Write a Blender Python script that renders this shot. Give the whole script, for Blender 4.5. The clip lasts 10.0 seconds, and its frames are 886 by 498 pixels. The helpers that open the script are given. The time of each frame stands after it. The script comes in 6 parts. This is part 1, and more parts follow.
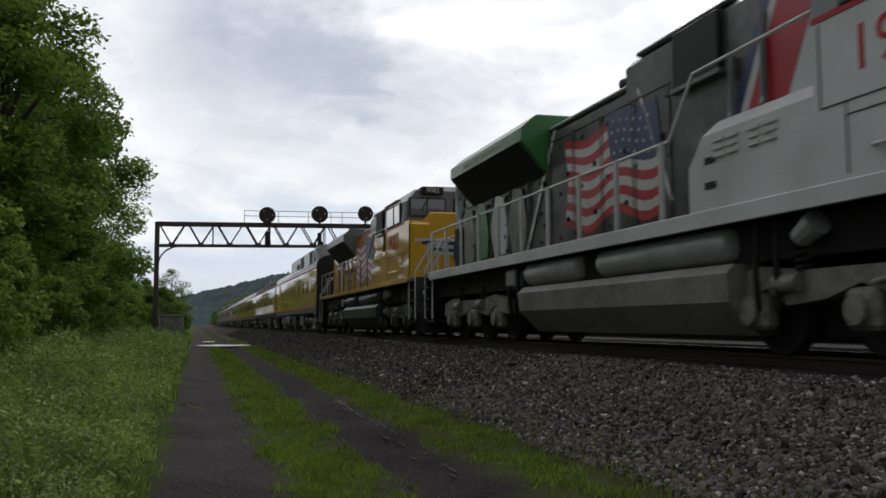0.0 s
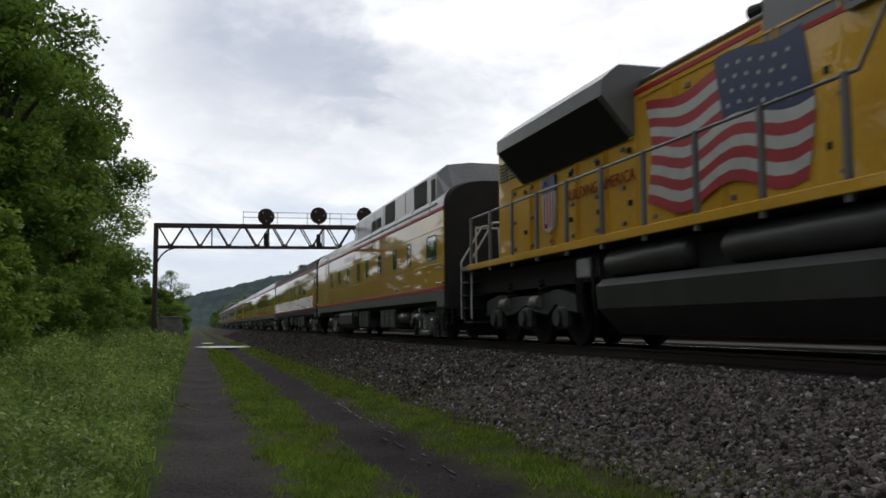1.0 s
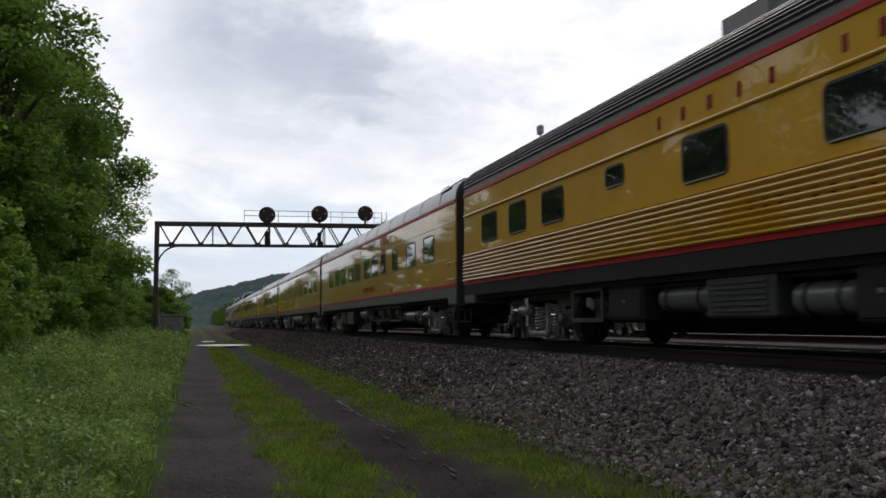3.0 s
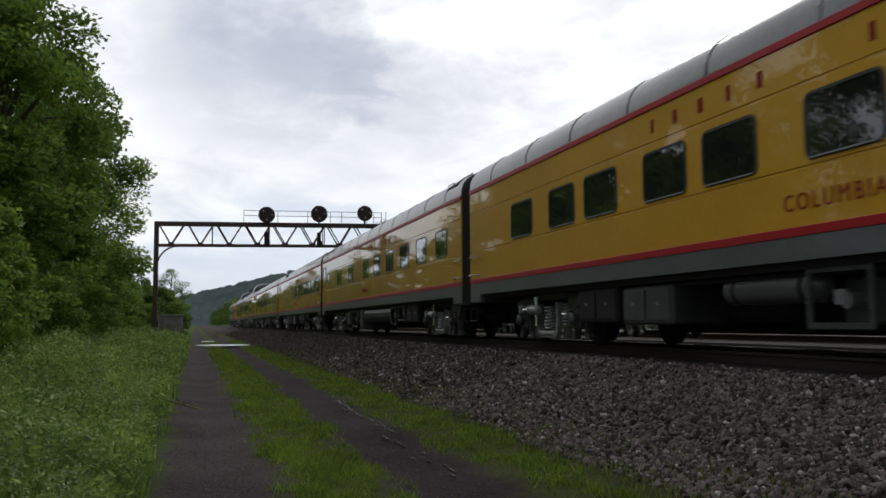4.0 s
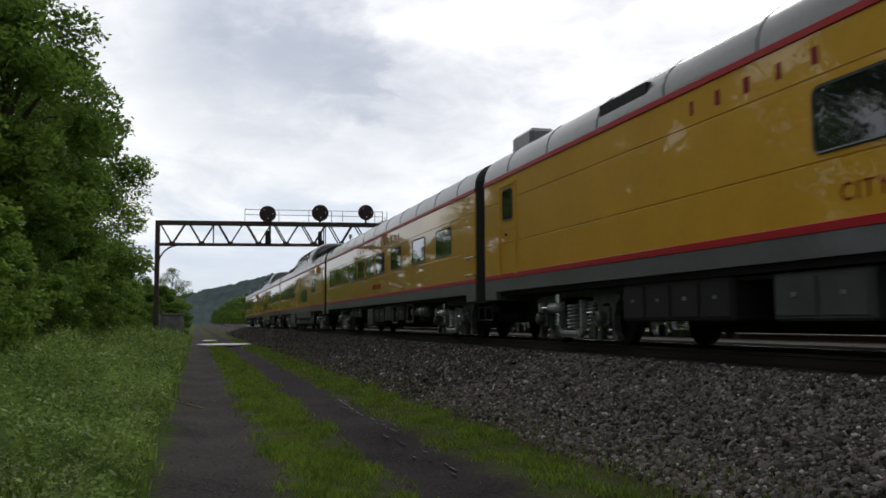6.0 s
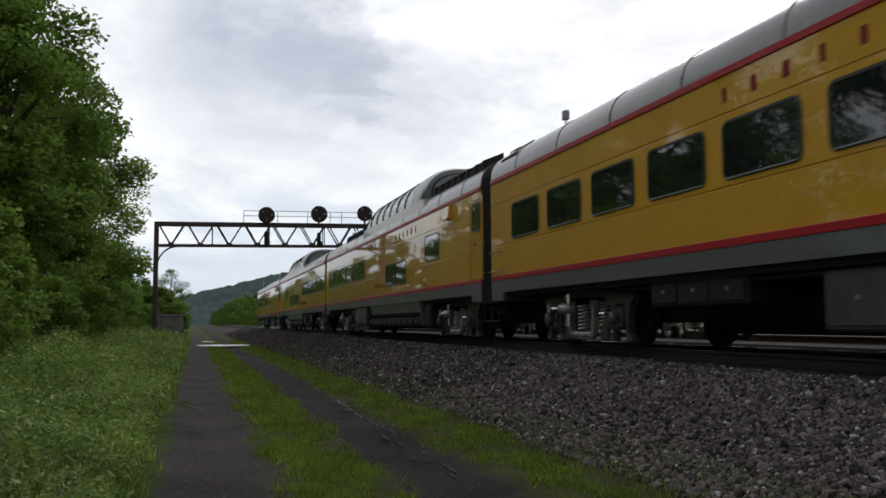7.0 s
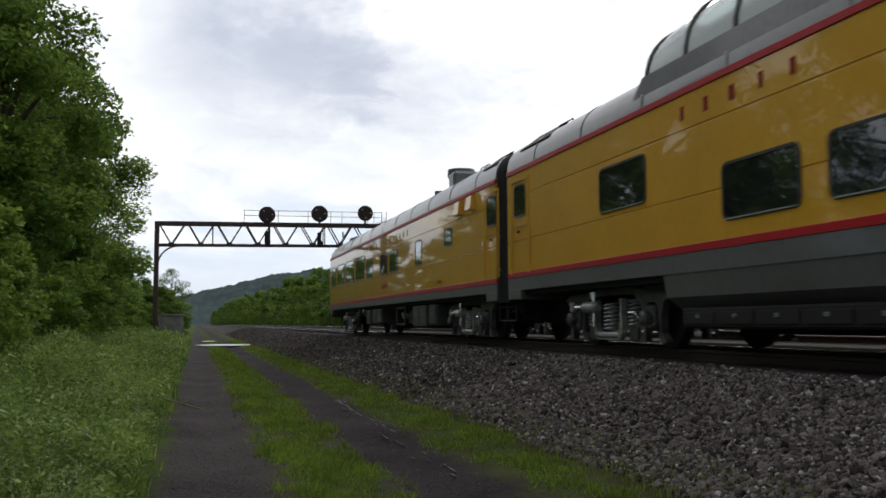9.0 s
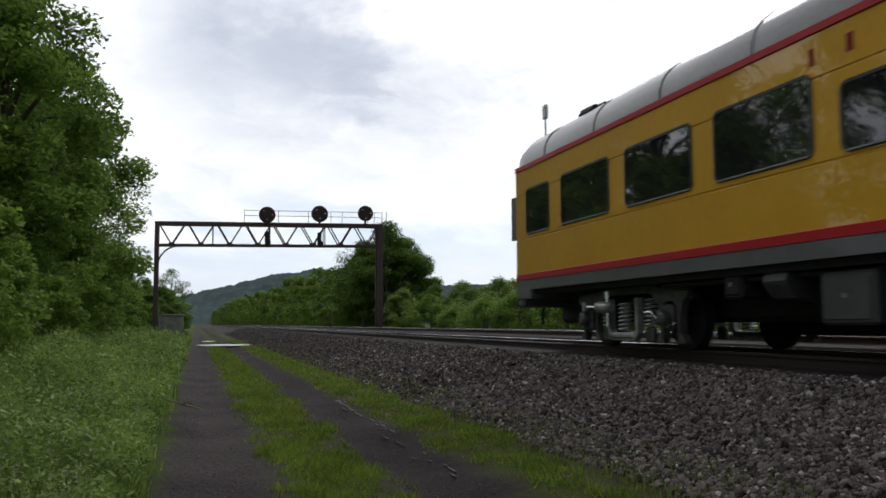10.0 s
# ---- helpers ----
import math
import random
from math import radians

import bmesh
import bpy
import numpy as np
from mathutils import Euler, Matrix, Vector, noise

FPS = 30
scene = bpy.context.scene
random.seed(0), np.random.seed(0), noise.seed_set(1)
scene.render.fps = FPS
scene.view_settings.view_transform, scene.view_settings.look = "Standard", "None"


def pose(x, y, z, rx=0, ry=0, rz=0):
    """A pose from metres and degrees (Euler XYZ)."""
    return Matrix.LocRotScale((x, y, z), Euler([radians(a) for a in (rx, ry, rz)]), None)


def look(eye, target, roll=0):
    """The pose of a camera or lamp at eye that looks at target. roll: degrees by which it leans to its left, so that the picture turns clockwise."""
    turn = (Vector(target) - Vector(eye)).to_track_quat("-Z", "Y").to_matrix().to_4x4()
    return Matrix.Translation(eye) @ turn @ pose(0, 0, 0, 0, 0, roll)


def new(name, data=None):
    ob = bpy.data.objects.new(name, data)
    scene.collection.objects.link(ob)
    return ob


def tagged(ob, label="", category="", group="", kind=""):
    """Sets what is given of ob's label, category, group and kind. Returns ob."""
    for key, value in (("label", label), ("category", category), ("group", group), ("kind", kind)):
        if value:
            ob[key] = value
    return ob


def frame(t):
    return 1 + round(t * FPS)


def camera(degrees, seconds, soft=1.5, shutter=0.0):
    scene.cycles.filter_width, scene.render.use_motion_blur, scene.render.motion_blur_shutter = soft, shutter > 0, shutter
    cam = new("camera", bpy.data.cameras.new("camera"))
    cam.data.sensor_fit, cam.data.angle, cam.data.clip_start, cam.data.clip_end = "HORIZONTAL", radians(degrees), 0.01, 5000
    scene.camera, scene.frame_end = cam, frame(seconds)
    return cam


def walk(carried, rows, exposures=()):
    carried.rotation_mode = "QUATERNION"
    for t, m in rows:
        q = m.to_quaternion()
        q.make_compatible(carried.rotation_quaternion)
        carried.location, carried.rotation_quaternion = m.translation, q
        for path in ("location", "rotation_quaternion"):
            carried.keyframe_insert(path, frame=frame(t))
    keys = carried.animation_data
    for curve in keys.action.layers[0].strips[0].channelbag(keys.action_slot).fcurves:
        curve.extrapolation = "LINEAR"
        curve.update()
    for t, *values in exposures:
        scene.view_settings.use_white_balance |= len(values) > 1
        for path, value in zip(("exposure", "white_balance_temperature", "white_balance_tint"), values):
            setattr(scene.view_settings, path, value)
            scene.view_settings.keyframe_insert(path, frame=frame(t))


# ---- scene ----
EYE = 1.36          # eye above the farm road
RAIL = 0.95         # rail head above the road
TX = 7.87           # centre line of the near track
SPEED = 26.38       # metres a second, towards -y
cam = camera(52.9, 10.0, soft=1.6, shutter=0.1)
PATH = [
    (0.0, 15.493, 4.787, 0.307), (0.5, 15.494, 4.672, 0.308), (1.0, 15.561, 4.871, 0.350),
    (1.5, 15.482, 4.759, 0.338), (2.0, 15.553, 4.980, 0.316), (2.5, 15.494, 4.783, 0.310),
    (4.0, 15.530, 4.762, 0.345), (4.5, 15.535, 4.782, 0.307), (5.0, 15.583, 4.936, 0.345),
    (5.5, 15.439, 4.701, 0.324), (7.0, 15.534, 4.777, 0.335), (7.5, 15.493, 4.887, 0.313),
    (8.0, 15.429, 4.641, 0.342), (8.5, 15.485, 4.701, 0.332), (9.0, 15.506, 4.760, 0.303),
    (9.5, 15.483, 4.628, 0.310), (10.0, 15.498, 4.769, 0.290)]
walk(cam, [(t, pose(0, 0, EYE, 90 + p, 0, -a) @ pose(0, 0, 0, 0, 0, -r)) for t, a, p, r in PATH],
     exposures=[(0.0, -0.06), (0.8, 0.02), (2.0, 0.02), (5.0, -0.02), (7.0, 0.0), (8.5, 0.15), (10.0, 0.15)])

# ---- sky and sun ----
world = bpy.data.worlds.new("sky")
scene.world = world
world.use_nodes = True
wn, wl = world.node_tree.nodes, world.node_tree.links
wn.clear()


def wnode(kind, **values):
    n = wn.new(kind)
    for k, v in values.items():
        n.inputs[k].default_value = v
    return n


SUN_EL, SUN_AZ = 34, 28
coord = wn.new("ShaderNodeTexCoord")
split = wn.new("ShaderNodeSeparateXYZ")
wl.new(coord.outputs["Generated"], split.inputs[0])
lift = wn.new("ShaderNodeMath")
lift.operation = "MAXIMUM"
lift.inputs[1].default_value = 0.0
wl.new(split.outputs[2], lift.inputs[0])
lift2 = wn.new("ShaderNodeMath")
lift2.operation = "ADD"
lift2.inputs[1].default_value = 0.55
wl.new(lift.outputs[0], lift2.inputs[0])
flat = wn.new("ShaderNodeVectorMath")
flat.operation = "DIVIDE"
comb = wn.new("ShaderNodeCombineXYZ")
for i in range(3):
    wl.new(lift2.outputs[0], comb.inputs[i])
wl.new(coord.outputs["Generated"], flat.inputs[0])
wl.new(comb.outputs[0], flat.inputs[1])


def wmath(op, a, b=None, c=None):
    n = wn.new("ShaderNodeMath")
    n.operation = op
    for i, v in enumerate((a, b, c)):
        if v is None:
            continue
        if isinstance(v, (int, float)):
            n.inputs[i].default_value = v
        else:
            wl.new(v, n.inputs[i])
    return n.outputs[0]


big = wnode("ShaderNodeTexNoise", Scale=2.6, Detail=7.0, Roughness=0.55, Distortion=0.5)
small = wnode("ShaderNodeTexNoise", Scale=8.0, Detail=7.0, Roughness=0.6, Distortion=0.5)
shift = wn.new("ShaderNodeVectorMath")
shift.operation = "MULTIPLY_ADD"
shift.inputs[1].default_value = (1.0, 1.0, 2.6)
shift.inputs[2].default_value = (5.1, 2.2, 0.0)
wl.new(flat.outputs[0], shift.inputs[0])
wl.new(shift.outputs[0], big.inputs["Vector"])
wl.new(shift.outputs[0], small.inputs["Vector"])
mixn = wn.new("ShaderNodeMix")
mixn.inputs[0].default_value = 0.35
wl.new(big.outputs["Fac"], mixn.inputs[2])
wl.new(small.outputs["Fac"], mixn.inputs[3])
# bearing and height in degrees, ragged by the noise
bearing = wmath("MULTIPLY_ADD", wmath("SUBTRACT", small.outputs["Fac"], 0.5), 14.0, wmath("DEGREES", wmath("ARCTAN2", split.outputs[0], split.outputs[1])))
height = wmath("MULTIPLY_ADD", wmath("SUBTRACT", big.outputs["Fac"], 0.5), 16.0, wmath("DEGREES", wmath("ARCSINE", split.outputs[2])))
# heavy cloud bellies: bearing, height, half width, half height, weight
shade = wmath("MULTIPLY_ADD", wmath("SUBTRACT", mixn.outputs[0], 0.5), -3.0, 0.26)
for a0, e0, wa, we, k in ((3.5, 18.0, 8.5, 8.5, 0.48), (14.0, 15.0, 11.0, 4.2, 0.46), (16.0, 10.0, 12.0, 2.6, 0.24), (24.0, 21.0, 9.0, 1.6, 0.3),
                          (-70.0, 25.0, 26.0, 10.0, 0.7), (80.0, 24.0, 24.0, 9.0, 0.7), (150.0, 30.0, 40.0, 14.0, 0.8), (-140.0, 26.0, 34.0, 12.0, 0.8)):
    u = wmath("DIVIDE", wmath("SUBTRACT", bearing, a0), wa)
    v = wmath("DIVIDE", wmath("SUBTRACT", height, e0), we)
    d = wmath("ADD", wmath("MULTIPLY", u, u), wmath("MULTIPLY", v, v))
    shade = wmath("MULTIPLY_ADD", wmath("MAXIMUM", wmath("SUBTRACT", 1.0, wmath("POWER", d, 1.3)), 0.0), k, shade)
ramp = wn.new("ShaderNodeValToRGB")
cr = ramp.color_ramp
cr.elements[0].position, cr.elements[0].color = 0.03, (1.04, 1.04, 1.03, 1)
cr.elements[1].position, cr.elements[1].color = 1.0, (0.33, 0.37, 0.46, 1)
e = cr.elements.new(0.21)
e.color = (0.86, 0.875, 0.905, 1)
wl.new(wmath("MULTIPLY", shade, 0.6), ramp.inputs[0])
# bluer haze low down
low_sky = wn.new("ShaderNodeMapRange")
low_sky.interpolation_type = "SMOOTHSTEP"
low_sky.inputs[1].default_value, low_sky.inputs[2].default_value = 9.5, 4.0
low_sky.inputs[3].default_value, low_sky.inputs[4].default_value = 0.0, 0.75
wl.new(height, low_sky.inputs[0])
haze = wn.new("ShaderNodeMix")
haze.data_type = "RGBA"
e = cr.elements.new(0.6)
e.color = (0.50, 0.535, 0.62, 1)
haze.inputs[7].default_value = (0.52, 0.62, 0.79, 1)
wl.new(low_sky.outputs[0], haze.inputs[0])
wl.new(ramp.outputs[0], haze.inputs[6])
nish = wn.new("ShaderNodeTexSky")
nish.sky_type, nish.sun_disc = "NISHITA", False
nish.sun_elevation, nish.sun_rotation = radians(SUN_EL), radians(SUN_AZ)
dim = wn.new("ShaderNodeVectorMath")
dim.operation = "SCALE"
dim.inputs["Scale"].default_value = 0.10
wl.new(nish.outputs[0], dim.inputs[0])
cover = wn.new("ShaderNodeMix")
cover.data_type = "RGBA"
cover.inputs[0].default_value = 0.88
wl.new(dim.outputs[0], cover.inputs[6])
wl.new(haze.outputs[2], cover.inputs[7])
# thin cloud near the hidden sun is brighter than the sky behind the viewer
toward = wn.new("ShaderNodeVectorMath")
toward.operation = "DOT_PRODUCT"
toward.inputs[1].default_value = (math.sin(radians(SUN_AZ)) * math.cos(radians(SUN_EL)), math.cos(radians(SUN_AZ)) * math.cos(radians(SUN_EL)), math.sin(radians(SUN_EL)))
wl.new(coord.outputs["Generated"], toward.inputs[0])
glow = wn.new("ShaderNodeMapRange")
glow.interpolation_type = "SMOOTHSTEP"
glow.inputs[1].default_value, glow.inputs[2].default_value = -0.1, 0.95
glow.inputs[3].default_value, glow.inputs[4].default_value = 0.54, 1.10
wl.new(toward.outputs["Value"], glow.inputs[0])
back = wnode("ShaderNodeBackground", Strength=1.0)
wl.new(cover.outputs[2], back.inputs[0])
wl.new(glow.outputs[0], back.inputs[1])
wout = wn.new("ShaderNodeOutputWorld")
wl.new(back.outputs[0], wout.inputs[0])
sun = new("sun", bpy.data.lights.new("sun", "SUN"))
sun.data.energy, sun.data.angle, sun.data.color = 0.5, radians(18), (1.0, 0.96, 0.9)
sun.matrix_world = look((0, 0, 0), (-math.sin(radians(SUN_AZ)) * math.cos(radians(SUN_EL)), -math.cos(radians(SUN_AZ)) * math.cos(radians(SUN_EL)), -math.sin(radians(SUN_EL))))


# ---- materials ----
def material(name, color, rough=0.5, metal=0.0, spec=0.5, dark=None, scale=3.0, amount=0.5, grain=40.0, bump=0.0,
             coat=0.0, translucent=0.0, per="", spread=0.0, alpha=1.0, wave=0.0):
    """A paint, stone, metal or leaf: a base colour with stains at one scale and grain at another."""
    m = bpy.data.materials.new(name)
    m.use_nodes = True
    n, l = m.node_tree.nodes, m.node_tree.links
    b = n["Principled BSDF"]
    b.inputs["Roughness"].default_value, b.inputs["Metallic"].default_value = rough, metal
    b.inputs["Specular IOR Level"].default_value = spec
    b.inputs["Coat Weight"].default_value, b.inputs["Coat Roughness"].default_value = coat, 0.025
    tc = n.new("ShaderNodeTexCoord")
    n1 = n.new("ShaderNodeTexNoise")
    n1.inputs["Scale"].default_value, n1.inputs["Detail"].default_value = scale, 6.0
    n2 = n.new("ShaderNodeTexNoise")
    n2.inputs["Scale"].default_value, n2.inputs["Detail"].default_value = grain, 3.0
    for q in (n1, n2):
        l.new(tc.outputs["Object"], q.inputs["Vector"])
    mean = n.new("ShaderNodeMix")
    mean.inputs[0].default_value = 0.4
    l.new(n1.outputs["Fac"], mean.inputs[2])
    l.new(n2.outputs["Fac"], mean.inputs[3])
    rng = n.new("ShaderNodeMapRange")
    rng.inputs[1].default_value, rng.inputs[2].default_value, rng.inputs[4].default_value = 0.38, 0.66, amount
    l.new(mean.outputs[0], rng.inputs[0])
    mix = n.new("ShaderNodeMix")
    mix.data_type = "RGBA"
    mix.inputs[6].default_value = (*color, 1)
    mix.inputs[7].default_value = (*(dark or [c * 0.55 for c in color]), 1)
    l.new(rng.outputs[0], mix.inputs[0])
    colour = mix.outputs[2]
    if per:
        if per == "island":
            g = n.new("ShaderNodeNewGeometry")
            r = g.outputs["Random Per Island"]
        else:
            g = n.new("ShaderNodeObjectInfo")
            r = g.outputs["Random"]
        h = n.new("ShaderNodeHueSaturation")
        mr = n.new("ShaderNodeMapRange")
        mr.inputs[3].default_value, mr.inputs[4].default_value = 1 - spread, 1 + spread
        l.new(r, mr.inputs[0])
        l.new(mr.outputs[0], h.inputs["Value"])
        mh = n.new("ShaderNodeMapRange")
        mh.inputs[3].default_value, mh.inputs[4].default_value = 0.5 + spread * 0.05, 0.5 - spread * 0.05
        l.new(r, mh.inputs[0])
        l.new(mh.outputs[0], h.inputs["Hue"])
        l.new(colour, h.inputs["Color"])
        colour = h.outputs[0]
    l.new(colour, b.inputs["Base Color"])
    if bump or wave:
        bp = n.new("ShaderNodeBump")
        bp.inputs["Strength"].default_value, bp.inputs["Distance"].default_value = 1.0 if wave else 0.6, bump or wave
        if wave:
            nw = n.new("ShaderNodeTexNoise")
            nw.inputs["Scale"].default_value, nw.inputs["Detail"].default_value = 1.3, 1.0
            l.new(tc.outputs["Object"], nw.inputs["Vector"])
            l.new(nw.outputs["Fac"], bp.inputs["Height"])
        else:
            l.new(mean.outputs[0], bp.inputs["Height"])
        l.new(bp.outputs[0], b.inputs["Normal"])
    if translucent:
        tr = n.new("ShaderNodeBsdfTranslucent")
        ms = n.new("ShaderNodeMixShader")
        ms.inputs[0].default_value = translucent
        l.new(colour, tr.inputs[0])
        l.new(b.outputs[0], ms.inputs[1])
        l.new(tr.outputs[0], ms.inputs[2])
        l.new(ms.outputs[0], n["Material Output"].inputs[0])
    if alpha < 1:
        tr = n.new("ShaderNodeBsdfTransparent")
        tr.inputs[0].default_value = (0.82, 0.9, 0.88, 1)
        ms = n.new("ShaderNodeMixShader")
        ms.inputs[0].default_value = alpha
        l.new(tr.outputs[0], ms.inputs[1])
        l.new(b.outputs[0], ms.inputs[2])
        l.new(ms.outputs[0], n["Material Output"].inputs[0])
    return m


YELLOW = material("armour_yellow_paint", (0.66, 0.362, 0.026), 0.5, spec=0.12, dark=(0.50, 0.262, 0.02), scale=0.7, amount=0.5, grain=9, coat=1.0, wave=0.006)
LOCO_YELLOW = material("loco_yellow_paint", (0.70, 0.385, 0.03), 0.45, spec=0.12, dark=(0.46, 0.25, 0.03), scale=0.9, amount=0.6, grain=14, coat=0.8, wave=0.01)
ROOF = material("roof_grey_paint", (0.12, 0.122, 0.126), 0.3, dark=(0.06, 0.06, 0.064), scale=0.8, amount=0.8, grain=12, coat=0.35, wave=0.006)
RIBROOF = material("brown_grey_roof_paint", (0.075, 0.068, 0.068), 0.45, dark=(0.04, 0.036, 0.036), scale=0.9, amount=0.6, grain=12)
SKIRT = material("grey_skirt_paint", (0.12, 0.124, 0.126), 0.35, dark=(0.07, 0.07, 0.07), scale=0.8, amount=0.7, grain=10, coat=0.2)
RED = material("signal_red_paint", (0.42, 0.012, 0.018), 0.4, spec=0.25, dark=(0.30, 0.012, 0.016), scale=1.2, amount=0.4)
LETTER = material("dark_red_lettering", (0.24, 0.012, 0.012), 0.6, spec=0.15, dark=(0.17, 0.01, 0.01), scale=5)
NUMERAL = material("bright_red_numeral", (0.46, 0.03, 0.02), 0.6, spec=0.15, dark=(0.34, 0.03, 0.025), scale=5)
BLACK = material("black_rubber", (0.014, 0.014, 0.015), 0.7, spec=0.25, dark=(0.03, 0.028, 0.026), scale=2)
UNDER = material("sooty_underframe", (0.018, 0.017, 0.017), 0.75, spec=0.3, dark=(0.012, 0.012, 0.012), scale=2, grain=20)
BOXGREY = material("underfloor_box_grey", (0.062, 0.066, 0.066), 0.5, dark=(0.025, 0.025, 0.025), scale=1.6, amount=0.8, grain=15)
TRUCKDARK = material("grimy_truck_frame", (0.10, 0.10, 0.10), 0.5, metal=0.3, dark=(0.03, 0.03, 0.03), scale=4, amount=0.9, grain=25)
STEEL = material("bright_truck_steel", (0.46, 0.46, 0.455), 0.34, metal=0.3, dark=(0.12, 0.12, 0.12), scale=5, amount=0.9, grain=30)
TRUCKCAST = material("dusty_cast_steel", (0.105, 0.105, 0.10), 0.5, metal=0.2, dark=(0.05, 0.05, 0.05), scale=6, amount=0.9, grain=30)
CHROME = material("chrome_bar", (0.7, 0.7, 0.7), 0.15, metal=1.0, scale=10, amount=0.2)
GLASS = material("tinted_window_glass", (0.012, 0.014, 0.016), 0.03, spec=0.9, dark=(0.02, 0.022, 0.024), scale=1.2, coat=1.0, wave=0.004)
# green tint, with the sky's brightness on the panes put into the base
DOMEGLASS = material("sky_pale_green_dome_glass", (0.55, 0.66, 0.63), 0.06, spec=0.8, dark=(0.45, 0.56, 0.54), scale=1, alpha=0.55, coat=0.8)
SEAL = material("window_gasket", (0.02, 0.02, 0.02), 0.5, scale=5)
LOCOGREY = material("loco_dark_grey_paint", (0.14, 0.145, 0.15), 0.35, dark=(0.075, 0.075, 0.075), scale=1.0, amount=0.7, coat=0.2, wave=0.008)
SILVER = material("loco_silver_grey_paint", (0.58, 0.59, 0.59), 0.4, dark=(0.34, 0.34, 0.33), scale=1.0, amount=0.7, coat=0.15, wave=0.008)
GREEN = material("bright_green_paint", (0.03, 0.17, 0.035), 0.35, dark=(0.015, 0.08, 0.02), scale=1.1, amount=0.7, coat=0.2)
CAMO = material("camouflage_paint", (0.20, 0.19, 0.15), 0.4, dark=(0.035, 0.075, 0.03), scale=1.6, amount=1.0, grain=3)
WHITE = material("white_decal", (0.55, 0.55, 0.53), 0.4, dark=(0.34, 0.34, 0.33), scale=3)
BLUE = material("blue_decal", (0.028, 0.045, 0.13), 0.4, dark=(0.012, 0.018, 0.05), scale=3)
FLAGRED = material("flag_red_decal", (0.44, 0.028, 0.04), 0.4, dark=(0.24, 0.02, 0.03), scale=3)
TANK = material("fuel_tank_grey", (0.27, 0.26, 0.24), 0.45, dark=(0.10, 0.095, 0.085), scale=1.2, amount=0.9, grain=12)
RESERVOIR = material("air_reservoir_grey", (0.42, 0.42, 0.42), 0.36, metal=0.2, dark=(0.2, 0.2, 0.2), scale=2, amount=0.7)
TRUCKGREY = material("dusty_truck_grey", (0.26, 0.25, 0.23), 0.6, dark=(0.09, 0.085, 0.08), scale=2.5, amount=0.9, grain=16)
TANKDARK = material("dark_tank_paint", (0.05, 0.05, 0.05), 0.4, dark=(0.02, 0.02, 0.02), scale=1.2, amount=0.9)
LAMP = material("lamp_glass", (0.7, 0.7, 0.68), 0.1, coat=0.6, scale=8)
GRILLE = material("black_grille", (0.012, 0.012, 0.012), 0.6, scale=8, spec=0.3)
RAILTOP = material("polished_rail", (0.75, 0.75, 0.76), 0.16, metal=1.0, dark=(0.45, 0.45, 0.46), scale=1.0, amount=0.6)
# near rail heads are darker and rougher than the far ones
RAILDULL = material("dull_rail_head", (0.07, 0.065, 0.06), 0.55, metal=0.4, dark=(0.03, 0.028, 0.026), scale=2)
RAILRUST = material("rusty_rail_web", (0.028, 0.019, 0.016), 0.8, dark=(0.03, 0.02, 0.016), scale=4, grain=60)
TIE = material("creosoted_tie", (0.032, 0.027, 0.025), 0.85, dark=(0.014, 0.012, 0.011), scale=6, grain=50, per="object", spread=0.3)
STONE = material("ballast_stone", (0.124, 0.107, 0.102), 0.85, spec=0.2, dark=(0.046, 0.037, 0.036), scale=14, grain=70, per="island", spread=0.85, bump=0.004)
PALESTONE = material("pale_ballast_stone", (0.36, 0.35, 0.335), 0.8, dark=(0.2, 0.19, 0.18), scale=14, grain=60, per="island", spread=0.4)
STONE_ONE = material("ballast_stone_single", (0.124, 0.107, 0.102), 0.85, spec=0.2, dark=(0.046, 0.037, 0.036), scale=14, grain=70, per="object", spread=0.85, bump=0.004)
RUSTSTEEL = material("rusty_bridge_steel", (0.055, 0.035, 0.032), 0.75, dark=(0.025, 0.017, 0.016), scale=1.5, grain=25)
SIGNALBLACK = material("weathered_signal_disc", (0.05, 0.026, 0.024), 0.7, dark=(0.025, 0.015, 0.014), scale=3, grain=15)
HANDRAIL = material("silver_handrail", (0.5, 0.5, 0.49), 0.35, dark=(0.3, 0.3, 0.3), scale=4, coat=0.3)
GALV = material("galvanised_pipe", (0.30, 0.31, 0.32), 0.5, metal=0.5, scale=6)
CONCRETE = material("weathered_concrete", (0.24, 0.235, 0.22), 0.9, dark=(0.10, 0.10, 0.095), scale=1.8, amount=0.9, grain=14, bump=0.01)
BARK = material("bark", (0.10, 0.08, 0.06), 0.9, dark=(0.04, 0.034, 0.028), scale=4, grain=18, bump=0.03)
LEAF = material("broad_leaf", (0.195, 0.30, 0.05), 0.6, spec=0.15, dark=(0.085, 0.155, 0.028), scale=0.45, amount=0.9, translucent=0.45, per="island", spread=0.35)
LEAF2 = material("dark_leaf", (0.15, 0.245, 0.042), 0.6, spec=0.15, dark=(0.065, 0.125, 0.025), scale=0.45, amount=0.9, translucent=0.42, per="island", spread=0.35)
LEAF3 = material("pale_leaf", (0.22, 0.31, 0.07), 0.55, spec=0.3, dark=(0.10, 0.17, 0.04), scale=0.4, translucent=0.35, per="island", spread=0.3)
GRASS = material("short_grass", (0.21, 0.31, 0.04), 0.6, spec=0.2, dark=(0.10, 0.14, 0.03), scale=1.6, amount=1.0, translucent=0.35, per="island", spread=0.35)
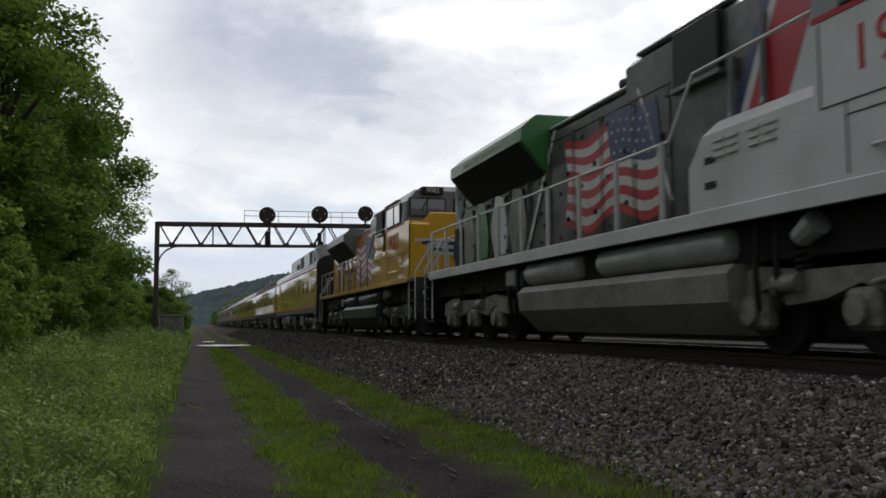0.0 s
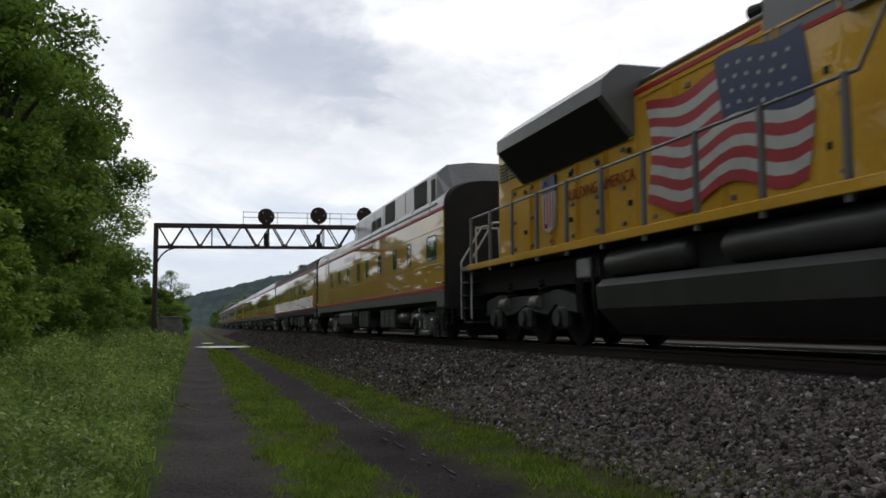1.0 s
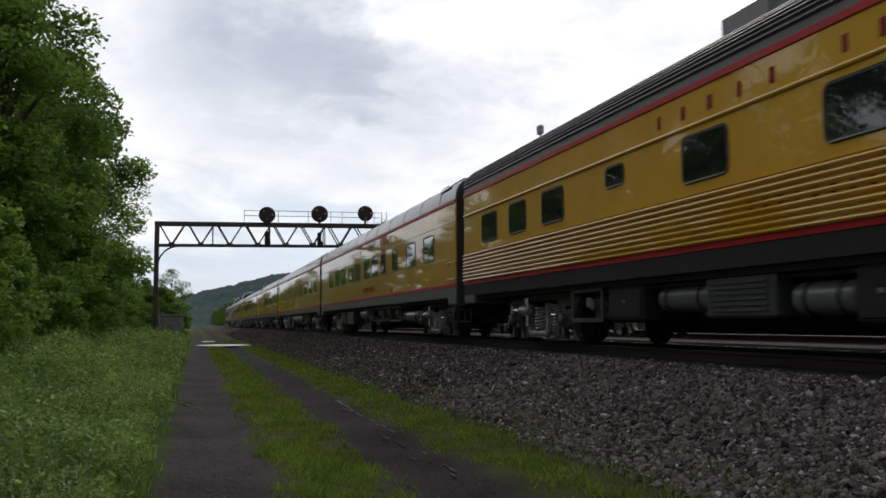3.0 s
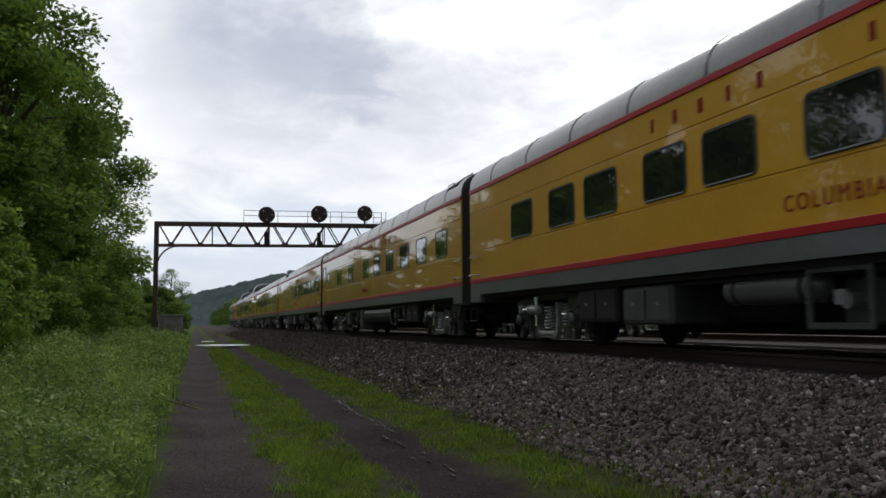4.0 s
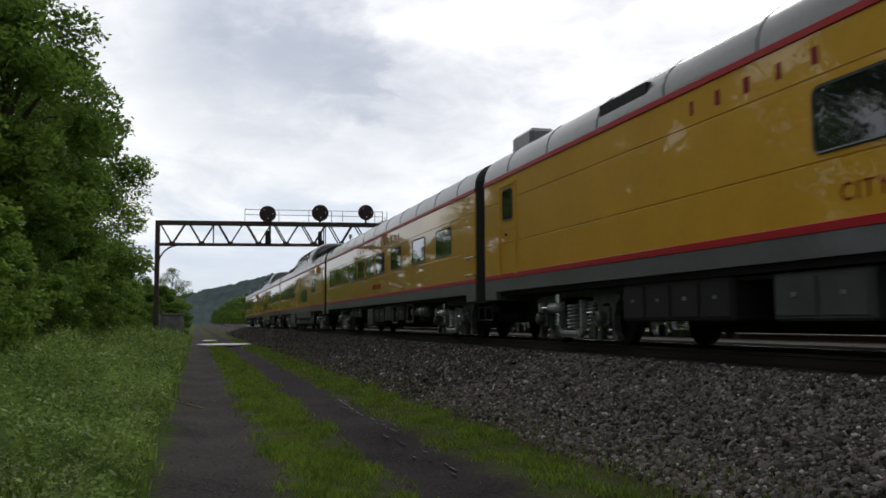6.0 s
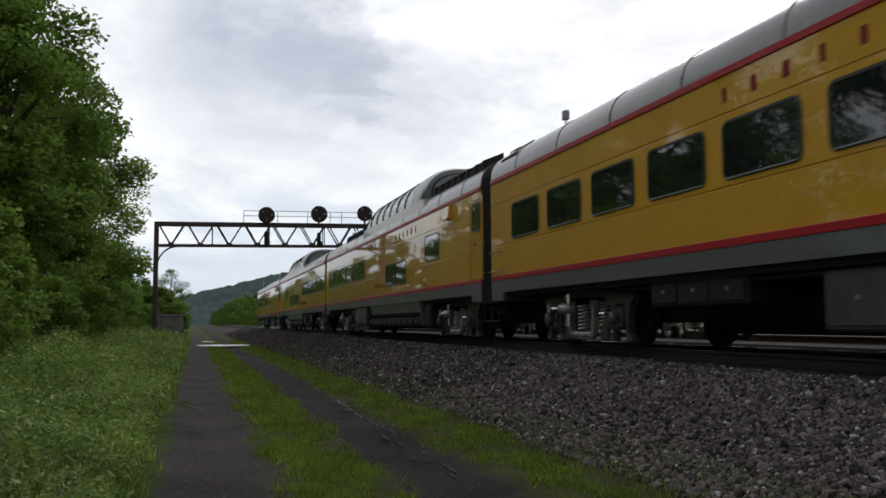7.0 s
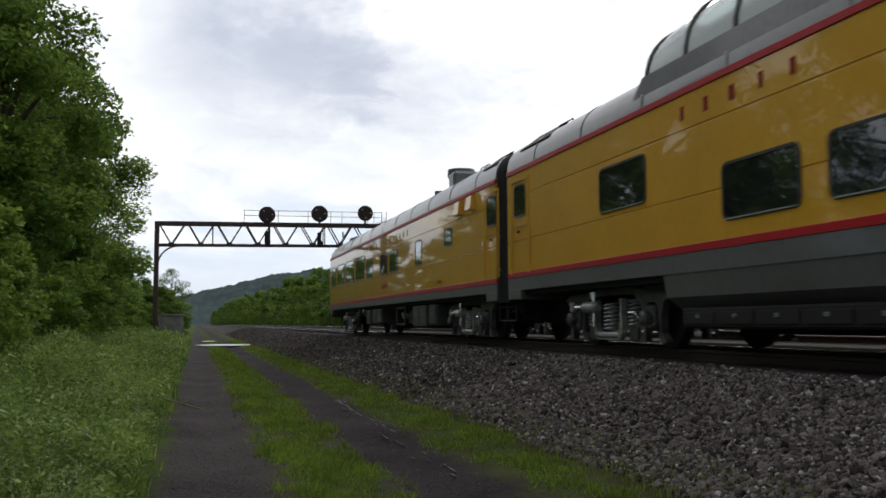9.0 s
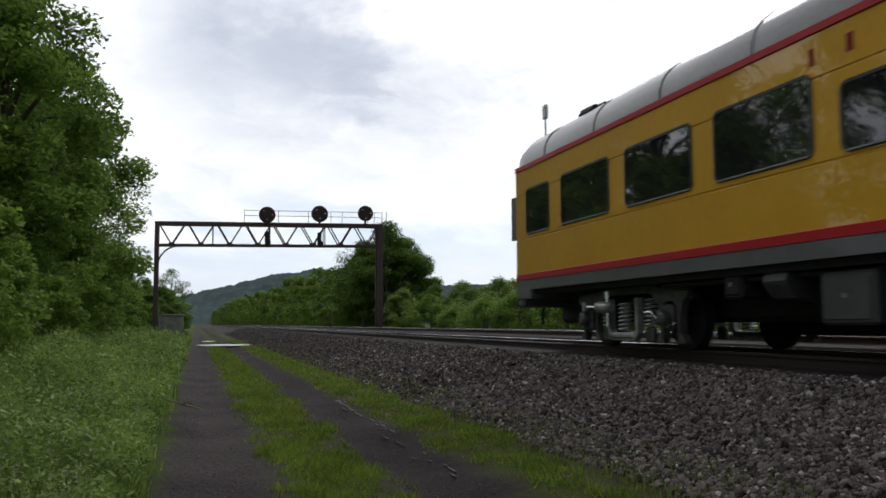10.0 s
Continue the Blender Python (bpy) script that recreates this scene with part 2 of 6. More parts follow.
WEED = material("tall_weed_leaf", (0.265, 0.375, 0.09), 0.55, spec=0.2, dark=(0.085, 0.15, 0.028), scale=0.9, amount=1.0, translucent=0.35, per="island", spread=0.35)
STRAW = material("pale_seed_head", (0.22, 0.24, 0.12), 0.7, dark=(0.13, 0.16, 0.07), scale=2, translucent=0.3, per="island", spread=0.3)
# blue-grey distance haze is put into the forest's base colour
HAZED_FOREST = material("hazed_forest", (0.085, 0.112, 0.112), 1.0, spec=0.0, dark=(0.052, 0.072, 0.075), scale=0.02, amount=1.0, grain=0.12)
WETMUD = material("wet_mud", (0.06, 0.052, 0.052), 0.6, spec=0.35, scale=6, grain=30, bump=0.02)
# pale base colour carries the white sky glare on the water
WATER = material("rippled_glare_puddle", (0.42, 0.42, 0.41), 0.32, spec=1.0, dark=(0.36, 0.36, 0.36), scale=2, bump=0.02, grain=12)
HOODGREY = material("sooty_hood_grey", (0.095, 0.093, 0.09), 0.42, dark=(0.022, 0.022, 0.022), scale=1.5, amount=1.0, grain=5, coat=0.2, wave=0.006)
# grey base stands in for sky reflected in cab and dome front panes
CABGLASS = material("sky_sheen_glass", (0.11, 0.12, 0.125), 0.06, spec=0.8, dark=(0.06, 0.065, 0.07), scale=0.8, coat=0.8)
# much darker than the ballast of the bank
DARKBED = material("dark_ballast", (0.026, 0.022, 0.021), 0.9, spec=0.15, dark=(0.010, 0.009, 0.009), scale=3, amount=0.8, grain=45, bump=0.02)


def ground_material():
    """Weeds, wheel ruts, grass strips and ballast, side by side across the road and track."""
    m = bpy.data.materials.new("verge_road_and_ballast")
    m.use_nodes = True
    n, l = m.node_tree.nodes, m.node_tree.links
    b = n["Principled BSDF"]
    b.inputs["Roughness"].default_value = 0.9
    b.inputs["Specular IOR Level"].default_value = 0.04
    tc = n.new("ShaderNodeTexCoord")
    sp = n.new("ShaderNodeSeparateXYZ")
    l.new(tc.outputs["Object"], sp.inputs[0])
    wob = n.new("ShaderNodeTexNoise")
    wob.inputs["Scale"].default_value, wob.inputs["Detail"].default_value, wob.inputs["Roughness"].default_value = 1.6, 7, 0.65
    l.new(tc.outputs["Object"], wob.inputs["Vector"])
    sub = n.new("ShaderNodeMath")
    sub.operation = "MULTIPLY_ADD"
    sub.inputs[1].default_value = 0.9
    l.new(wob.outputs["Fac"], sub.inputs[0])
    l.new(sp.outputs[0], sub.inputs[2])
    fine = n.new("ShaderNodeTexNoise")
    fine.inputs["Scale"].default_value, fine.inputs["Detail"].default_value = 26, 6
    l.new(tc.outputs["Object"], fine.inputs["Vector"])
    wide = n.new("ShaderNodeTexNoise")
    wide.inputs["Scale"].default_value, wide.inputs["Detail"].default_value = 0.7, 5
    l.new(tc.outputs["Object"], wide.inputs["Vector"])
    cells = n.new("ShaderNodeTexVoronoi")
    cells.inputs["Scale"].default_value = 19
    l.new(tc.outputs["Object"], cells.inputs["Vector"])

    def tone(c0, c1, src):
        r = n.new("ShaderNodeValToRGB")
        r.color_ramp.elements[0].position, r.color_ramp.elements[0].color = 0.3, (*c0, 1)
        r.color_ramp.elements[1].position, r.color_ramp.elements[1].color = 0.72, (*c1, 1)
        l.new(src, r.inputs[0])
        return r.outputs[0]

    mixf = n.new("ShaderNodeMix")
    mixf.inputs[0].default_value = 0.5
    l.new(fine.outputs["Fac"], mixf.inputs[2])
    l.new(wide.outputs["Fac"], mixf.inputs[3])
    dirt = tone((0.028, 0.024, 0.025), (0.112, 0.098, 0.098), mixf.outputs[0])
    mud = tone((0.018, 0.015, 0.017), (0.082, 0.071, 0.073), mixf.outputs[0])
    mixed = tone((0.050, 0.043, 0.024), (0.085, 0.115, 0.032), mixf.outputs[0])
    turf = tone((0.03, 0.05, 0.012), (0.095, 0.14, 0.03), mixf.outputs[0])
    brown = tone((0.030, 0.022, 0.018), (0.090, 0.066, 0.050), mixf.outputs[0])
    stone = tone((0.03, 0.026, 0.025), (0.118, 0.103, 0.098), cells.outputs["Color"])
    last = turf
    for edge, soft, surface in ((-0.30 + 0.45, 0.10, dirt), (0.78 + 0.45, 0.20, mixed), (1.62 + 0.45, 0.16, mud), (2.58 + 0.45, 0.14, mixed),
                                (3.42 + 0.45, 0.16, brown), (3.80 + 0.45, 0.16, stone), (17.0 + 0.45, 0.6, turf)):
        mr = n.new("ShaderNodeMapRange")
        mr.inputs[1].default_value, mr.inputs[2].default_value = edge - soft, edge + soft
        l.new(sub.outputs[0], mr.inputs[0])
        mx = n.new("ShaderNodeMix")
        mx.data_type = "RGBA"
        l.new(mr.outputs[0], mx.inputs[0])
        l.new(last, mx.inputs[6])
        l.new(surface, mx.inputs[7])
        last = mx.outputs[2]
    l.new(last, b.inputs["Base Color"])
    bp = n.new("ShaderNodeBump")
    bp.inputs["Strength"].default_value, bp.inputs["Distance"].default_value = 0.9, 0.10
    clod = n.new("ShaderNodeTexNoise")
    clod.inputs["Scale"].default_value, clod.inputs["Detail"].default_value, clod.inputs["Roughness"].default_value = 6.0, 8.0, 0.7
    l.new(tc.outputs["Object"], clod.inputs["Vector"])
    l.new(clod.outputs["Fac"], bp.inputs["Height"])
    l.new(bp.outputs[0], b.inputs["Normal"])
    return m


GROUND = ground_material()


# ---- mesh tools ----
class Geo:
    """Vertices and faces of one mesh; every face names a material slot."""

    def __init__(self):
        self.v, self.f, self.m = [], [], []

    def add(self, verts, faces, mat=0):
        k = len(self.v)
        self.v += [tuple(p) for p in verts]
        self.f += [tuple(i + k for i in q) for q in faces]
        self.m += [mat] * len(faces)
        return self

    def box(self, x0, x1, y0, y1, z0, z1, mat=0, c=0.0):
        """A box; c chamfers its four long edges and its ends."""
        if not c:
            v = [(x, y, z) for x in (x0, x1) for y in (y0, y1) for z in (z0, z1)]
            return self.add(v, [(0, 1, 3, 2), (4, 6, 7, 5), (0, 4, 5, 1), (2, 3, 7, 6), (0, 2, 6, 4), (1, 5, 7, 3)], mat)
        ring = [(x0 + c, z0), (x1 - c, z0), (x1, z0 + c), (x1, z1 - c), (x1 - c, z1), (x0 + c, z1), (x0, z1 - c), (x0, z0 + c)]
        small = [(min(max(a, x0 + c), x1 - c), min(max(b, z0 + c), z1 - c)) for a, b in ring]
        return self.loft([(y0, small), (y0 + c, ring), (y1 - c, ring), (y1, small)], mat)

    def loft(self, sections, mat=0, caps=True):
        """Sections (y, ring of (x, z)) joined along y."""
        n = len(sections[0][1])
        v = [(x, y, z) for y, ring in sections for x, z in ring]
        f = [(s * n + i, s * n + (i + 1) % n, (s + 1) * n + (i + 1) % n, (s + 1) * n + i) for s in range(len(sections) - 1) for i in range(n)]
        if caps:
            f += [tuple(range(n)), tuple(reversed(range((len(sections) - 1) * n, len(sections) * n)))]
        return self.add(v, f, mat)

    def tube(self, a, b, r0, r1=None, n=8, mat=0):
        a, b = Vector(a), Vector(b)
        r1 = r0 if r1 is None else r1
        d = (b - a).normalized()
        u = d.orthogonal().normalized()
        w = d.cross(u)
        v = [p + (u * math.cos(2 * math.pi * i / n) + w * math.sin(2 * math.pi * i / n)) * r for p, r in ((a, r0), (b, r1)) for i in range(n)]
        f = [(i, (i + 1) % n, n + (i + 1) % n, n + i) for i in range(n)] + [tuple(reversed(range(n))), tuple(range(n, 2 * n))]
        return self.add(v, f, mat)

    def pipe(self, points, r, n=6, mat=0):
        for a, b in zip(points, points[1:]):
            self.tube(a, b, r, r, n, mat)
        return self

    def mesh(self, name, mats, smooth=False):
        me = bpy.data.meshes.new(name)
        me.from_pydata(self.v, [], self.f)
        for m in mats:
            me.materials.append(m)
        if len(mats) > 1:
            me.polygons.foreach_set("material_index", self.m)
        bm = bmesh.new()
        bm.from_mesh(me)
        bmesh.ops.recalc_face_normals(bm, faces=bm.faces)
        bm.to_mesh(me)
        bm.free()
        if smooth:
            me.polygons.foreach_set("use_smooth", [True] * len(me.polygons))
            me.set_sharp_from_angle(angle=radians(35))
        return me


def part(name, geo, mats, parent=None, label="", smooth=False, at=None):
    """One mesh object, under a thing or under a part of it."""
    if isinstance(geo, Geo):
        geo = geo.mesh(name, mats if isinstance(mats, (list, tuple)) else [mats], smooth)
    ob = new(name, geo)
    if parent is not None:
        ob.parent = parent
    if at is not None:
        ob.matrix_basis = at
    if label:
        ob["label"] = label
    return ob


def empty(name, label, category, group="", at=None, kind=""):
    ob = new(name)
    ob.empty_display_size = 0.3
    if at is not None:
        ob.matrix_basis = at
    return tagged(ob, label, category, group, kind)


def soup(name, verts, faces, mat):
    """A mesh from numpy arrays of triangles or quads."""
    me = bpy.data.meshes.new(name)
    nv, nf, k = len(verts), len(faces), faces.shape[1]
    me.vertices.add(nv)
    me.vertices.foreach_set("co", np.ascontiguousarray(verts, dtype=np.float32).ravel())
    me.loops.add(nf * k)
    me.loops.foreach_set("vertex_index", faces.astype(np.int32).ravel())
    me.polygons.add(nf)
    me.polygons.foreach_set("loop_start", np.arange(0, nf * k, k, dtype=np.int32))
    me.materials.append(mat)
    me.update(calc_edges=True)
    if "stone" in name or "gravel" in name:
        me.shade_flat()     # broken faces, not pebbles
    return me


def words(text, size, mat, spacing=1.0):
    """Lettering as a thin mesh, read from the road side, its middle at the origin."""
    cu = bpy.data.curves.new("lettering", "FONT")
    cu.body, cu.size, cu.extrude, cu.space_character = text, size, 0.004, spacing
    cu.align_x, cu.align_y = "CENTER", "CENTER"
    cu.resolution_u = 3
    ob = new("lettering", cu)
    me = bpy.data.meshes.new_from_object(ob.evaluated_get(bpy.context.evaluated_depsgraph_get()))
    bpy.data.objects.remove(ob)
    bpy.data.curves.remove(cu)
    me.transform(Matrix(((0, 0, -1, 0), (-1, 0, 0, 0), (0, 1, 0, 0), (0, 0, 0, 1))))
    me.materials.clear()
    me.materials.append(mat)
    return me


# ---- ground, track, signal bridge ----
def smooth_step(a, b, x):
    k = np.clip((x - a) / (b - a), 0, 1)
    return k * k * (3 - 2 * k)


def ground_z(x, y):
    x, y = np.asarray(x, float), np.asarray(y, float)
    z = 0.0 * x
    z = z + 0.45 * smooth_step(-0.4, -7.0, x)
    z = z - 0.05 * np.exp(-((x - 0.25) / 0.35) ** 2) - 0.06 * np.exp(-((x - 2.03) / 0.35) ** 2)
    z = z + 0.05 * smooth_step(2.5, 3.2, x)
    z = z + 0.70 * np.clip((x - 3.7) / 2.55, 0, 1) - 0.62 * smooth_step(14.6, 17.0, x)
    z = z + 0.025 * np.sin(1.7 * x + 0.9 * y) * np.sin(0.8 * y - 0.5 * x) * (np.abs(x - 10) > 4)
    return z


def grid_sheet():
    xs = np.concatenate([[-2500, -1200, -500, -200, -90, -45, -25], np.arange(-16, -1, 0.6), np.arange(-1, 7.0, 0.12), np.arange(7.2, 18, 0.5),
                         [19, 22, 28, 40, 70, 150, 400, 1000, 2500]])
    ys = np.concatenate([[-2500, -900, -300, -120, -60, -30], np.arange(-20, 3, 1.0), np.arange(3, 40, 0.25), np.arange(40, 130, 1.0), [140, 160, 200, 260, 350, 500, 800, 1400, 2600]])
    X, Y = np.meshgrid(xs, ys)
    Z = ground_z(X, Y)
    nx, ny = len(xs), len(ys)
    i = np.arange(nx * ny).reshape(ny, nx)
    f = np.stack([i[:-1, :-1], i[:-1, 1:], i[1:, 1:], i[1:, :-1]], -1).reshape(-1, 4)
    me = soup("ground", np.stack([X, Y, Z], -1).reshape(-1, 3), f, GROUND)
    me.polygons.foreach_set("use_smooth", [True] * len(me.polygons))
    return tagged(new("ground", me), "dirt farm road with wheel ruts, grassy verges and a grey ballast bank", "ground", kind="structure")


grid_sheet()


def puddle(cx, cy, rx, ry, z, seed, mat=WATER):
    g = Geo()
    rnd = random.Random(seed)
    n = 28
    ring = [(cx + rx * math.cos(a) * (0.8 + 0.35 * rnd.random()), cy + ry * math.sin(a) * (0.8 + 0.35 * rnd.random()), z) for a in (2 * math.pi * i / n for i in range(n))]
    g.add(ring + [(x, y, z - 0.02) for x, y, _ in ring], [tuple(range(n))] + [(i, (i + 1) % n, n + (i + 1) % n, n + i) for i in range(n)])
    ob = part("puddle", g, mat)
    return tagged(ob, "still rain puddle lying across the rutted dirt road", "puddle")


puddle(1.63, 57.8, 1.72, 2.2, 0.075, 1)
puddle(0.95, 71.0, 0.5, 1.6, 0.07, 2)


def wet_ruts():
    """Thin gleaming films of water lying in the churned rut."""
    rnd = random.Random(8)
    for i in range(34):
        k = ((i + rnd.random()) / 34) ** 1.5
        y = 16.0 - 8.5 * k
        puddle(2.47 - 0.15 * k + rnd.gauss(0, 0.06), y, rnd.uniform(0.006, 0.02) * (1 - 0.4 * k), rnd.uniform(0.04, 0.30), float(ground_z(2.38, y)) + 0.012, 30 + i, WETMUD)


wet_ruts()

TY0, TY1 = -60.0, 420.0


def track(x, name, ties, RAIL=RAIL, near=RAILDULL):
    t = empty(name, "railway track of worn steel rails on dark wooden ties in ballast", "railway track", kind="structure")
    for side in (-1, 1):
        c = x + side * 0.7525
        g = Geo()
        ring = [(c - 0.075, RAIL - 0.17), (c + 0.075, RAIL - 0.17), (c + 0.07, RAIL - 0.15), (c + 0.01, RAIL - 0.13), (c + 0.01, RAIL - 0.045), (c + 0.036, RAIL - 0.035),
                (c + 0.036, RAIL - 0.006), (c + 0.028, RAIL), (c - 0.028, RAIL), (c - 0.036, RAIL - 0.006), (c - 0.036, RAIL - 0.035), (c - 0.01, RAIL - 0.045), (c - 0.01, RAIL - 0.13), (c - 0.07, RAIL - 0.15)]
        g.loft([(TY0, ring), (TY1, ring)])
        g.m = [1 if i in (6, 7, 8) else 0 for i in range(len(ring))] + [0, 0]
        part("rail", g, [RAILRUST, near if side < 0 else RAILTOP], t)
    g = Geo().box(-1.3, 1.3, -0.115, 0.115, -0.17, 0.0, c=0.015)
    me = g.mesh("tie", [TIE])
    rnd = random.Random(5)
    for i in range(ties):
        part("tie", me, None, t, at=pose(x + rnd.uniform(-0.04, 0.04), -8 + i * 0.52, RAIL - 0.165, 0, 0, rnd.uniform(-1, 1)))
    if ties:
        g = Geo()
        for i in range(160):
            y = -8 + (ties + i) * 0.52
            g.box(x - 1.3, x + 1.3, y - 0.115, y + 0.115, RAIL - 0.335, RAIL - 0.165)
        tagged(part("far_ties", g, TIE, t), kind="stuff")
    return t


g = Geo()
for x, up in ((TX, 0.0), (TX + 4.3, 0.14)):
    ring = [(x - 1.85, 0.60), (x + 1.75, 0.60), (x + 1.6, 0.772 + up), (x + 1.25, 0.80 + up), (x - 1.25, 0.80 + up), (x - 1.62, 0.775 + up)]
    g.loft([(TY0, ring), (TY1, ring)])
tagged(part("track_bed", g, DARKBED), "dark ballast bed under the rails", "ballast", kind="structure")

track(TX, "track_1", 180)
track(TX + 4.3, "track_2", 150, RAIL + 0.14, RAILDULL)


def signal_bridge():
    y, x0, x1, zb, zt = 77.0, -3.2, 15.5, 7.84, 9.72
    b = empty("signal_bridge", "rusty steel truss signal bridge spanning the railway tracks", "signal bridge", at=pose(0, y, 0))
    dz = 0.012

    def z_(x, z):
        return z + dz * (x - x0)
    for yy in (-0.55, 0.55):
        for z, h in ((zb, 0.16), (zt - 0.14, 0.28)):
            g = Geo()
            g.add([(x, yy + s, z_(x, z) + k) for x in (x0, x1) for s in (-0.09, 0.09) for k in (0, h)], [(0, 1, 3, 2), (4, 6, 7, 5), (0, 4, 5, 1), (2, 3, 7, 6), (0, 2, 6, 4), (1, 5, 7, 3)])
            part("chord", g, RUSTSTEEL, b)
        n = 8
        w = (x1 - x0) / n
        for i in range(n):
            xa = x0 + i * w
            for p, q in (((xa + 0.15, zt), (xa + w / 2, zb + 0.1)), ((xa + w / 2, zb + 0.1), (xa + w - 0.1, zt))):
                part("web_member", Geo().tube((p[0], yy, z_(p[0], p[1])), (q[0], yy, z_(q[0], q[1])), 0.055, n=6), RUSTSTEEL, b)
            g = Geo().box(xa + w / 2 - 0.22, xa + w / 2 + 0.22, yy - 0.02, yy + 0.02, z_(xa, zb) + 0.02, z_(xa, zb) + 0.32)
            part("gusset", g, RUSTSTEEL, b)
            if i in (1, 3, 5, 7):
                part("hanger", Geo().tube((xa + w - 0.2, yy, z_(xa, zb) + 0.1), (xa + w - 0.2, yy, z_(xa, zt) + 0.1), 0.045, n=6), RUSTSTEEL, b)
    for i in range(9):
        x = x0 + i * (x1 - x0) / 8
        part("cross_strut", Geo().tube((x, -0.55, z_(x, zb) + 0.08), (x, 0.55, z_(x, zb) + 0.08), 0.05, n=6), RUSTSTEEL, b)
    for x, wide in ((x0, 0.17), (x1, 0.22)):
        top = z_(x, zt) + 0.12
        for yy in (-0.55, 0.55):
            g = Geo().box(x - wide, x + wide, yy - 0.12, yy + 0.12, 0.0, top, c=0.02)
            part("post", g, RUSTSTEEL, b)
        for k in range(6):
            z0 = 0.6 + k * 1.15
            part("lacing_bar", Geo().tube((x, -0.55, z0), (x, 0.55, z0 + 1.15), 0.04, n=6), RUSTSTEEL, b)
        part("footing", Geo().box(x - 0.5, x + 0.5, -0.9, 0.9, -0.4, 0.35, c=0.05), CONCRETE, b)
    g = Geo()
    arc = [(x0 + 0.12 + 1.7 * (1 - math.cos(a)), zb - 1.65 + 1.65 * math.sin(a)) for a in (math.pi / 2 * i / 8 for i in range(9))]
    g.pipe([(x, -0.55, z) for x, z in arc], 0.07)
    part("knee_brace", g, RUSTSTEEL, b)
    # walkway and its pipe railing
    part("walkway", Geo().box(3.9, x1, 0.6, 1.3, zt + 0.14, zt + 0.2), RUSTSTEEL, b)
    ztop = zt + 1.5
    for k in (ztop, zt + 1.05):
        part("handrail", Geo().tube((3.9, 1.25, k - 0.03), (16.0, 1.25, k + 0.08), 0.028, n=6), GALV, b)
    for x in (3.9, 6.8, 9.4, 11.4, 12.4, 14.7, 15.3, 16.0):
        part("handrail_post", Geo().tube((x, 1.25, zt + 0.1), (x, 1.25, ztop + 0.03), 0.026, n=6), GALV, b)
    # ladder at the far post
    for s in (-0.2, 0.2):
        part("ladder_rail", Geo().tube((x1 + 0.45 + s, 0, 0.4), (x1 + 0.45 + s, 0, ztop), 0.025, n=6), RUSTSTEEL, b)
    for k in range(26):
        part("ladder_rung", Geo().tube((x1 + 0.25, 0, 0.6 + k * 0.4), (x1 + 0.65, 0, 0.6 + k * 0.4), 0.015, n=5), RUSTSTEEL, b)
    # position light signals, the discs facing the camera
    for x, z, r, drop in ((5.68, 10.60, 0.66, True), (10.12, 10.80, 0.68, True), (14.1, 10.95, 0.64, False)):
        z -= 0.02
        s = part("signal_head", Geo().tube((x, -1.0, z), (x, -0.9, z), r, r, 28), SIGNALBLACK, b, "round weathered signal disc on a mast")
        part("signal_rim", Geo().tube((x, -0.91, z), (x, -0.86, z), r + 0.04, r + 0.04, 28), SIGNALBLACK, s)
        lamps = [(0, 0)] + [(0.42 * math.cos(k * math.pi / 4), 0.42 * math.sin(k * math.pi / 4)) for k in range(8)]
        for dx, dz2 in lamps:
            part("signal_lamp", Geo().tube((x + dx, -1.2, z + dz2), (x + dx, -1.0, z + dz2), 0.075, 0.07, 10), BLACK, s)
        for dx, dz2 in lamps[1::3]:
            part("lamp_lens", Geo().tube((x + dx, -1.215, z + dz2), (x + dx, -1.2, z + dz2), 0.05, 0.05, 8), LAMP, s)
        part("signal_mast", Geo().tube((x, -0.8, zt + 0.1), (x, -0.8, z), 0.09, 0.07, 8), RUSTSTEEL, b)
        part("signal_back", Geo().box(x - 0.25, x + 0.25, -0.86, -0.6, z - 0.3, z + 0.3, c=0.04), SIGNALBLACK, b)
        if drop:
            part("lower_signal", Geo().box(x - 0.17, x + 0.17, -0.95, -0.7, zb + 0.15, zb + 1.35, c=0.06).tube((x + 0.12, -1.0, zb + 0.4), (x + 0.12, -0.8, zb + 0.4), 0.2, 0.2, 12), BLACK, b)
    return b


signal_bridge()
g = Geo().box(-0.95, 0.95, -0.7, 0.7, -0.3, 2.0, c=0.05).box(-1.02, 1.02, -0.76, 0.76, 2.0, 2.12, c=0.03)
cab = part("relay_cabinet", g, CONCRETE, at=pose(-2.0, 78.8, 0.1, 0, 0, 6))
tagged(cab, "weathered grey concrete relay cabinet beside the bridge post", "cabinet")
part("cabinet_door", Geo().box(-0.45, 0.45, -0.73, -0.705, 0.2, 1.8), CONCRETE, cab)


# ---- passenger cars ----
SIDE, FLOOR_Z, TOP_Z = 1.525, 1.10, 3.50
CACHE = {}


def shared(key, make):
    if key not in CACHE:
        CACHE[key] = make()
    return CACHE[key]


def wheel_mesh(r, mat):
    g = Geo()
    n = 24
    prof = [(0.0, 0.10), (0.10, 0.10), (r * 0.45, 0.05), (r * 0.8, 0.045), (r * 0.86, 0.075), (r, 0.07), (r, -0.04), (r + 0.028, -0.05), (r + 0.028, -0.07), (0, -0.07)]
    v = [(-x, rr * math.cos(2 * math.pi * i / n), rr * math.sin(2 * math.pi * i / n)) for rr, x in prof for i in range(n)]
    f = [(k * n + i, k * n + (i + 1) % n, (k + 1) * n + (i + 1) % n, (k + 1) * n + i) for k in range(len(prof) - 1) for i in range(n)]
    g.add(v, f)
    return g.mesh("wheel", [mat], True)


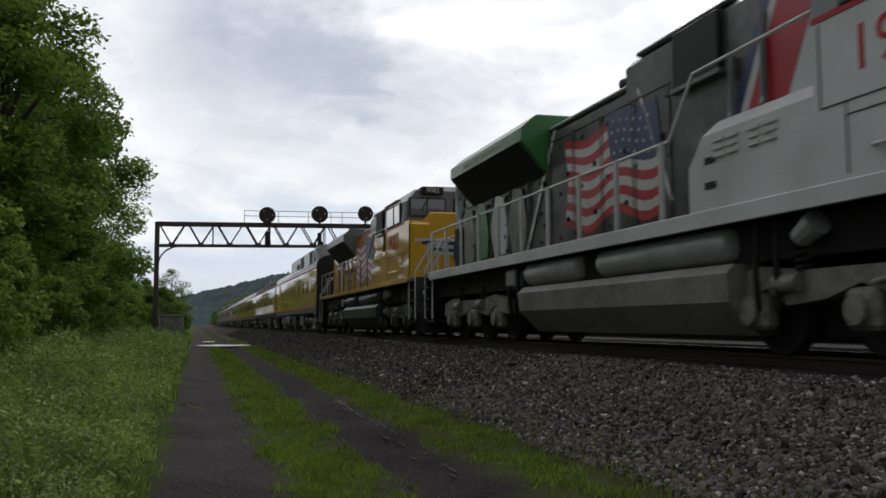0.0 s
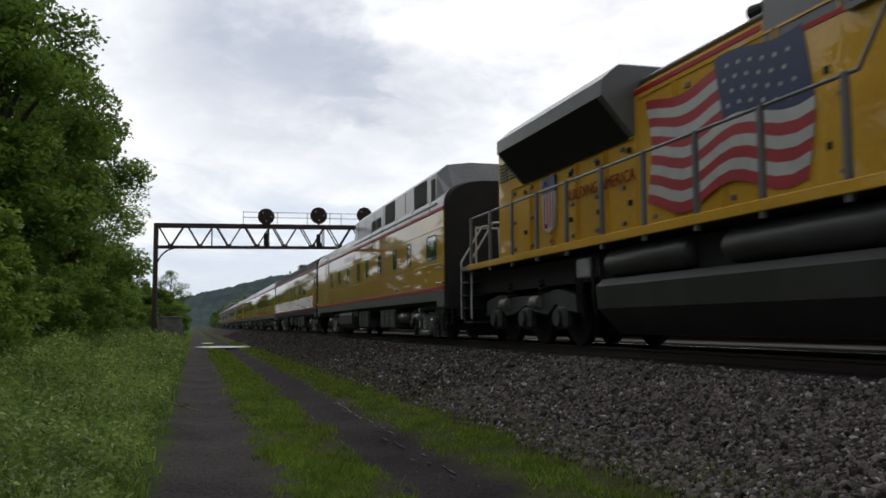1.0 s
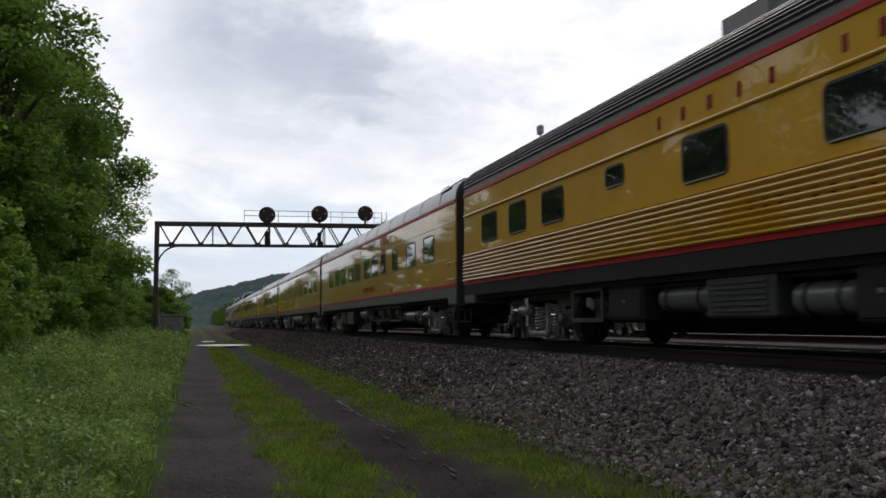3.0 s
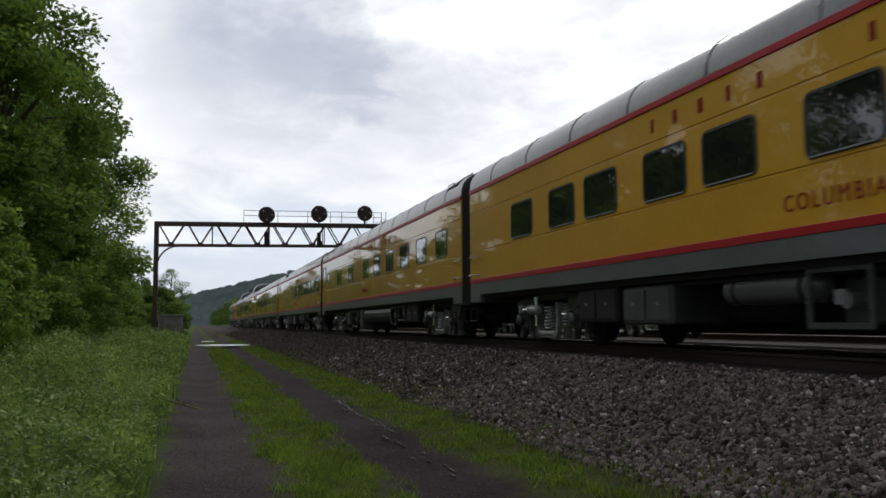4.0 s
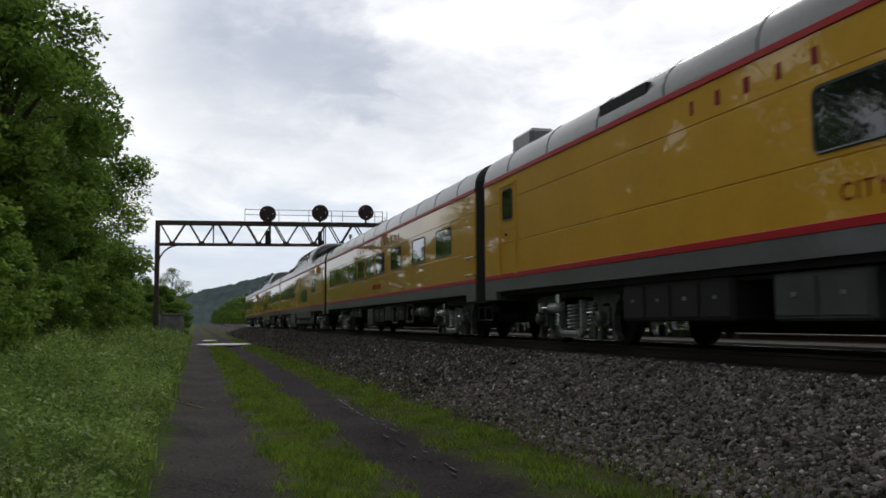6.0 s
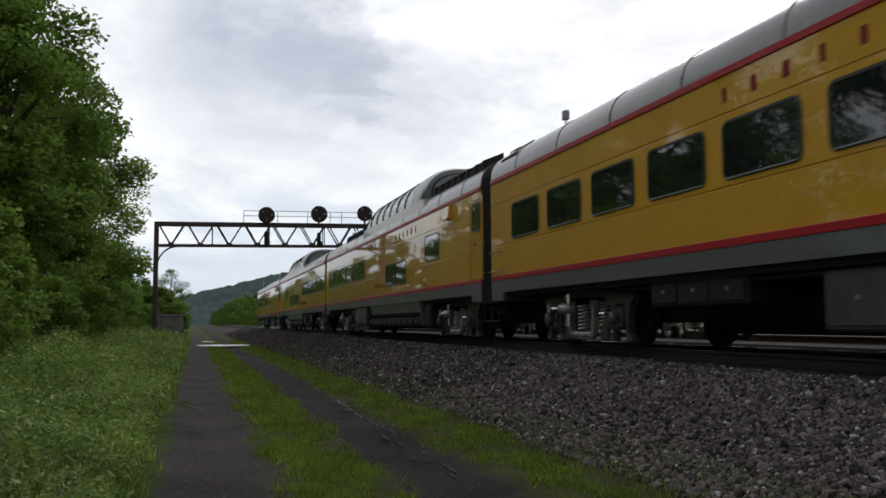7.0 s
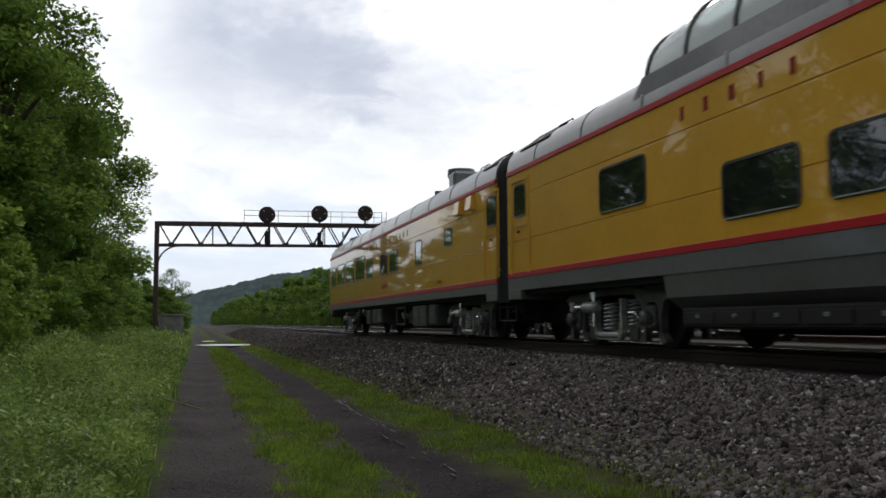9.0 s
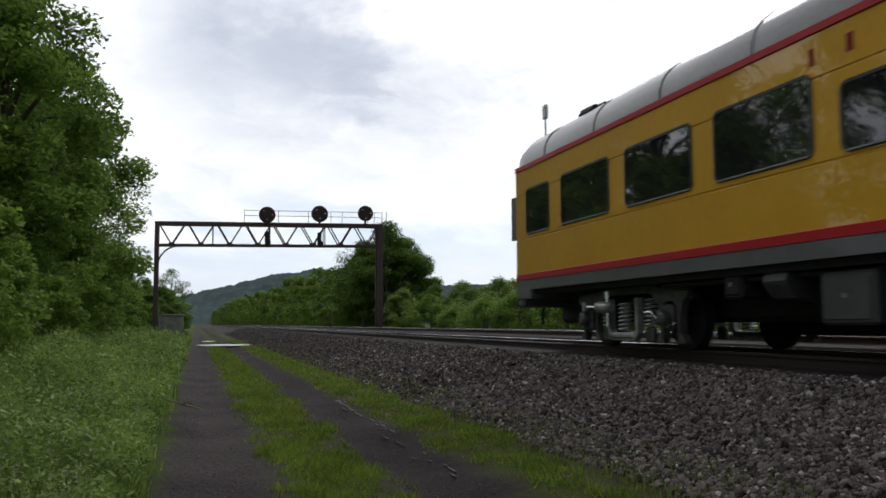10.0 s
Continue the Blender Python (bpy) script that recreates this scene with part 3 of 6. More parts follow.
def spring_mesh(r, h, turns, wire, mat):
    g = Geo()
    n, m = turns * 12, 6
    v = []
    for i in range(n + 1):
        a = 2 * math.pi * i / 12
        c = Vector((r * math.cos(a), r * math.sin(a), h * i / n))
        o = Vector((math.cos(a), math.sin(a), 0))
        v += [c + (o * math.cos(2 * math.pi * k / m) + Vector((0, 0, 1)) * math.sin(2 * math.pi * k / m)) * wire for k in range(m)]
    g.add(v, [(i * m + k, i * m + (k + 1) % m, (i + 1) * m + (k + 1) % m, (i + 1) * m + k) for i in range(n) for k in range(m)])
    return g.mesh("coil_spring", [mat], True)


def slab(points, x0, x1):
    """A plate of the outline points (y, z), from x0 to x1."""
    n = len(points)
    g = Geo()
    g.add([(x, y, z) for x in (x0, x1) for y, z in points], [tuple(range(n)), tuple(range(2 * n - 1, n - 1, -1))] + [(i, (i + 1) % n, n + (i + 1) % n, n + i) for i in range(n)])
    return g


def rod(points, r, mat, name, n=8):
    return Geo().pipe(points, r, n).mesh(name, [mat], True)


def hanger_plate():
    """U-shaped swing hanger with a rounded bottom."""
    outer = [(0.52, 0.80), (0.52, 0.30)] + [(0.34 + 0.18 * math.cos(a), 0.30 - 0.18 * math.sin(a)) for a in (math.pi / 2 * k / 4 for k in range(1, 5))]
    outer += [(-y, z) for y, z in reversed(outer)]
    inner = [(0.44, 0.80), (0.44, 0.34)] + [(0.31 + 0.13 * math.cos(a), 0.34 - 0.10 * math.sin(a)) for a in (math.pi / 2 * k / 4 for k in range(1, 5))]
    inner += [(-y, z) for y, z in reversed(inner)]
    n = len(outer)
    g = Geo()
    v = [(x, y, z) for x in (-0.05, 0.05) for q in (outer, inner) for y, z in q]
    f = []
    for i in range(n - 1):
        f += [(i, i + 1, n + i + 1, n + i), (2 * n + i, 3 * n + i, 3 * n + i + 1, 2 * n + i + 1), (i, 2 * n + i, 2 * n + i + 1, i + 1), (n + i, n + i + 1, 3 * n + i + 1, 3 * n + i)]
    return g.add(v, f).box(-0.09, 0.05, -0.40, 0.40, 0.15, 0.25, c=0.03).mesh("swing_hanger", [STEEL])


def pedestal_plate():
    """Casting that straddles a journal: two legs and a rounded crown."""
    out = [(-0.40, 0.10), (-0.40, 0.15), (-0.29, 0.24), (-0.28, 0.50), (-0.36, 0.70), (-0.52, 0.80), (-0.50, 0.86), (-0.26, 0.86), (0.26, 0.86), (0.50, 0.86), (0.52, 0.80), (0.36, 0.70), (0.28, 0.50), (0.29, 0.24), (0.40, 0.15), (0.40, 0.10), (0.22, 0.10),
           (0.20, 0.34), (0.19, 0.62), (0.11, 0.72), (-0.11, 0.72), (-0.19, 0.62), (-0.20, 0.34), (-0.22, 0.10)]
    return slab(out, -0.06, 0.06).mesh("pedestal", [TRUCKCAST])


def passenger_truck(car, y):
    t = part("truck", shared("bolster", lambda: Geo().box(-1.0, 1.0, -0.3, 0.3, 0.42, 0.8, c=0.05).box(-0.7, 0.7, -1.55, 1.55, 0.5, 0.62).mesh("truck", [UNDER])), None, car, "four-wheel truck with bright steel frames", at=pose(0, y, 0))
    wm = shared("pwheel", lambda: wheel_mesh(0.455, UNDER))
    for s in (-1, 1):
        turn = 0 if s < 0 else 180
        for wy in (-1.37, 1.37):
            part("wheel", wm, None, t, at=pose(s * 0.76, wy, 0.455, 0, 0, turn))
            part("pedestal", shared("pped", pedestal_plate), None, t, at=pose(s * 1.08, wy, 0))
            part("journal_box", shared("pbox", lambda: Geo().box(-0.1, 0.1, -0.15, 0.15, -0.2, 0.2, c=0.05).tube((-0.2, 0, 0), (0.1, 0, 0), 0.125, 0.13, 14).tube((-0.23, 0, 0), (-0.2, 0, 0), 0.07, 0.11, 14).mesh("journal_box", [TRUCKDARK])), None, t, at=pose(s * 1.11, wy, 0.47, 0, 0, turn))
        up = [(-1.95, 0.74), (-1.88, 0.90), (-0.9, 0.94), (-0.6, 1.0), (0.6, 1.0), (0.9, 0.94), (1.88, 0.90), (1.95, 0.74), (1.0, 0.78), (0.6, 0.86), (-0.6, 0.86), (-1.0, 0.78)]
        part("side_frame", shared("pframe", lambda: slab(up, -0.05, 0.05).mesh("side_frame", [TRUCKDARK])), None, t, at=pose(s * 1.04, 0, 0))
        part("swing_hanger", shared("phang", hanger_plate), None, t, at=pose(s * 1.17, 0, 0, 0, 0, turn))
        part("coil_spring", shared("pbig", lambda: spring_mesh(0.105, 0.46, 7, 0.019, STEEL)), None, t, "wide bolster spring", at=pose(s * 1.14, 0.02, 0.27))
        for wy in (-0.74, 0.74):
            part("coil_spring", shared("pspring", lambda: spring_mesh(0.085, 0.44, 7, 0.016, STEEL)), None, t, at=pose(s * 1.10, wy, 0.34))
            part("spring_post", shared("ppost", lambda: Geo().box(-0.05, 0.05, -0.12, 0.12, 0.10, 0.34, c=0.03).mesh("spring_post", [TRUCKDARK])), None, t, at=pose(s * 1.10, wy, 0))
        part("brake_cylinder", shared("pcyl", lambda: Geo().tube((0, 0.30, 0.66), (0, 0.72, 0.67), 0.10, 0.10, 14).tube((0, 0.24, 0.66), (0, 0.30, 0.66), 0.06, 0.10, 12).mesh("brake_cylinder", [STEEL], True)), None, t, at=pose(s * 1.27, 0.02, 0))
        part("rod_bracket", shared("pbrack", lambda: Geo().box(-0.05, 0.05, 1.22, 1.34, 0.58, 0.78, c=0.03).mesh("rod_bracket", [STEEL])), None, t, at=pose(s * 1.27, 0.02, 0))
        part("damper", shared("pdamp", lambda: Geo().tube((0, 0.40, 0.34), (0, 0.40, 0.80), 0.036, 0.036, 10).tube((0, 0.40, 0.80), (0, 0.40, 0.92), 0.055, 0.055, 10).mesh("damper", [CHROME], True)), None, t, at=pose(s * 1.28, 0, 0))
        part("piston_rod", shared("prod", lambda: rod([(0, 0.72, 0.67), (0, 1.26, 0.68)], 0.028, CHROME, "piston_rod")), None, t, at=pose(s * 1.27, 0.02, 0))
        part("brake_lever", shared("plever", lambda: rod([(0, -0.82, 0.56), (0, -1.02, 0.56), (0, -1.2, 0.44), (0, -1.48, 0.36), (0, -1.7, 0.38)], 0.026, CHROME, "brake_lever")), None, t, at=pose(s * 1.24, 0, 0))
    return t


def roof_ring(top=4.30, inset=0.0):
    """Half-round coach roof, from eave to eave."""
    pts = []
    for i in range(17):
        a = math.pi * i / 16
        cx = -math.cos(a)
        x = math.copysign(abs(cx) ** 0.62, cx) * (SIDE - inset)
        z = TOP_Z + 0.06 + (top - TOP_Z - 0.06) * math.sin(a) ** 0.8
        pts.append((x, z))
    return pts


def window(car, y0, y1, z0, z1):
    """A pane set back in a black gasket with rounded corners."""
    key = ("win", round(y1 - y0, 2), round(z1 - z0, 2))
    w, h = abs(y1 - y0), z1 - z0
    r = min(0.09, w * 0.2)

    def outline(d):
        pts = []
        for cy, cz, a0 in ((w / 2 - r, h / 2 - r, 0), (-w / 2 + r, h / 2 - r, 90), (-w / 2 + r, -h / 2 + r, 180), (w / 2 - r, -h / 2 + r, 270)):
            for k in range(4):
                a = radians(a0 + 30 * k)
                pts.append((cy + (r + d) * math.cos(a), cz + (r + d) * math.sin(a)))
        return pts

    def ring_mesh():
        a, b = outline(0.024), outline(-0.012)
        n = len(a)
        g = Geo()
        v = [(-0.014, y, z) for y, z in a] + [(-0.014, y, z) for y, z in b] + [(0.0, y, z) for y, z in a] + [(0.03, y, z) for y, z in b]
        f = []
        for i in range(n):
            j = (i + 1) % n
            f += [(i, j, n + j, n + i), (i, 2 * n + i, 2 * n + j, j), (n + i, n + j, 3 * n + j, 3 * n + i)]
        g.add(v, f)
        return g.mesh("window_frame", [SEAL])

    def pane_mesh():
        b = outline(-0.01)
        n = len(b)
        return Geo().add([(x, y, z) for x in (-0.004, 0.03) for y, z in b], [tuple(range(n)), tuple(range(2 * n - 1, n - 1, -1))]).mesh("pane", [GLASS])
    at = pose(-SIDE, (y0 + y1) / 2, (z0 + z1) / 2)
    fr = part("window", shared((*key, "f"), ring_mesh), None, car, at=at)
    part("pane", shared((*key, "p"), pane_mesh), None, fr)
    part("window_sill", shared((*key, "s"), lambda: Geo().box(-0.03, -0.006, -w / 2 + 0.05, w / 2 - 0.05, -h / 2 - 0.012, -h / 2 + 0.006).mesh("window_sill", [GALV])), None, fr)
    return fr


def side_wall(car, mat):
    """The coach body: road side, far side, floor and ends in one shell, with belt seams."""
    g = Geo()
    L = 12.55
    prof = [(-SIDE + 0.04, FLOOR_Z + 0.2), (-SIDE, FLOOR_Z + 0.24), (-SIDE, 2.06), (-SIDE + 0.014, 2.07), (-SIDE + 0.014, 2.085), (-SIDE, 2.095), (-SIDE, 2.985), (-SIDE + 0.014, 2.995), (-SIDE + 0.014, 3.01), (-SIDE, 3.02), (-SIDE, TOP_Z)]
    ring = prof + [(-x, z) for x, z in reversed(prof)]
    g.loft([(-L, ring), (L, ring)])
    return part("body", g, mat, car)


def bars(car, y0, y1, z, n, h=0.19):
    """One plain upright bar for each letter of a maker's word."""
    for i in range(n):
        y = y0 + (y1 - y0) * i / (n - 1)
        k = 0.22 * h + 0.05 * h * (i % 3)
        part("letter_bar", shared(("bar", h, i % 3), lambda: slab([(-k, -h / 2), (k, -h / 2), (k, h / 2), (-k, h / 2)], -0.005, 0.0).mesh("letter_bar", [LETTER])), None, car, at=pose(-SIDE - 0.001, y, z))


def door(car, yc, window_z=(2.58, 3.22), recess=True):
    g = Geo()
    a, b = yc - 0.52, yc + 0.52
    for y0, y1, z0, z1 in ((a, a + 0.06, 1.40, 3.36), (b - 0.06, b, 1.40, 3.36), (a, b, 3.30, 3.36), (a, b, 2.36, 2.385)):
        g.box(-SIDE - 0.02, -SIDE, y0, y1, z0, z1)
    d = part("door", g, YELLOW, car, "yellow vestibule door with a tall window")
    window(car, yc - 0.3, yc + 0.3, *window_z)
    for y in (a - 0.1, b - 0.12):
        part("grab_iron", Geo().pipe([(-SIDE, y, 1.55), (-SIDE - 0.06, y, 1.58), (-SIDE - 0.06, y, 2.25), (-SIDE, y, 2.28)], 0.012), YELLOW, car)
    part("door_handle", Geo().box(-SIDE - 0.04, -SIDE, yc + 0.02, yc + 0.09, 2.24, 2.28), BLACK, car)
    return d


def ladder_bars(car, yc, zs=(1.53, 1.95)):
    for z in zs:
        part("grab_iron", Geo().pipe([(-SIDE, yc - 0.33, z - 0.03), (-SIDE - 0.08, yc - 0.33, z), (-SIDE - 0.08, yc + 0.33, z), (-SIDE, yc + 0.33, z - 0.03)], 0.016), CHROME, car)


def diaphragm(car, end, narrow=False):
    y0, y1 = (12.55, 12.9) if end > 0 else (-12.9, -12.55)
    w = 0.62 if narrow else SIDE - 0.015
    zt = 3.4 if narrow else 4.26
    ring = [(-w, 0.85), (w, 0.85), (w, 3.4), (w * 0.86, 3.85), (w * 0.5, zt), (-w * 0.5, zt), (-w * 0.86, 3.85), (-w, 3.4)]
    if not narrow:
        ring = [(-w, 0.85), (w, 0.85)] + [(x * 0.985, z - 0.04) for x, z in reversed(roof_ring())]
    n = 5
    small = [(x * 0.985, z - 0.01) for x, z in ring]
    secs = []
    for i in range(n):
        a, b = y0 + (y1 - y0) * i / n, y0 + (y1 - y0) * (i + 1) / n
        secs += [(a, small), ((a + b) / 2, ring)]
    g = Geo().loft(secs + [(y1, small)])
    part("diaphragm", g, BLACK, car, "black folded end diaphragm")
    part("buffer_sill", Geo().box(-1.2, 1.2, min(y0, y1) - 0.0, max(y0, y1), 0.62, 0.86, c=0.03), UNDER, car)
    for s in (-1, 1):
        yy = y0 + 0.1 if end > 0 else y1 - 0.1
        part("step_ladder", Geo().pipe([(s * 1.4, yy - 0.25, 1.1), (s * 1.4, yy - 0.25, 0.45), (s * 1.4, yy + 0.25, 0.45), (s * 1.4, yy + 0.25, 1.1)], 0.02).tube((s * 1.4, yy - 0.25, 0.75), (s * 1.4, yy + 0.25, 0.75), 0.02), UNDER, car)


def roof_of(car, mat, ribs=False, panels=True, end_cap=0):
    L = 12.55
    g = Geo()
    ring = roof_ring()
    low = [(x, TOP_Z + 0.06 + (z - TOP_Z - 0.06) * 0.55) for x, z in roof_ring(inset=0.08)]
    secs = [(-L, ring), (L, ring)]
    if end_cap:
        secs = [(-L, ring), (L - 0.5, ring), (L - 0.2, [(x, TOP_Z + 0.06 + (z - TOP_Z - 0.06) * 0.85) for x, z in ring]), (L, low)]
    g.loft(secs)
    if ribs:
        for i in range(30):
            k = 0.8 + 14.4 * i / 29
            j = min(int(k), 15)
            x0, z0 = (ring[j][q] + (ring[j + 1][q] - ring[j][q]) * (k - j) for q in (0, 1))
            nx, nz = x0 * 0.5, z0 - 3.2
            d = math.hypot(nx, nz)
            nx, nz = nx / d, nz / d
            flute = [(x0 - nz * 0.022 - nx * 0.02, z0 + nx * 0.022 - nz * 0.02), (x0 - nz * 0.014 + nx * 0.035, z0 + nx * 0.014 + nz * 0.035), (x0 + nz * 0.014 + nx * 0.035, z0 - nx * 0.014 + nz * 0.035), (x0 + nz * 0.022 - nx * 0.02, z0 - nx * 0.022 - nz * 0.02)]
            part("roof_flute", Geo().loft([(-L, flute), (L, flute)]), mat, car)
    part("roof", g, mat, car, smooth=not ribs)
    part("eave_stripe", Geo().box(-SIDE - 0.022, SIDE + 0.022, -L, L, TOP_Z - 0.015, TOP_Z + 0.085, c=0.008), RED, car)
    if panels and not ribs:
        big = [(x * 1.006, z + 0.008) for x, z in ring]
        for i in range(11):
            y = -11.0 + i * 2.2
            part("roof_seam", shared("seam", lambda: Geo().loft([(-0.03, big), (0.03, big)]).mesh("roof_seam", [mat])), None, car, at=pose(0, y, 0))


def underfloor(car, seed, gear=()):
    """Boxes, tanks and frames hung beneath the floor between the trucks: kind, y from, y to, z from, z to."""
    rnd = random.Random(seed)
    part("underframe", Geo().box(-1.42, 1.42, -12.5, 12.5, 0.98, 1.12).box(-0.25, 0.25, -12.9, 12.9, 0.7, 1.0), UNDER, car)
    gear = list(gear)
    y = min([g[1] for g in gear], default=6.4)
    while y > -6.4:
        w = rnd.uniform(0.7, 1.9)
        gear.append((rnd.choice(("panel", "panel", "dark", "louvre", "tank", "frame")), y - w, y, 1.0 - rnd.uniform(0.45, 0.7), 0.99))
        y -= w + rnd.uniform(0.1, 0.5)
    for kind, y0, y1, z0, z1 in gear:
        if kind == "tank":
            r, zc = 0.19, (z0 + z1) / 2
            part("air_tank", Geo().tube((-1.15, y0, zc), (-1.15, y1, zc), r, r, 16).tube((-1.15, y0 - 0.07, zc), (-1.15, y0, zc), 0.09, r, 16).tube((-1.15, y1, zc), (-1.15, y1 + 0.07, zc), r, 0.09, 16), SKIRT, car, smooth=True)
            for y in (y0 + 0.2, y1 - 0.2):
                part("tank_strap", Geo().tube((-1.15, y - 0.025, zc), (-1.15, y + 0.025, zc), r + 0.012, r + 0.012, 16), UNDER, car)
        elif kind == "frame":
            f = Geo().box(-1.40, -1.36, y0, y0 + 0.07, z0, z1).box(-1.40, -1.36, y1 - 0.07, y1, z0, z1).box(-1.40, -1.36, y0, y1, z0, z0 + 0.07).box(-1.40, -1.36, y0, y1, z1 - 0.06, z1)
            o = part("open_frame", f.box(-1.0, -0.6, y0 + 0.1, y1 - 0.1, z0 + 0.05, z1 - 0.1, c=0.03), BOXGREY, car)
            part("valve", Geo().tube((-1.3, (y0 + y1) / 2, z0 + 0.3), (-1.0, (y0 + y1) / 2, z0 + 0.3), 0.09, 0.09, 10).box(-1.32, -1.29, (y0 + y1) / 2 - 0.02, (y0 + y1) / 2 + 0.16, z0 + 0.26, z0 + 0.42), GALV, o)
        elif kind == "trio":
            for k in range(3):
                y = y0 + (y1 - y0) * (k + 0.5) / 3
                part("relay_case", Geo().box(-1.40, -1.2, y - 0.14, y + 0.14, z0, z1, c=0.03), BOXGREY, car)
        elif kind == "drum":
            ring = [(-1.05, z0), (-0.5, z0), (-0.5, z1), (-1.38, z1), (-1.42, z1 - 0.12), (-1.40, z0 + 0.22), (-1.28, z0 + 0.06)]
            part("water_tank", Geo().loft([(y0, ring), (y1, ring)]), BOXGREY, car, "dark rounded tank")
        else:
            b = part("equipment_box", Geo().box(-1.4, -0.5, y0, y1, z0, z1, c=0.03), UNDER if kind == "dark" else BOXGREY, car)
            if kind == "louvre":
                for j in range(6):
                    z = z0 + 0.08 + j * (z1 - z0 - 0.18) / 5
                    part("louvre", Geo().box(-1.425, -1.4, y0 + 0.12, y1 - 0.12, z, z + 0.03), BOXGREY, b)
            else:
                n = max(1, round((y1 - y0) / 0.8))
                for k in range(n):
                    a, c = y0 + (y1 - y0) * k / n + 0.05, y0 + (y1 - y0) * (k + 1) / n - 0.05
                    d = part("box_door", Geo().box(-1.42, -1.4, a, c, z0 + 0.06, z1 - 0.06, c=0.005), UNDER if kind == "dark" else BOXGREY, b)
                    part("latch", Geo().box(-1.435, -1.42, (a + c) / 2 - 0.03, (a + c) / 2 + 0.03, (z0 + z1) / 2, (z0 + z1) / 2 + 0.05), GALV, d)
    part("centre_sill", Geo().box(-0.5, 0.5, -12.7, 12.7, 0.40, 1.0, c=0.08).box(0.5, 1.3, -7.0, 7.0, 0.22, 1.0), UNDER, car, "dark underfloor gear along the middle")
    for x in (-1.3, -1.05):
        part("brake_pipe", Geo().tube((x, -7.0, 0.93), (x, 7.0, 0.93), 0.03), UNDER, car)


def coach(name, label, windows, doors=(), letters=((1.1, 3.6), (-4.2, -0.75)), title=None, title_y=0, bars_title=None, ladders=(), ribs=False, seed=1, skirt=None, front="full", rear="full", plain=False, number_y=-5.0, belt=(1.335, 1.44), gear=()):
    car = empty(name, label, "rail car", "cars of the passenger train")
    side_wall(car, YELLOW)
    roof_of(car, RIBROOF if ribs else ROOF, ribs, end_cap=rear == "end")
    L = 12.55
    part("red_stripe", Geo().box(-SIDE - 0.012, SIDE + 0.012, -L, L, belt[0], belt[1], c=0.006), RED, car)
    part("skirt", Geo().box(-SIDE, SIDE, -L, L, FLOOR_Z - 0.03, belt[0]), UNDER if ribs else SKIRT, car, "grey lower side sill")
    if skirt:
        y0, y1 = skirt
        g = Geo()
        ring = [(-SIDE + 0.35, 0.55), (SIDE - 0.35, 0.55), (SIDE - 0.06, 0.75), (SIDE - 0.01, 1.1), (-SIDE + 0.01, 1.1), (-SIDE + 0.06, 0.75)]
        part("deep_skirt", g.loft([(y0, ring), (y1, ring)]), SKIRT, car, "deep rounded grey skirt below the dome")
    for e in (-1, 1):
        part("end_sill", Geo().box(-SIDE - 0.004, SIDE + 0.004, e * 12.55 - 0.75 if e > 0 else -12.55, 12.55 if e > 0 else -11.8, 0.88, 1.1, c=0.02), SKIRT, car)
    for w in windows:
        window(car, *w)
    for d in doors:
        door(car, d)
    for y in ladders:
        ladder_bars(car, y)
    if letters and not plain:
        bars(car, letters[0][1] - 0.1, letters[0][0] + 0.1, 3.24, 5)
        bars(car, letters[1][1] - 0.1, letters[1][0] + 0.1, 3.24, 7)
    if title:
        me = words(title, 0.27, LETTER, 1.25)
        part("lettering", me, None, car, "dark red car name", at=pose(-SIDE - 0.003, title_y, 1.70))
    if bars_title:
        bars(car, bars_title[1], bars_title[0], 1.76, bars_title[2], 0.15)
    bars(car, number_y, number_y + 0.42, 1.52, 4, 0.1)
    diaphragm(car, -1, front == "narrow")
    if rear != "end":
        diaphragm(car, 1, rear == "narrow")
    for y in (-9.35, 8.5):
        passenger_truck(car, y)
    underfloor(car, seed, gear)
    return car


def row(zs, *spans):
    return [(min(a, b), max(a, b), *zs) for a, b in spans]


W1, W2 = (2.18, 2.88), (1.68, 2.37)


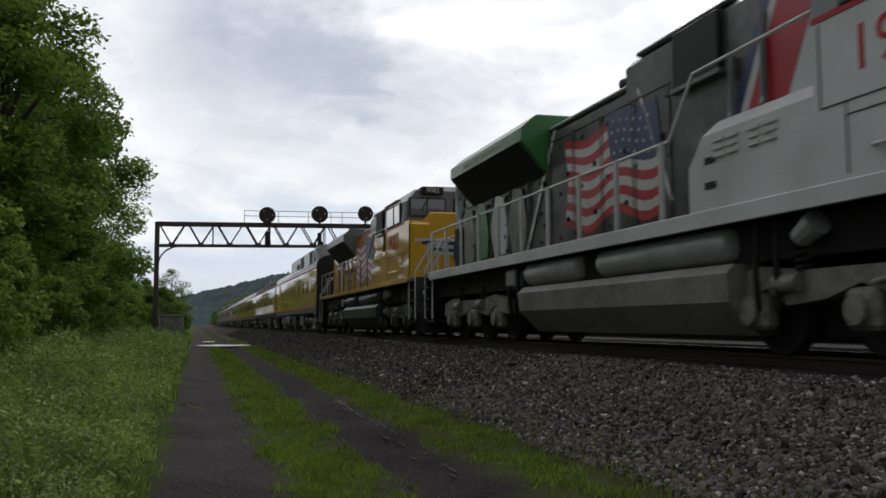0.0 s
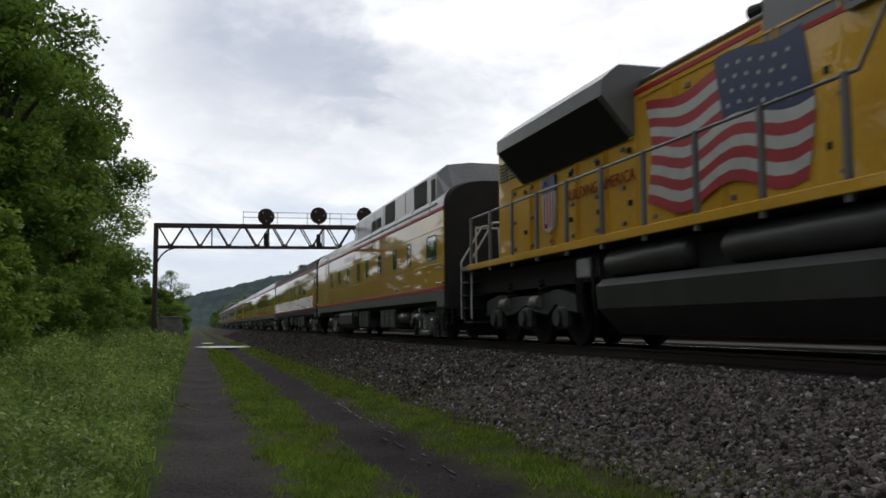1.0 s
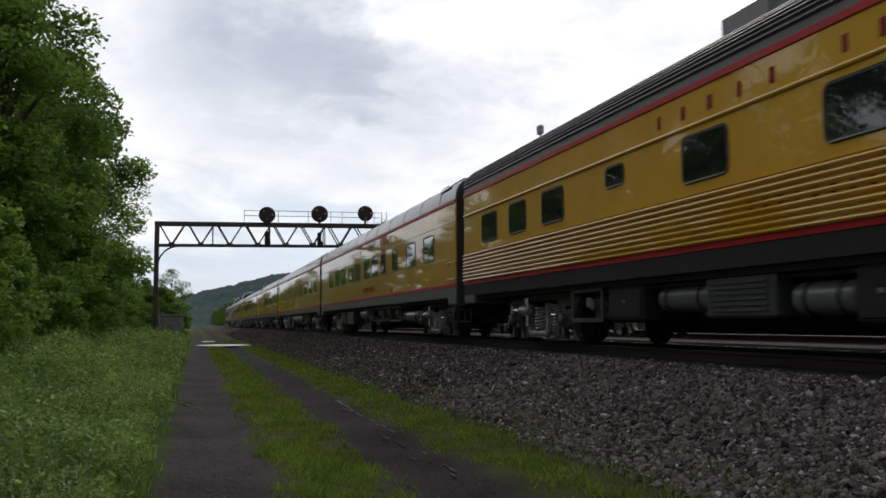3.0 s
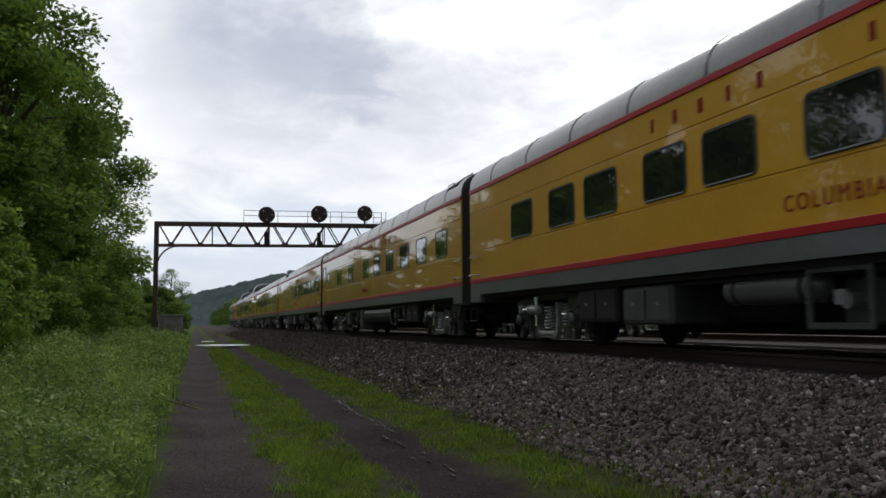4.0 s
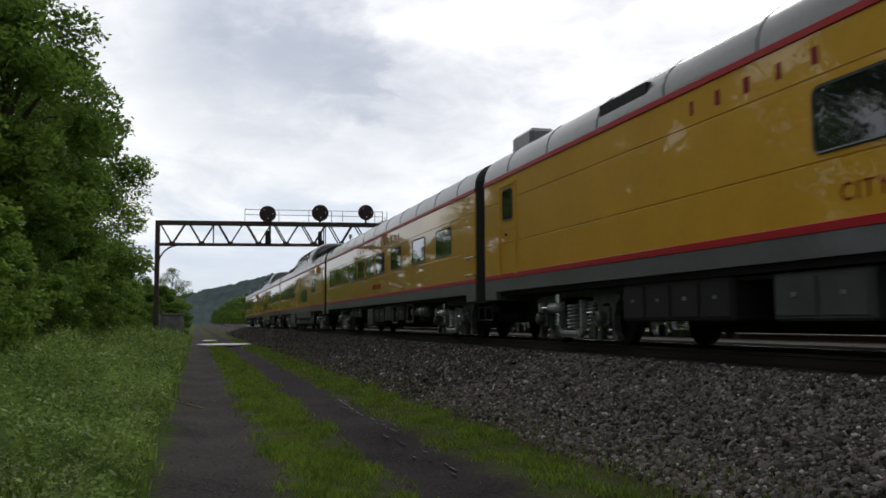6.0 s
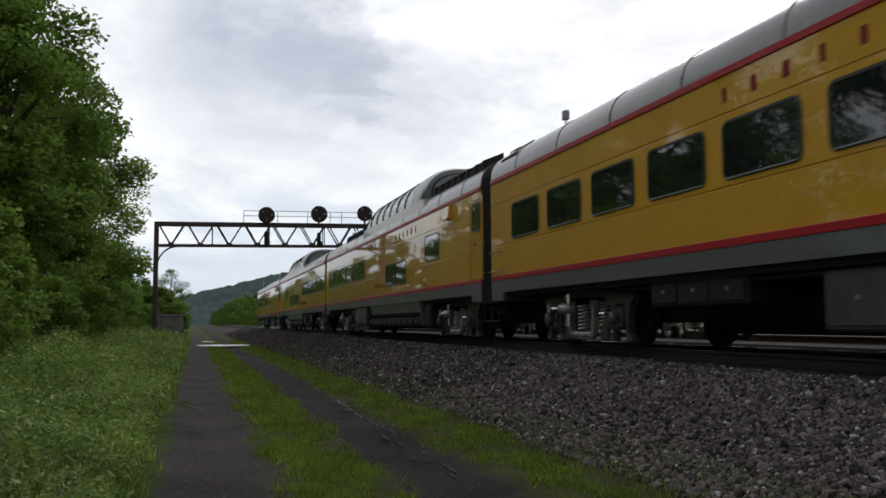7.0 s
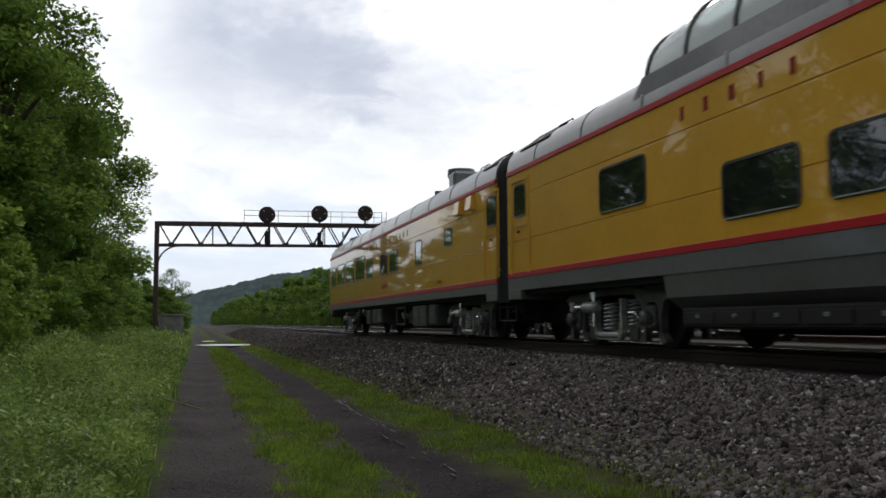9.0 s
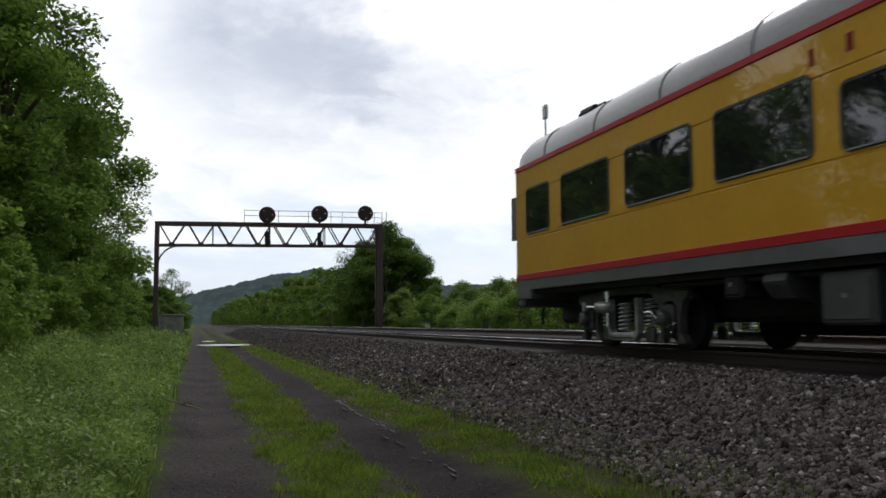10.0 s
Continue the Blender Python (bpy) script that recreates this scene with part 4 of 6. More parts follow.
def roof_bits(car, *bits):
    """Small roof fittings: hatches, aerials, grab rails and vents."""
    for kind, y in bits:
        if kind == "hatch":
            part("roof_hatch", Geo().loft([(y - 0.45, [(-1.40, 3.86), (-1.05, 4.16), (-1.0, 4.29), (-1.45, 3.96)]), (y + 0.45, [(-1.40, 3.86), (-1.05, 4.16), (-1.0, 4.29), (-1.45, 3.96)])]), BLACK, car)
        elif kind == "rail":
            part("roof_grab_rail", Geo().pipe([(-1.1, y - 0.32, 4.06), (-1.12, y - 0.32, 4.22), (-1.12, y + 0.32, 4.22), (-1.1, y + 0.32, 4.06)], 0.013), BLACK, car)
        elif kind == "vent":
            part("roof_vent", Geo().box(-0.75, -0.2, y - 0.5, y + 0.5, 4.2, 4.42, c=0.06), BLACK, car)
        elif kind == "aerial":
            part("aerial", Geo().tube((-0.7, y, 4.2), (-0.7, y, 4.62), 0.018).box(-0.76, -0.64, y - 0.08, y + 0.08, 4.50, 4.70, c=0.02), GALV, car)
        elif kind == "pods":
            for k in range(8):
                yy = y + k * 0.62
                part("louvre_pod", Geo().loft([(yy - 0.3, [(-1.36, 3.9), (-0.85, 4.2), (-0.85, 4.46), (-1.38, 4.24)]), (yy + 0.24, [(-1.36, 3.9), (-0.85, 4.2), (-0.88, 4.3), (-1.36, 4.04)])]), UNDER, car)
        elif kind == "stack":
            st = part("exhaust_stack", Geo().tube((-0.5, y, 4.1), (-0.5, y, 4.62), 0.36, 0.32, 16), LOCOGREY, car)
            part("stack_cap", Geo().tube((-0.5, y, 4.62), (-0.5, y, 4.84), 0.40, 0.40, 16), LOCOGREY, st)
            part("silencer_box", Geo().box(-1.0, 0.0, y - 0.95, y - 0.38, 4.1, 4.66, c=0.08), LOCOGREY, car)
            part("vent_pipe", Geo().tube((-0.6, y + 2.1, 4.1), (-0.6, y + 2.1, 4.52), 0.12, 0.14, 12), LOCOGREY, car)
        elif kind == "box":
            part("roof_box", Geo().box(-0.9, -0.3, y - 0.6, y + 0.6, 4.1, 4.66, c=0.08), LOCOGREY, car)
        elif kind == "scoop":
            part("side_scoop", Geo().loft([(y - 0.2, [(-SIDE, 3.08), (-SIDE, 3.48), (-SIDE - 0.12, 3.42), (-SIDE - 0.16, 3.1)]), (y + 0.2, [(-SIDE, 3.08), (-SIDE, 3.48), (-SIDE - 0.12, 3.42), (-SIDE - 0.16, 3.1)])]), YELLOW, car)


def dome(car, y0, y1):
    """Raised glazed dome: a grey base, curved ribs, panes and a glazed front."""
    def arch(w, zt, zb=3.56):
        top = []
        for i in range(17):
            a = math.pi * i / 16
            c = -math.cos(a)
            top.append((math.copysign(abs(c) ** 0.7, c) * w, 3.95 + (zt - 3.95) * math.sin(a) ** 0.9))
        return [(-w, zb)] + top + [(w, zb)]
    w = SIDE - 0.03
    base = [(-w - 0.02, 3.54), (w + 0.02, 3.54), (w, 4.05), (-w, 4.05)]
    part("dome_base", Geo().loft([(y0 - 0.35, [(x, min(z, 3.75)) for x, z in base]), (y0, base), (y1, base), (y1 + 0.5, [(x, min(z, 3.7)) for x, z in base])]), ROOF, car)
    zt = 5.08
    n = 7
    roof_top = arch(w, zt)

    def scaled(kx, kz):
        return [(x * kx, 3.56 + (z - 3.56) * kz) for x, z in roof_top]
    part("dome_hood", Geo().loft([(y0 - 0.10, scaled(0.90, 0.12)), (y0, scaled(0.90, 0.86)), (y0 + 0.10, scaled(0.965, 0.95)), (y0 + 0.35, scaled(0.995, 0.995)), (y0 + 1.35, roof_top)]), ROOF, car, "rounded grey dome front", smooth=True)
    half = [(x * 0.80, 3.98 + (z - 3.56) * 0.55) for x, z in roof_top if x < -0.2] + [(-0.10, 4.79), (-0.10, 3.98)]
    for e in (-1, 1):
        face = [(-e * x, z) for x, z in half]
        edge = [(x * 1.05 if abs(x) > 0.2 else x * 0.6, z + (0.03 if z > 4.3 else -0.03)) for x, z in face]
        fw = part("dome_front_window", Geo().loft([(y0 - 0.09, edge), (y0 + 0.02, edge)]), SEAL, car)
        part("pane", Geo().loft([(y0 - 0.10, face), (y0 - 0.088, face)]), CABGLASS, fw)
    ys = [y0 + 1.35 + (y1 - y0 - 1.35) * i / n for i in range(n + 1)]
    for i, y in enumerate(ys):
        d = 0.035
        k = roof_top if i < n else [(x * 0.97, 3.56 + (z - 3.56) * 0.92) for x, z in roof_top]
        g = Geo()
        inner = [(x * 0.955, 3.56 + (z - 3.56) * 0.955) for x, z in k]
        m = len(k)
        v = [(x, y + s, z) for s in (-d, d) for q in (k, inner) for x, z in q]
        f = []
        for j in range(m - 1):
            f += [(j, j + 1, m + j + 1, m + j), (2 * m + j, 3 * m + j, 3 * m + j + 1, 2 * m + j + 1), (j, 2 * m + j, 2 * m + j + 1, j + 1), (m + j, m + j + 1, 3 * m + j + 1, 3 * m + j)]
        part("dome_rib", g.add(v, f), SEAL, car)
    for i in range(n):
        a, b = ys[i], ys[i + 1]
        ka = [(x * 0.985, 3.56 + (z - 3.56) * 0.985) for x, z in roof_top[1:-1]]
        kb = ka if i < n - 1 else [(x * 0.955, 3.56 + (z - 3.56) * 0.905) for x, z in roof_top[1:-1]]
        m = len(ka)
        v = [(x, a, z) for x, z in ka] + [(x, b, z) for x, z in kb]
        for k0, k1 in ((0, m // 2 + 1), (m // 2, m)):
            q = k1 - k0
            part("dome_pane", Geo().add(v[k0:k1] + v[m + k0:m + k1], [(j, j + 1, q + j + 1, q + j) for j in range(q - 1)]), DOMEGLASS, car, smooth=True)
    part("dome_roof_strip", Geo().loft([(y0 + 1.3, [(-0.42, zt - 0.08), (0.42, zt - 0.08), (0.36, zt + 0.01), (-0.36, zt + 0.01)]), (y1 + 0.02, [(-0.42, zt - 0.2), (0.42, zt - 0.2), (0.36, zt - 0.11), (-0.36, zt - 0.11)])]), ROOF, car)
    part("dome_rear_panel", Geo().loft([(y1, [(x * 0.96, 3.56 + (z - 3.56) * 0.9) for x, z in roof_top]), (y1 + 0.12, [(x * 0.93, 3.56 + (z - 3.56) * 0.84) for x, z in roof_top])]), ROOF, car)


CARS = []


def build_cars():
    # power car with a raised roof housing
    a = coach("power_car", "yellow power car with a raised grey roof housing and narrow windows", row((2.23, 2.87), (-11.8, -10.8), (-8.8, -8.35), (-6.8, -6.3), (-4.3, -3.8), (-1.88, -1.4), (0.02, 0.48), (2.54, 3.05), (4.9, 5.42), (7.28, 7.8)), doors=(), letters=((1.14, 3.7), (-3.3, -0.2)), ladders=(-12.35,), seed=11, number_y=-7.0, gear=(("drum", 2.45, 5.9, 0.27, 0.99), ("trio", 1.1, 2.2, 0.76, 1.0), ("panel", -1.3, 0.74, 0.33, 0.97), ("dark", -1.65, -1.35, 0.7, 0.99), ("panel", -6.0, -3.62, 0.31, 0.95)))
    roof_bits(a, ("vent", 6.0), ("vent", 8.2), ("aerial", 11.4))
    g = Geo().box(-SIDE - 0.03, -SIDE, 8.55, 8.62, 1.4, 3.45).box(-SIDE - 0.03, -SIDE, 9.45, 9.52, 1.4, 3.45).box(-SIDE - 0.012, -SIDE, 8.62, 9.45, 1.4, 3.45)
    part("baggage_door", g, YELLOW, a, "sliding yellow baggage door")
    window(a, 8.72, 9.1, 2.62, 3.2)
    ladder_bars(a, 12.1)
    wr, zt = 1.45, 4.92
    ring = [(-wr, 3.56), (wr, 3.56), (wr, 4.62), (wr - 0.3, zt - 0.05), (0.5, zt + 0.04), (-0.5, zt + 0.04), (-wr + 0.3, zt - 0.05), (-wr, 4.62)]
    low = [(x * 0.97, min(z, 3.9)) for x, z in ring]
    part("roof_housing", Geo().loft([(-12.3, low), (-11.6, ring), (1.3, ring), (1.95, low)]), ROOF, a, "raised grey roof housing with air openings")
    for y0, y1, z0, z1 in ((-10.5, -9.0, 3.9, 4.6), (-11.45, -11.05, 3.85, 4.5), (-6.2, -4.7, 3.9, 4.6), (-3.9, -3.1, 3.95, 4.3), (-2.9, -2.2, 3.95, 4.3)):
        o = part("housing_opening", Geo().box(-wr - 0.012, -wr + 0.02, y0, y1, z0, z1), GRILLE, a)
        for k in range(6):
            z = z0 + (z1 - z0) * (k + 0.5) / 6
            part("grille_slat", Geo().box(-wr - 0.018, -wr - 0.012, y0, y1, z - 0.008, z + 0.008), GRILLE, o)
    for k in range(8):
        y = -11.2 + k * 1.7
        part("housing_seam", Geo().box(-wr - 0.008, -wr, y, y + 0.03, 3.6, 4.62), LOCOGREY, a)
    part("housing_ledge", Geo().box(-wr - 0.09, -wr, -11.8, 1.6, 3.72, 3.77), ROOF, a)
    # corrugated sleeper
    b = coach("corrugated_car", "yellow passenger car with corrugated lower sides and ribbed brown roof", row((2.27, 2.88), (-7.52, -6.45), (-5.55, -4.5), (-1.6, -0.56), (1.23, 2.28), (6.38, 7.4), (8.28, 9.25), (10.08, 11.1)) + row((2.56, 2.87), (4.02, 4.64)), doors=(-12.15,), letters=((0.2, 3.0), (-4.2, -0.8)), ribs=True, seed=12, number_y=-11.2, bars_title=(-1.5, 0.8, 9))
    for k in range(8):
        z = 1.45 + k * 0.085
        ring = [(-SIDE, z - 0.034), (-SIDE - 0.040, z - 0.028), (-SIDE - 0.062, z - 0.006), (-SIDE - 0.056, z + 0.014), (-SIDE - 0.024, z + 0.026), (-SIDE, z + 0.036)]
        part("corrugation", shared("corr%d" % k, lambda: Geo().loft([(-11.6, ring), (12.5, ring)]).mesh("corrugation", [YELLOW], True)), None, b)
    part("belt_moulding", Geo().tube((-SIDE - 0.01, -11.6, 3.02), (-SIDE - 0.01, 12.5, 3.02), 0.028), YELLOW, b)
    roof_bits(b, ("box", 1.7), ("vent", 5.0), ("rail", -11.0), ("hatch", -8.5), ("hatch", -11.6), ("aerial", 9.5))
    # river sleeper
    c = coach("sleeping_car", "yellow passenger car with grey roof and a row of square windows", row((2.16, 2.85), (-5.74, -4.98), (-3.84, -3.09), (-2.47, -1.32), (-0.88, 0.27), (1.17, 2.3), (2.74, 3.9), (4.8, 5.98), (6.42, 7.55), (8.45, 9.62), (-8.2, -7.05), (-10.4, -9.25)), letters=((0.96, 3.72), (-4.27, -0.66)), title="COLUMBIA RIVER", title_y=-0.57, ladders=(-12.3, 12.1), seed=13, gear=(("panel", 3.4, 4.9, 0.37, 0.94), ("tank", 0.54, 2.24, 0.62, 0.98), ("dark", 5.1, 6.6, 0.4, 0.98)))
    roof_bits(c, ("hatch", -11.3), ("rail", -10.2))
    d = coach("sleeping_car", "yellow passenger car with grey roof and widely spaced windows", row(W1, (-11.26, -10.13), (-9.05, -7.87), (-6.87, -5.7), (-4.63, -3.48), (-2.42, -1.27), (-0.22, 0.93), (3.2, 4.37), (6.45, 7.55)) + row((2.42, 2.86), (10.1, 10.76)), doors=(11.75,), letters=((1.52, 4.25), (-4.1, -0.13)), title="OMAHA", title_y=0.62, ladders=(-12.4,), seed=14, gear=(("panel", 4.62, 5.37, 0.37, 0.95), ("frame", 2.94, 4.31, 0.27, 0.96), ("dark", 2.3, 2.8, 0.55, 0.97), ("panel", 1.47, 2.2, 0.22, 0.95), ("drum", -3.6, 1.4, 0.43, 0.92)))
    roof_bits(d, ("hatch", -11.5), ("rail", -10.3), ("hatch", 11.3), ("hatch", 10.0), ("rail", 9.0))
    e5 = coach("dining_car", "yellow dining car with seven wide windows in a row", row(W1, (-11.92, -10.39), (-9.96, -8.46), (-8.02, -6.52), (-6.08, -4.59), (-4.12, -2.65), (-2.22, -0.73), (-0.28, 1.22)), doors=(11.0,), letters=((1.07, 3.74), (-4.32, -0.73)), title="CITY OF DENVER", title_y=-0.4, ladders=(-12.5,), seed=15, number_y=-7.2, gear=(("dark", 3.0, 6.0, 0.4, 0.98), ("panel", 0.6, 2.2, 0.4, 0.95), ("tank", -1.69, -0.53, 0.62, 0.96), ("dark", -4.4, -2.2, 0.45, 0.98), ("frame", -6.45, -5.05, 0.38, 0.92)))
    roof_bits(e5, ("hatch", -11.0), ("box", 11.8))
    part("side_vent", Geo().box(-SIDE + 0.02, -SIDE + 0.5, 4.9, 6.5, 3.56, 3.95), BLACK, e5)
    f6 = coach("coach_car", "yellow coach with ten wide windows and grey roof", row(W1, (-10.5, -9.0), (-7.7, -6.2), (-4.56, -3.08), (-1.95, -0.46), (-0.02, 1.47), (1.94, 3.42), (3.86, 5.34), (5.81, 7.27), (7.74, 9.22), (9.7, 11.17)), letters=((0.84, 3.47), (-4.36, -0.72)), title="OVERLAND", title_y=-0.47, ladders=(12.1, -12.3), seed=16, gear=(("dark", 3.2, 5.6, 0.62, 1.0), ("panel", 0.75, 1.85, 0.3, 0.95), ("dark", -1.4, 0.4, 0.4, 0.98)))
    roof_bits(f6, ("hatch", 11.6), ("aerial", 10.2), ("rail", 12.0))
    g7 = coach("dome_car", "yellow dome car with glazed grey dome and deep grey skirt", row(W1, (-8.85, -7.35), (2.17, 3.01), (3.26, 4.75), (5.01, 6.47), (6.71, 8.17), (8.45, 9.92), (10.13, 11.65)) + row((1.70, 2.40), (-4.92, -3.42), (-3.33, -1.85)), doors=(-12.2,), letters=((-1.36, 1.3), (-6.3, -2.8)), bars_title=(-1.6, 0.1, 8), seed=17, gear=(("frame", 4.62, 6.0, 0.33, 0.96), ("dark", -6.2, 1.6, 0.32, 0.6)), skirt=(-6.6, 1.0), rear="narrow", number_y=-7.4)
    dome(g7, -7.0, 2.4)
    roof_bits(g7, ("pods", -12.0), ("pods", 3.0), ("scoop", -10.05), ("aerial", 9.4))
    for z in (2.6, 2.68, 2.76):
        part("small_louvre", Geo().box(-SIDE - 0.03, -SIDE, -6.17, -5.92, z, z + 0.03), YELLOW, g7)
    part("air_conditioner", Geo().box(-1.5, -0.6, 1.86, 4.35, 0.35, 1.06, c=0.03).box(-1.42, -0.6, 1.9, 4.3, 0.16, 0.36, c=0.04), BOXGREY, g7, "grey louvred air conditioner box")
    for j in range(4):
        for k in range(7):
            part("louvre", Geo().box(-1.53, -1.5, 2.06 + j * 0.55, 2.46 + j * 0.55, 0.48 + k * 0.07, 0.51 + k * 0.07), GALV, g7)
    h8 = coach("dome_car", "yellow dome lounge car with high and low window rows", row(W1, (-12.49, -10.99), (-10.8, -9.28), (-9.05, -7.55), (-7.33, -5.84), (-5.63, -4.12), (-3.9, -2.4), (6.52, 8.05)) + row(W2, (-0.86, 0.63), (1.09, 2.57), (3.06, 4.53)), doors=(11.8,), letters=((3.01, 5.56), (-2.2, 1.36)), title="CITY OF SAN FRANCISCO", title_y=-3.15, seed=18, gear=(("dark", -1.8, 5.8, 0.32, 0.6), ("panel", -3.6, -2.9, 0.35, 0.95), ("frame", -5.4, -4.4, 0.4, 0.95), ("dark", -6.6, -5.6, 0.5, 0.98)), skirt=(-2.4, 6.1), front="narrow", number_y=-9.4)
    dome(h8, -3.0, 6.6)
    roof_bits(h8, ("hatch", 11.5), ("rail", 10.3), ("hatch", 10.9))
    i9 = coach("observation_car", "yellow business car with tall end windows and flat rear", row((2.14, 2.84), (-5.83, -5.06), (-2.6, -1.4), (-1.0, 0.19), (1.73, 2.9)) + row((2.44, 2.87), (-9.05, -8.33)) + row((2.18, 3.06), (3.36, 5.22), (5.78, 7.68), (8.27, 10.18), (10.78, 11.95)), doors=(-12.25,), letters=((0.88, 3.43), (-4.08, -0.81)), title="IDAHO", title_y=-0.48, seed=19, rear="end", number_y=-8.0, belt=(1.265, 1.385), gear=(("dark", 4.92, 5.31, 0.69, 1.01), ("drum", 4.05, 4.49, 0.62, 1.0), ("panel", 2.69, 3.5, 0.37, 0.93), ("panel", 0.6, 2.3, 0.4, 0.95), ("frame", -3.1, -1.8, 0.35, 0.95), ("panel", -5.9, -4.2, 0.3, 0.95), ("panel", -6.95, -6.2, 0.35, 0.95)))
    roof_bits(i9, ("stack", -6.5), ("vent", -5.0), ("scoop", -9.9), ("scoop", -10.9), ("hatch", -11.9), ("rail", -10.6), ("vent", 1.5))
    part("aerial", Geo().tube((-0.95, 12.3, 3.7), (-0.95, 12.3, 4.75), 0.02).box(-0.99, -0.91, 12.22, 12.38, 4.62, 4.92, c=0.02), HANDRAIL, i9)
    part("horn_cluster", Geo().box(-0.9, -0.5, 10.2, 10.8, 4.2, 4.4, c=0.04).tube((-0.8, 10.2, 4.4), (-0.8, 10.8, 4.42), 0.05).tube((-0.6, 10.2, 4.46), (-0.6, 10.8, 4.48), 0.05), BLACK, i9)
    part("rear_sign", Geo().box(-1.5, -1.44, 12.56, 12.92, 2.12, 3.02, c=0.015).box(-1.44, 1.44, 12.80, 12.88, 2.12, 3.02, c=0.015), TANKDARK, i9, "dark grey rear sign board")
    for z in (1.6, 1.95):
        part("rear_grab_iron", Geo().pipe([(-SIDE + 0.1, 12.55, z), (-SIDE + 0.1, 12.68, z), (-SIDE + 0.6, 12.68, z), (-SIDE + 0.6, 12.55, z)], 0.016), CHROME, i9)
    part("rear_sill", Geo().box(-1.5, 1.5, 12.3, 12.6, 0.72, 1.1, c=0.05), SKIRT, i9)
    part("hose", Geo().pipe([(-0.9, 12.6, 0.8), (-0.9, 12.75, 0.6), (-0.88, 12.75, 0.38)], 0.03), BLACK, i9)
    CARS.extend([a, b, c, d, e5, f6, g7, h8, i9])


build_cars()


# ---- locomotives ----
LOCOS = []


def flag(loco, x, yc, zc, w, h, lean):
    """A waving striped flag painted on the hood: each stripe a thin wavy strip."""
    def wavy(u, v):
        y = yc - u * w / 2 - 0.10 * math.sin(2.2 * v + 1.5)
        z = zc + v * h / 2 + 0.10 * math.sin(u * 5.2 + 0.8) * (1.0 - 0.3 * v) + lean * u
        return (x, y, z)

    def strip(u0, u1, v0, v1, mat, name):
        n = 12
        g = Geo()
        v = [wavy(u0 + (u1 - u0) * i / n, k) for i in range(n + 1) for k in (v0, v1)]
        v += [(p[0] + 0.006, p[1], p[2]) for p in v]
        m = 2 * (n + 1)
        f = []
        for i in range(n):
            a = 2 * i
            f += [(a, a + 1, a + 3, a + 2), (m + a, m + a + 2, m + a + 3, m + a + 1), (a, a + 2, m + a + 2, m + a), (a + 1, m + a + 1, m + a + 3, a + 3)]
        part(name, g.add(v, f), mat, loco)
    n = 11
    for i in range(n):
        v0, v1 = -1 + 2 * i / n, -1 + 2 * (i + 1) / n
        strip(-1.0, 0.95 if v1 < 0.25 else 0.0, v0, v1, (FLAGRED if i % 2 == 0 else WHITE), "flag_stripe")
    strip(0.0, 0.95, 0.1, 1.15, BLUE, "flag_field")
    rnd = random.Random(4)
    for i in range(24):
        p = wavy(0.08 + 0.82 * (i % 6 + 0.5 * ((i // 6) % 2)) / 6.3, 0.25 + 0.8 * (i // 6) / 3.6)
        part("flag_star", shared("star", lambda: Geo().tube((-0.004, 0, 0), (0.002, 0, 0), 0.035, 0.035, 5).mesh("flag_star", [WHITE])), None, loco, at=pose(p[0] - 0.004, p[1], p[2]))


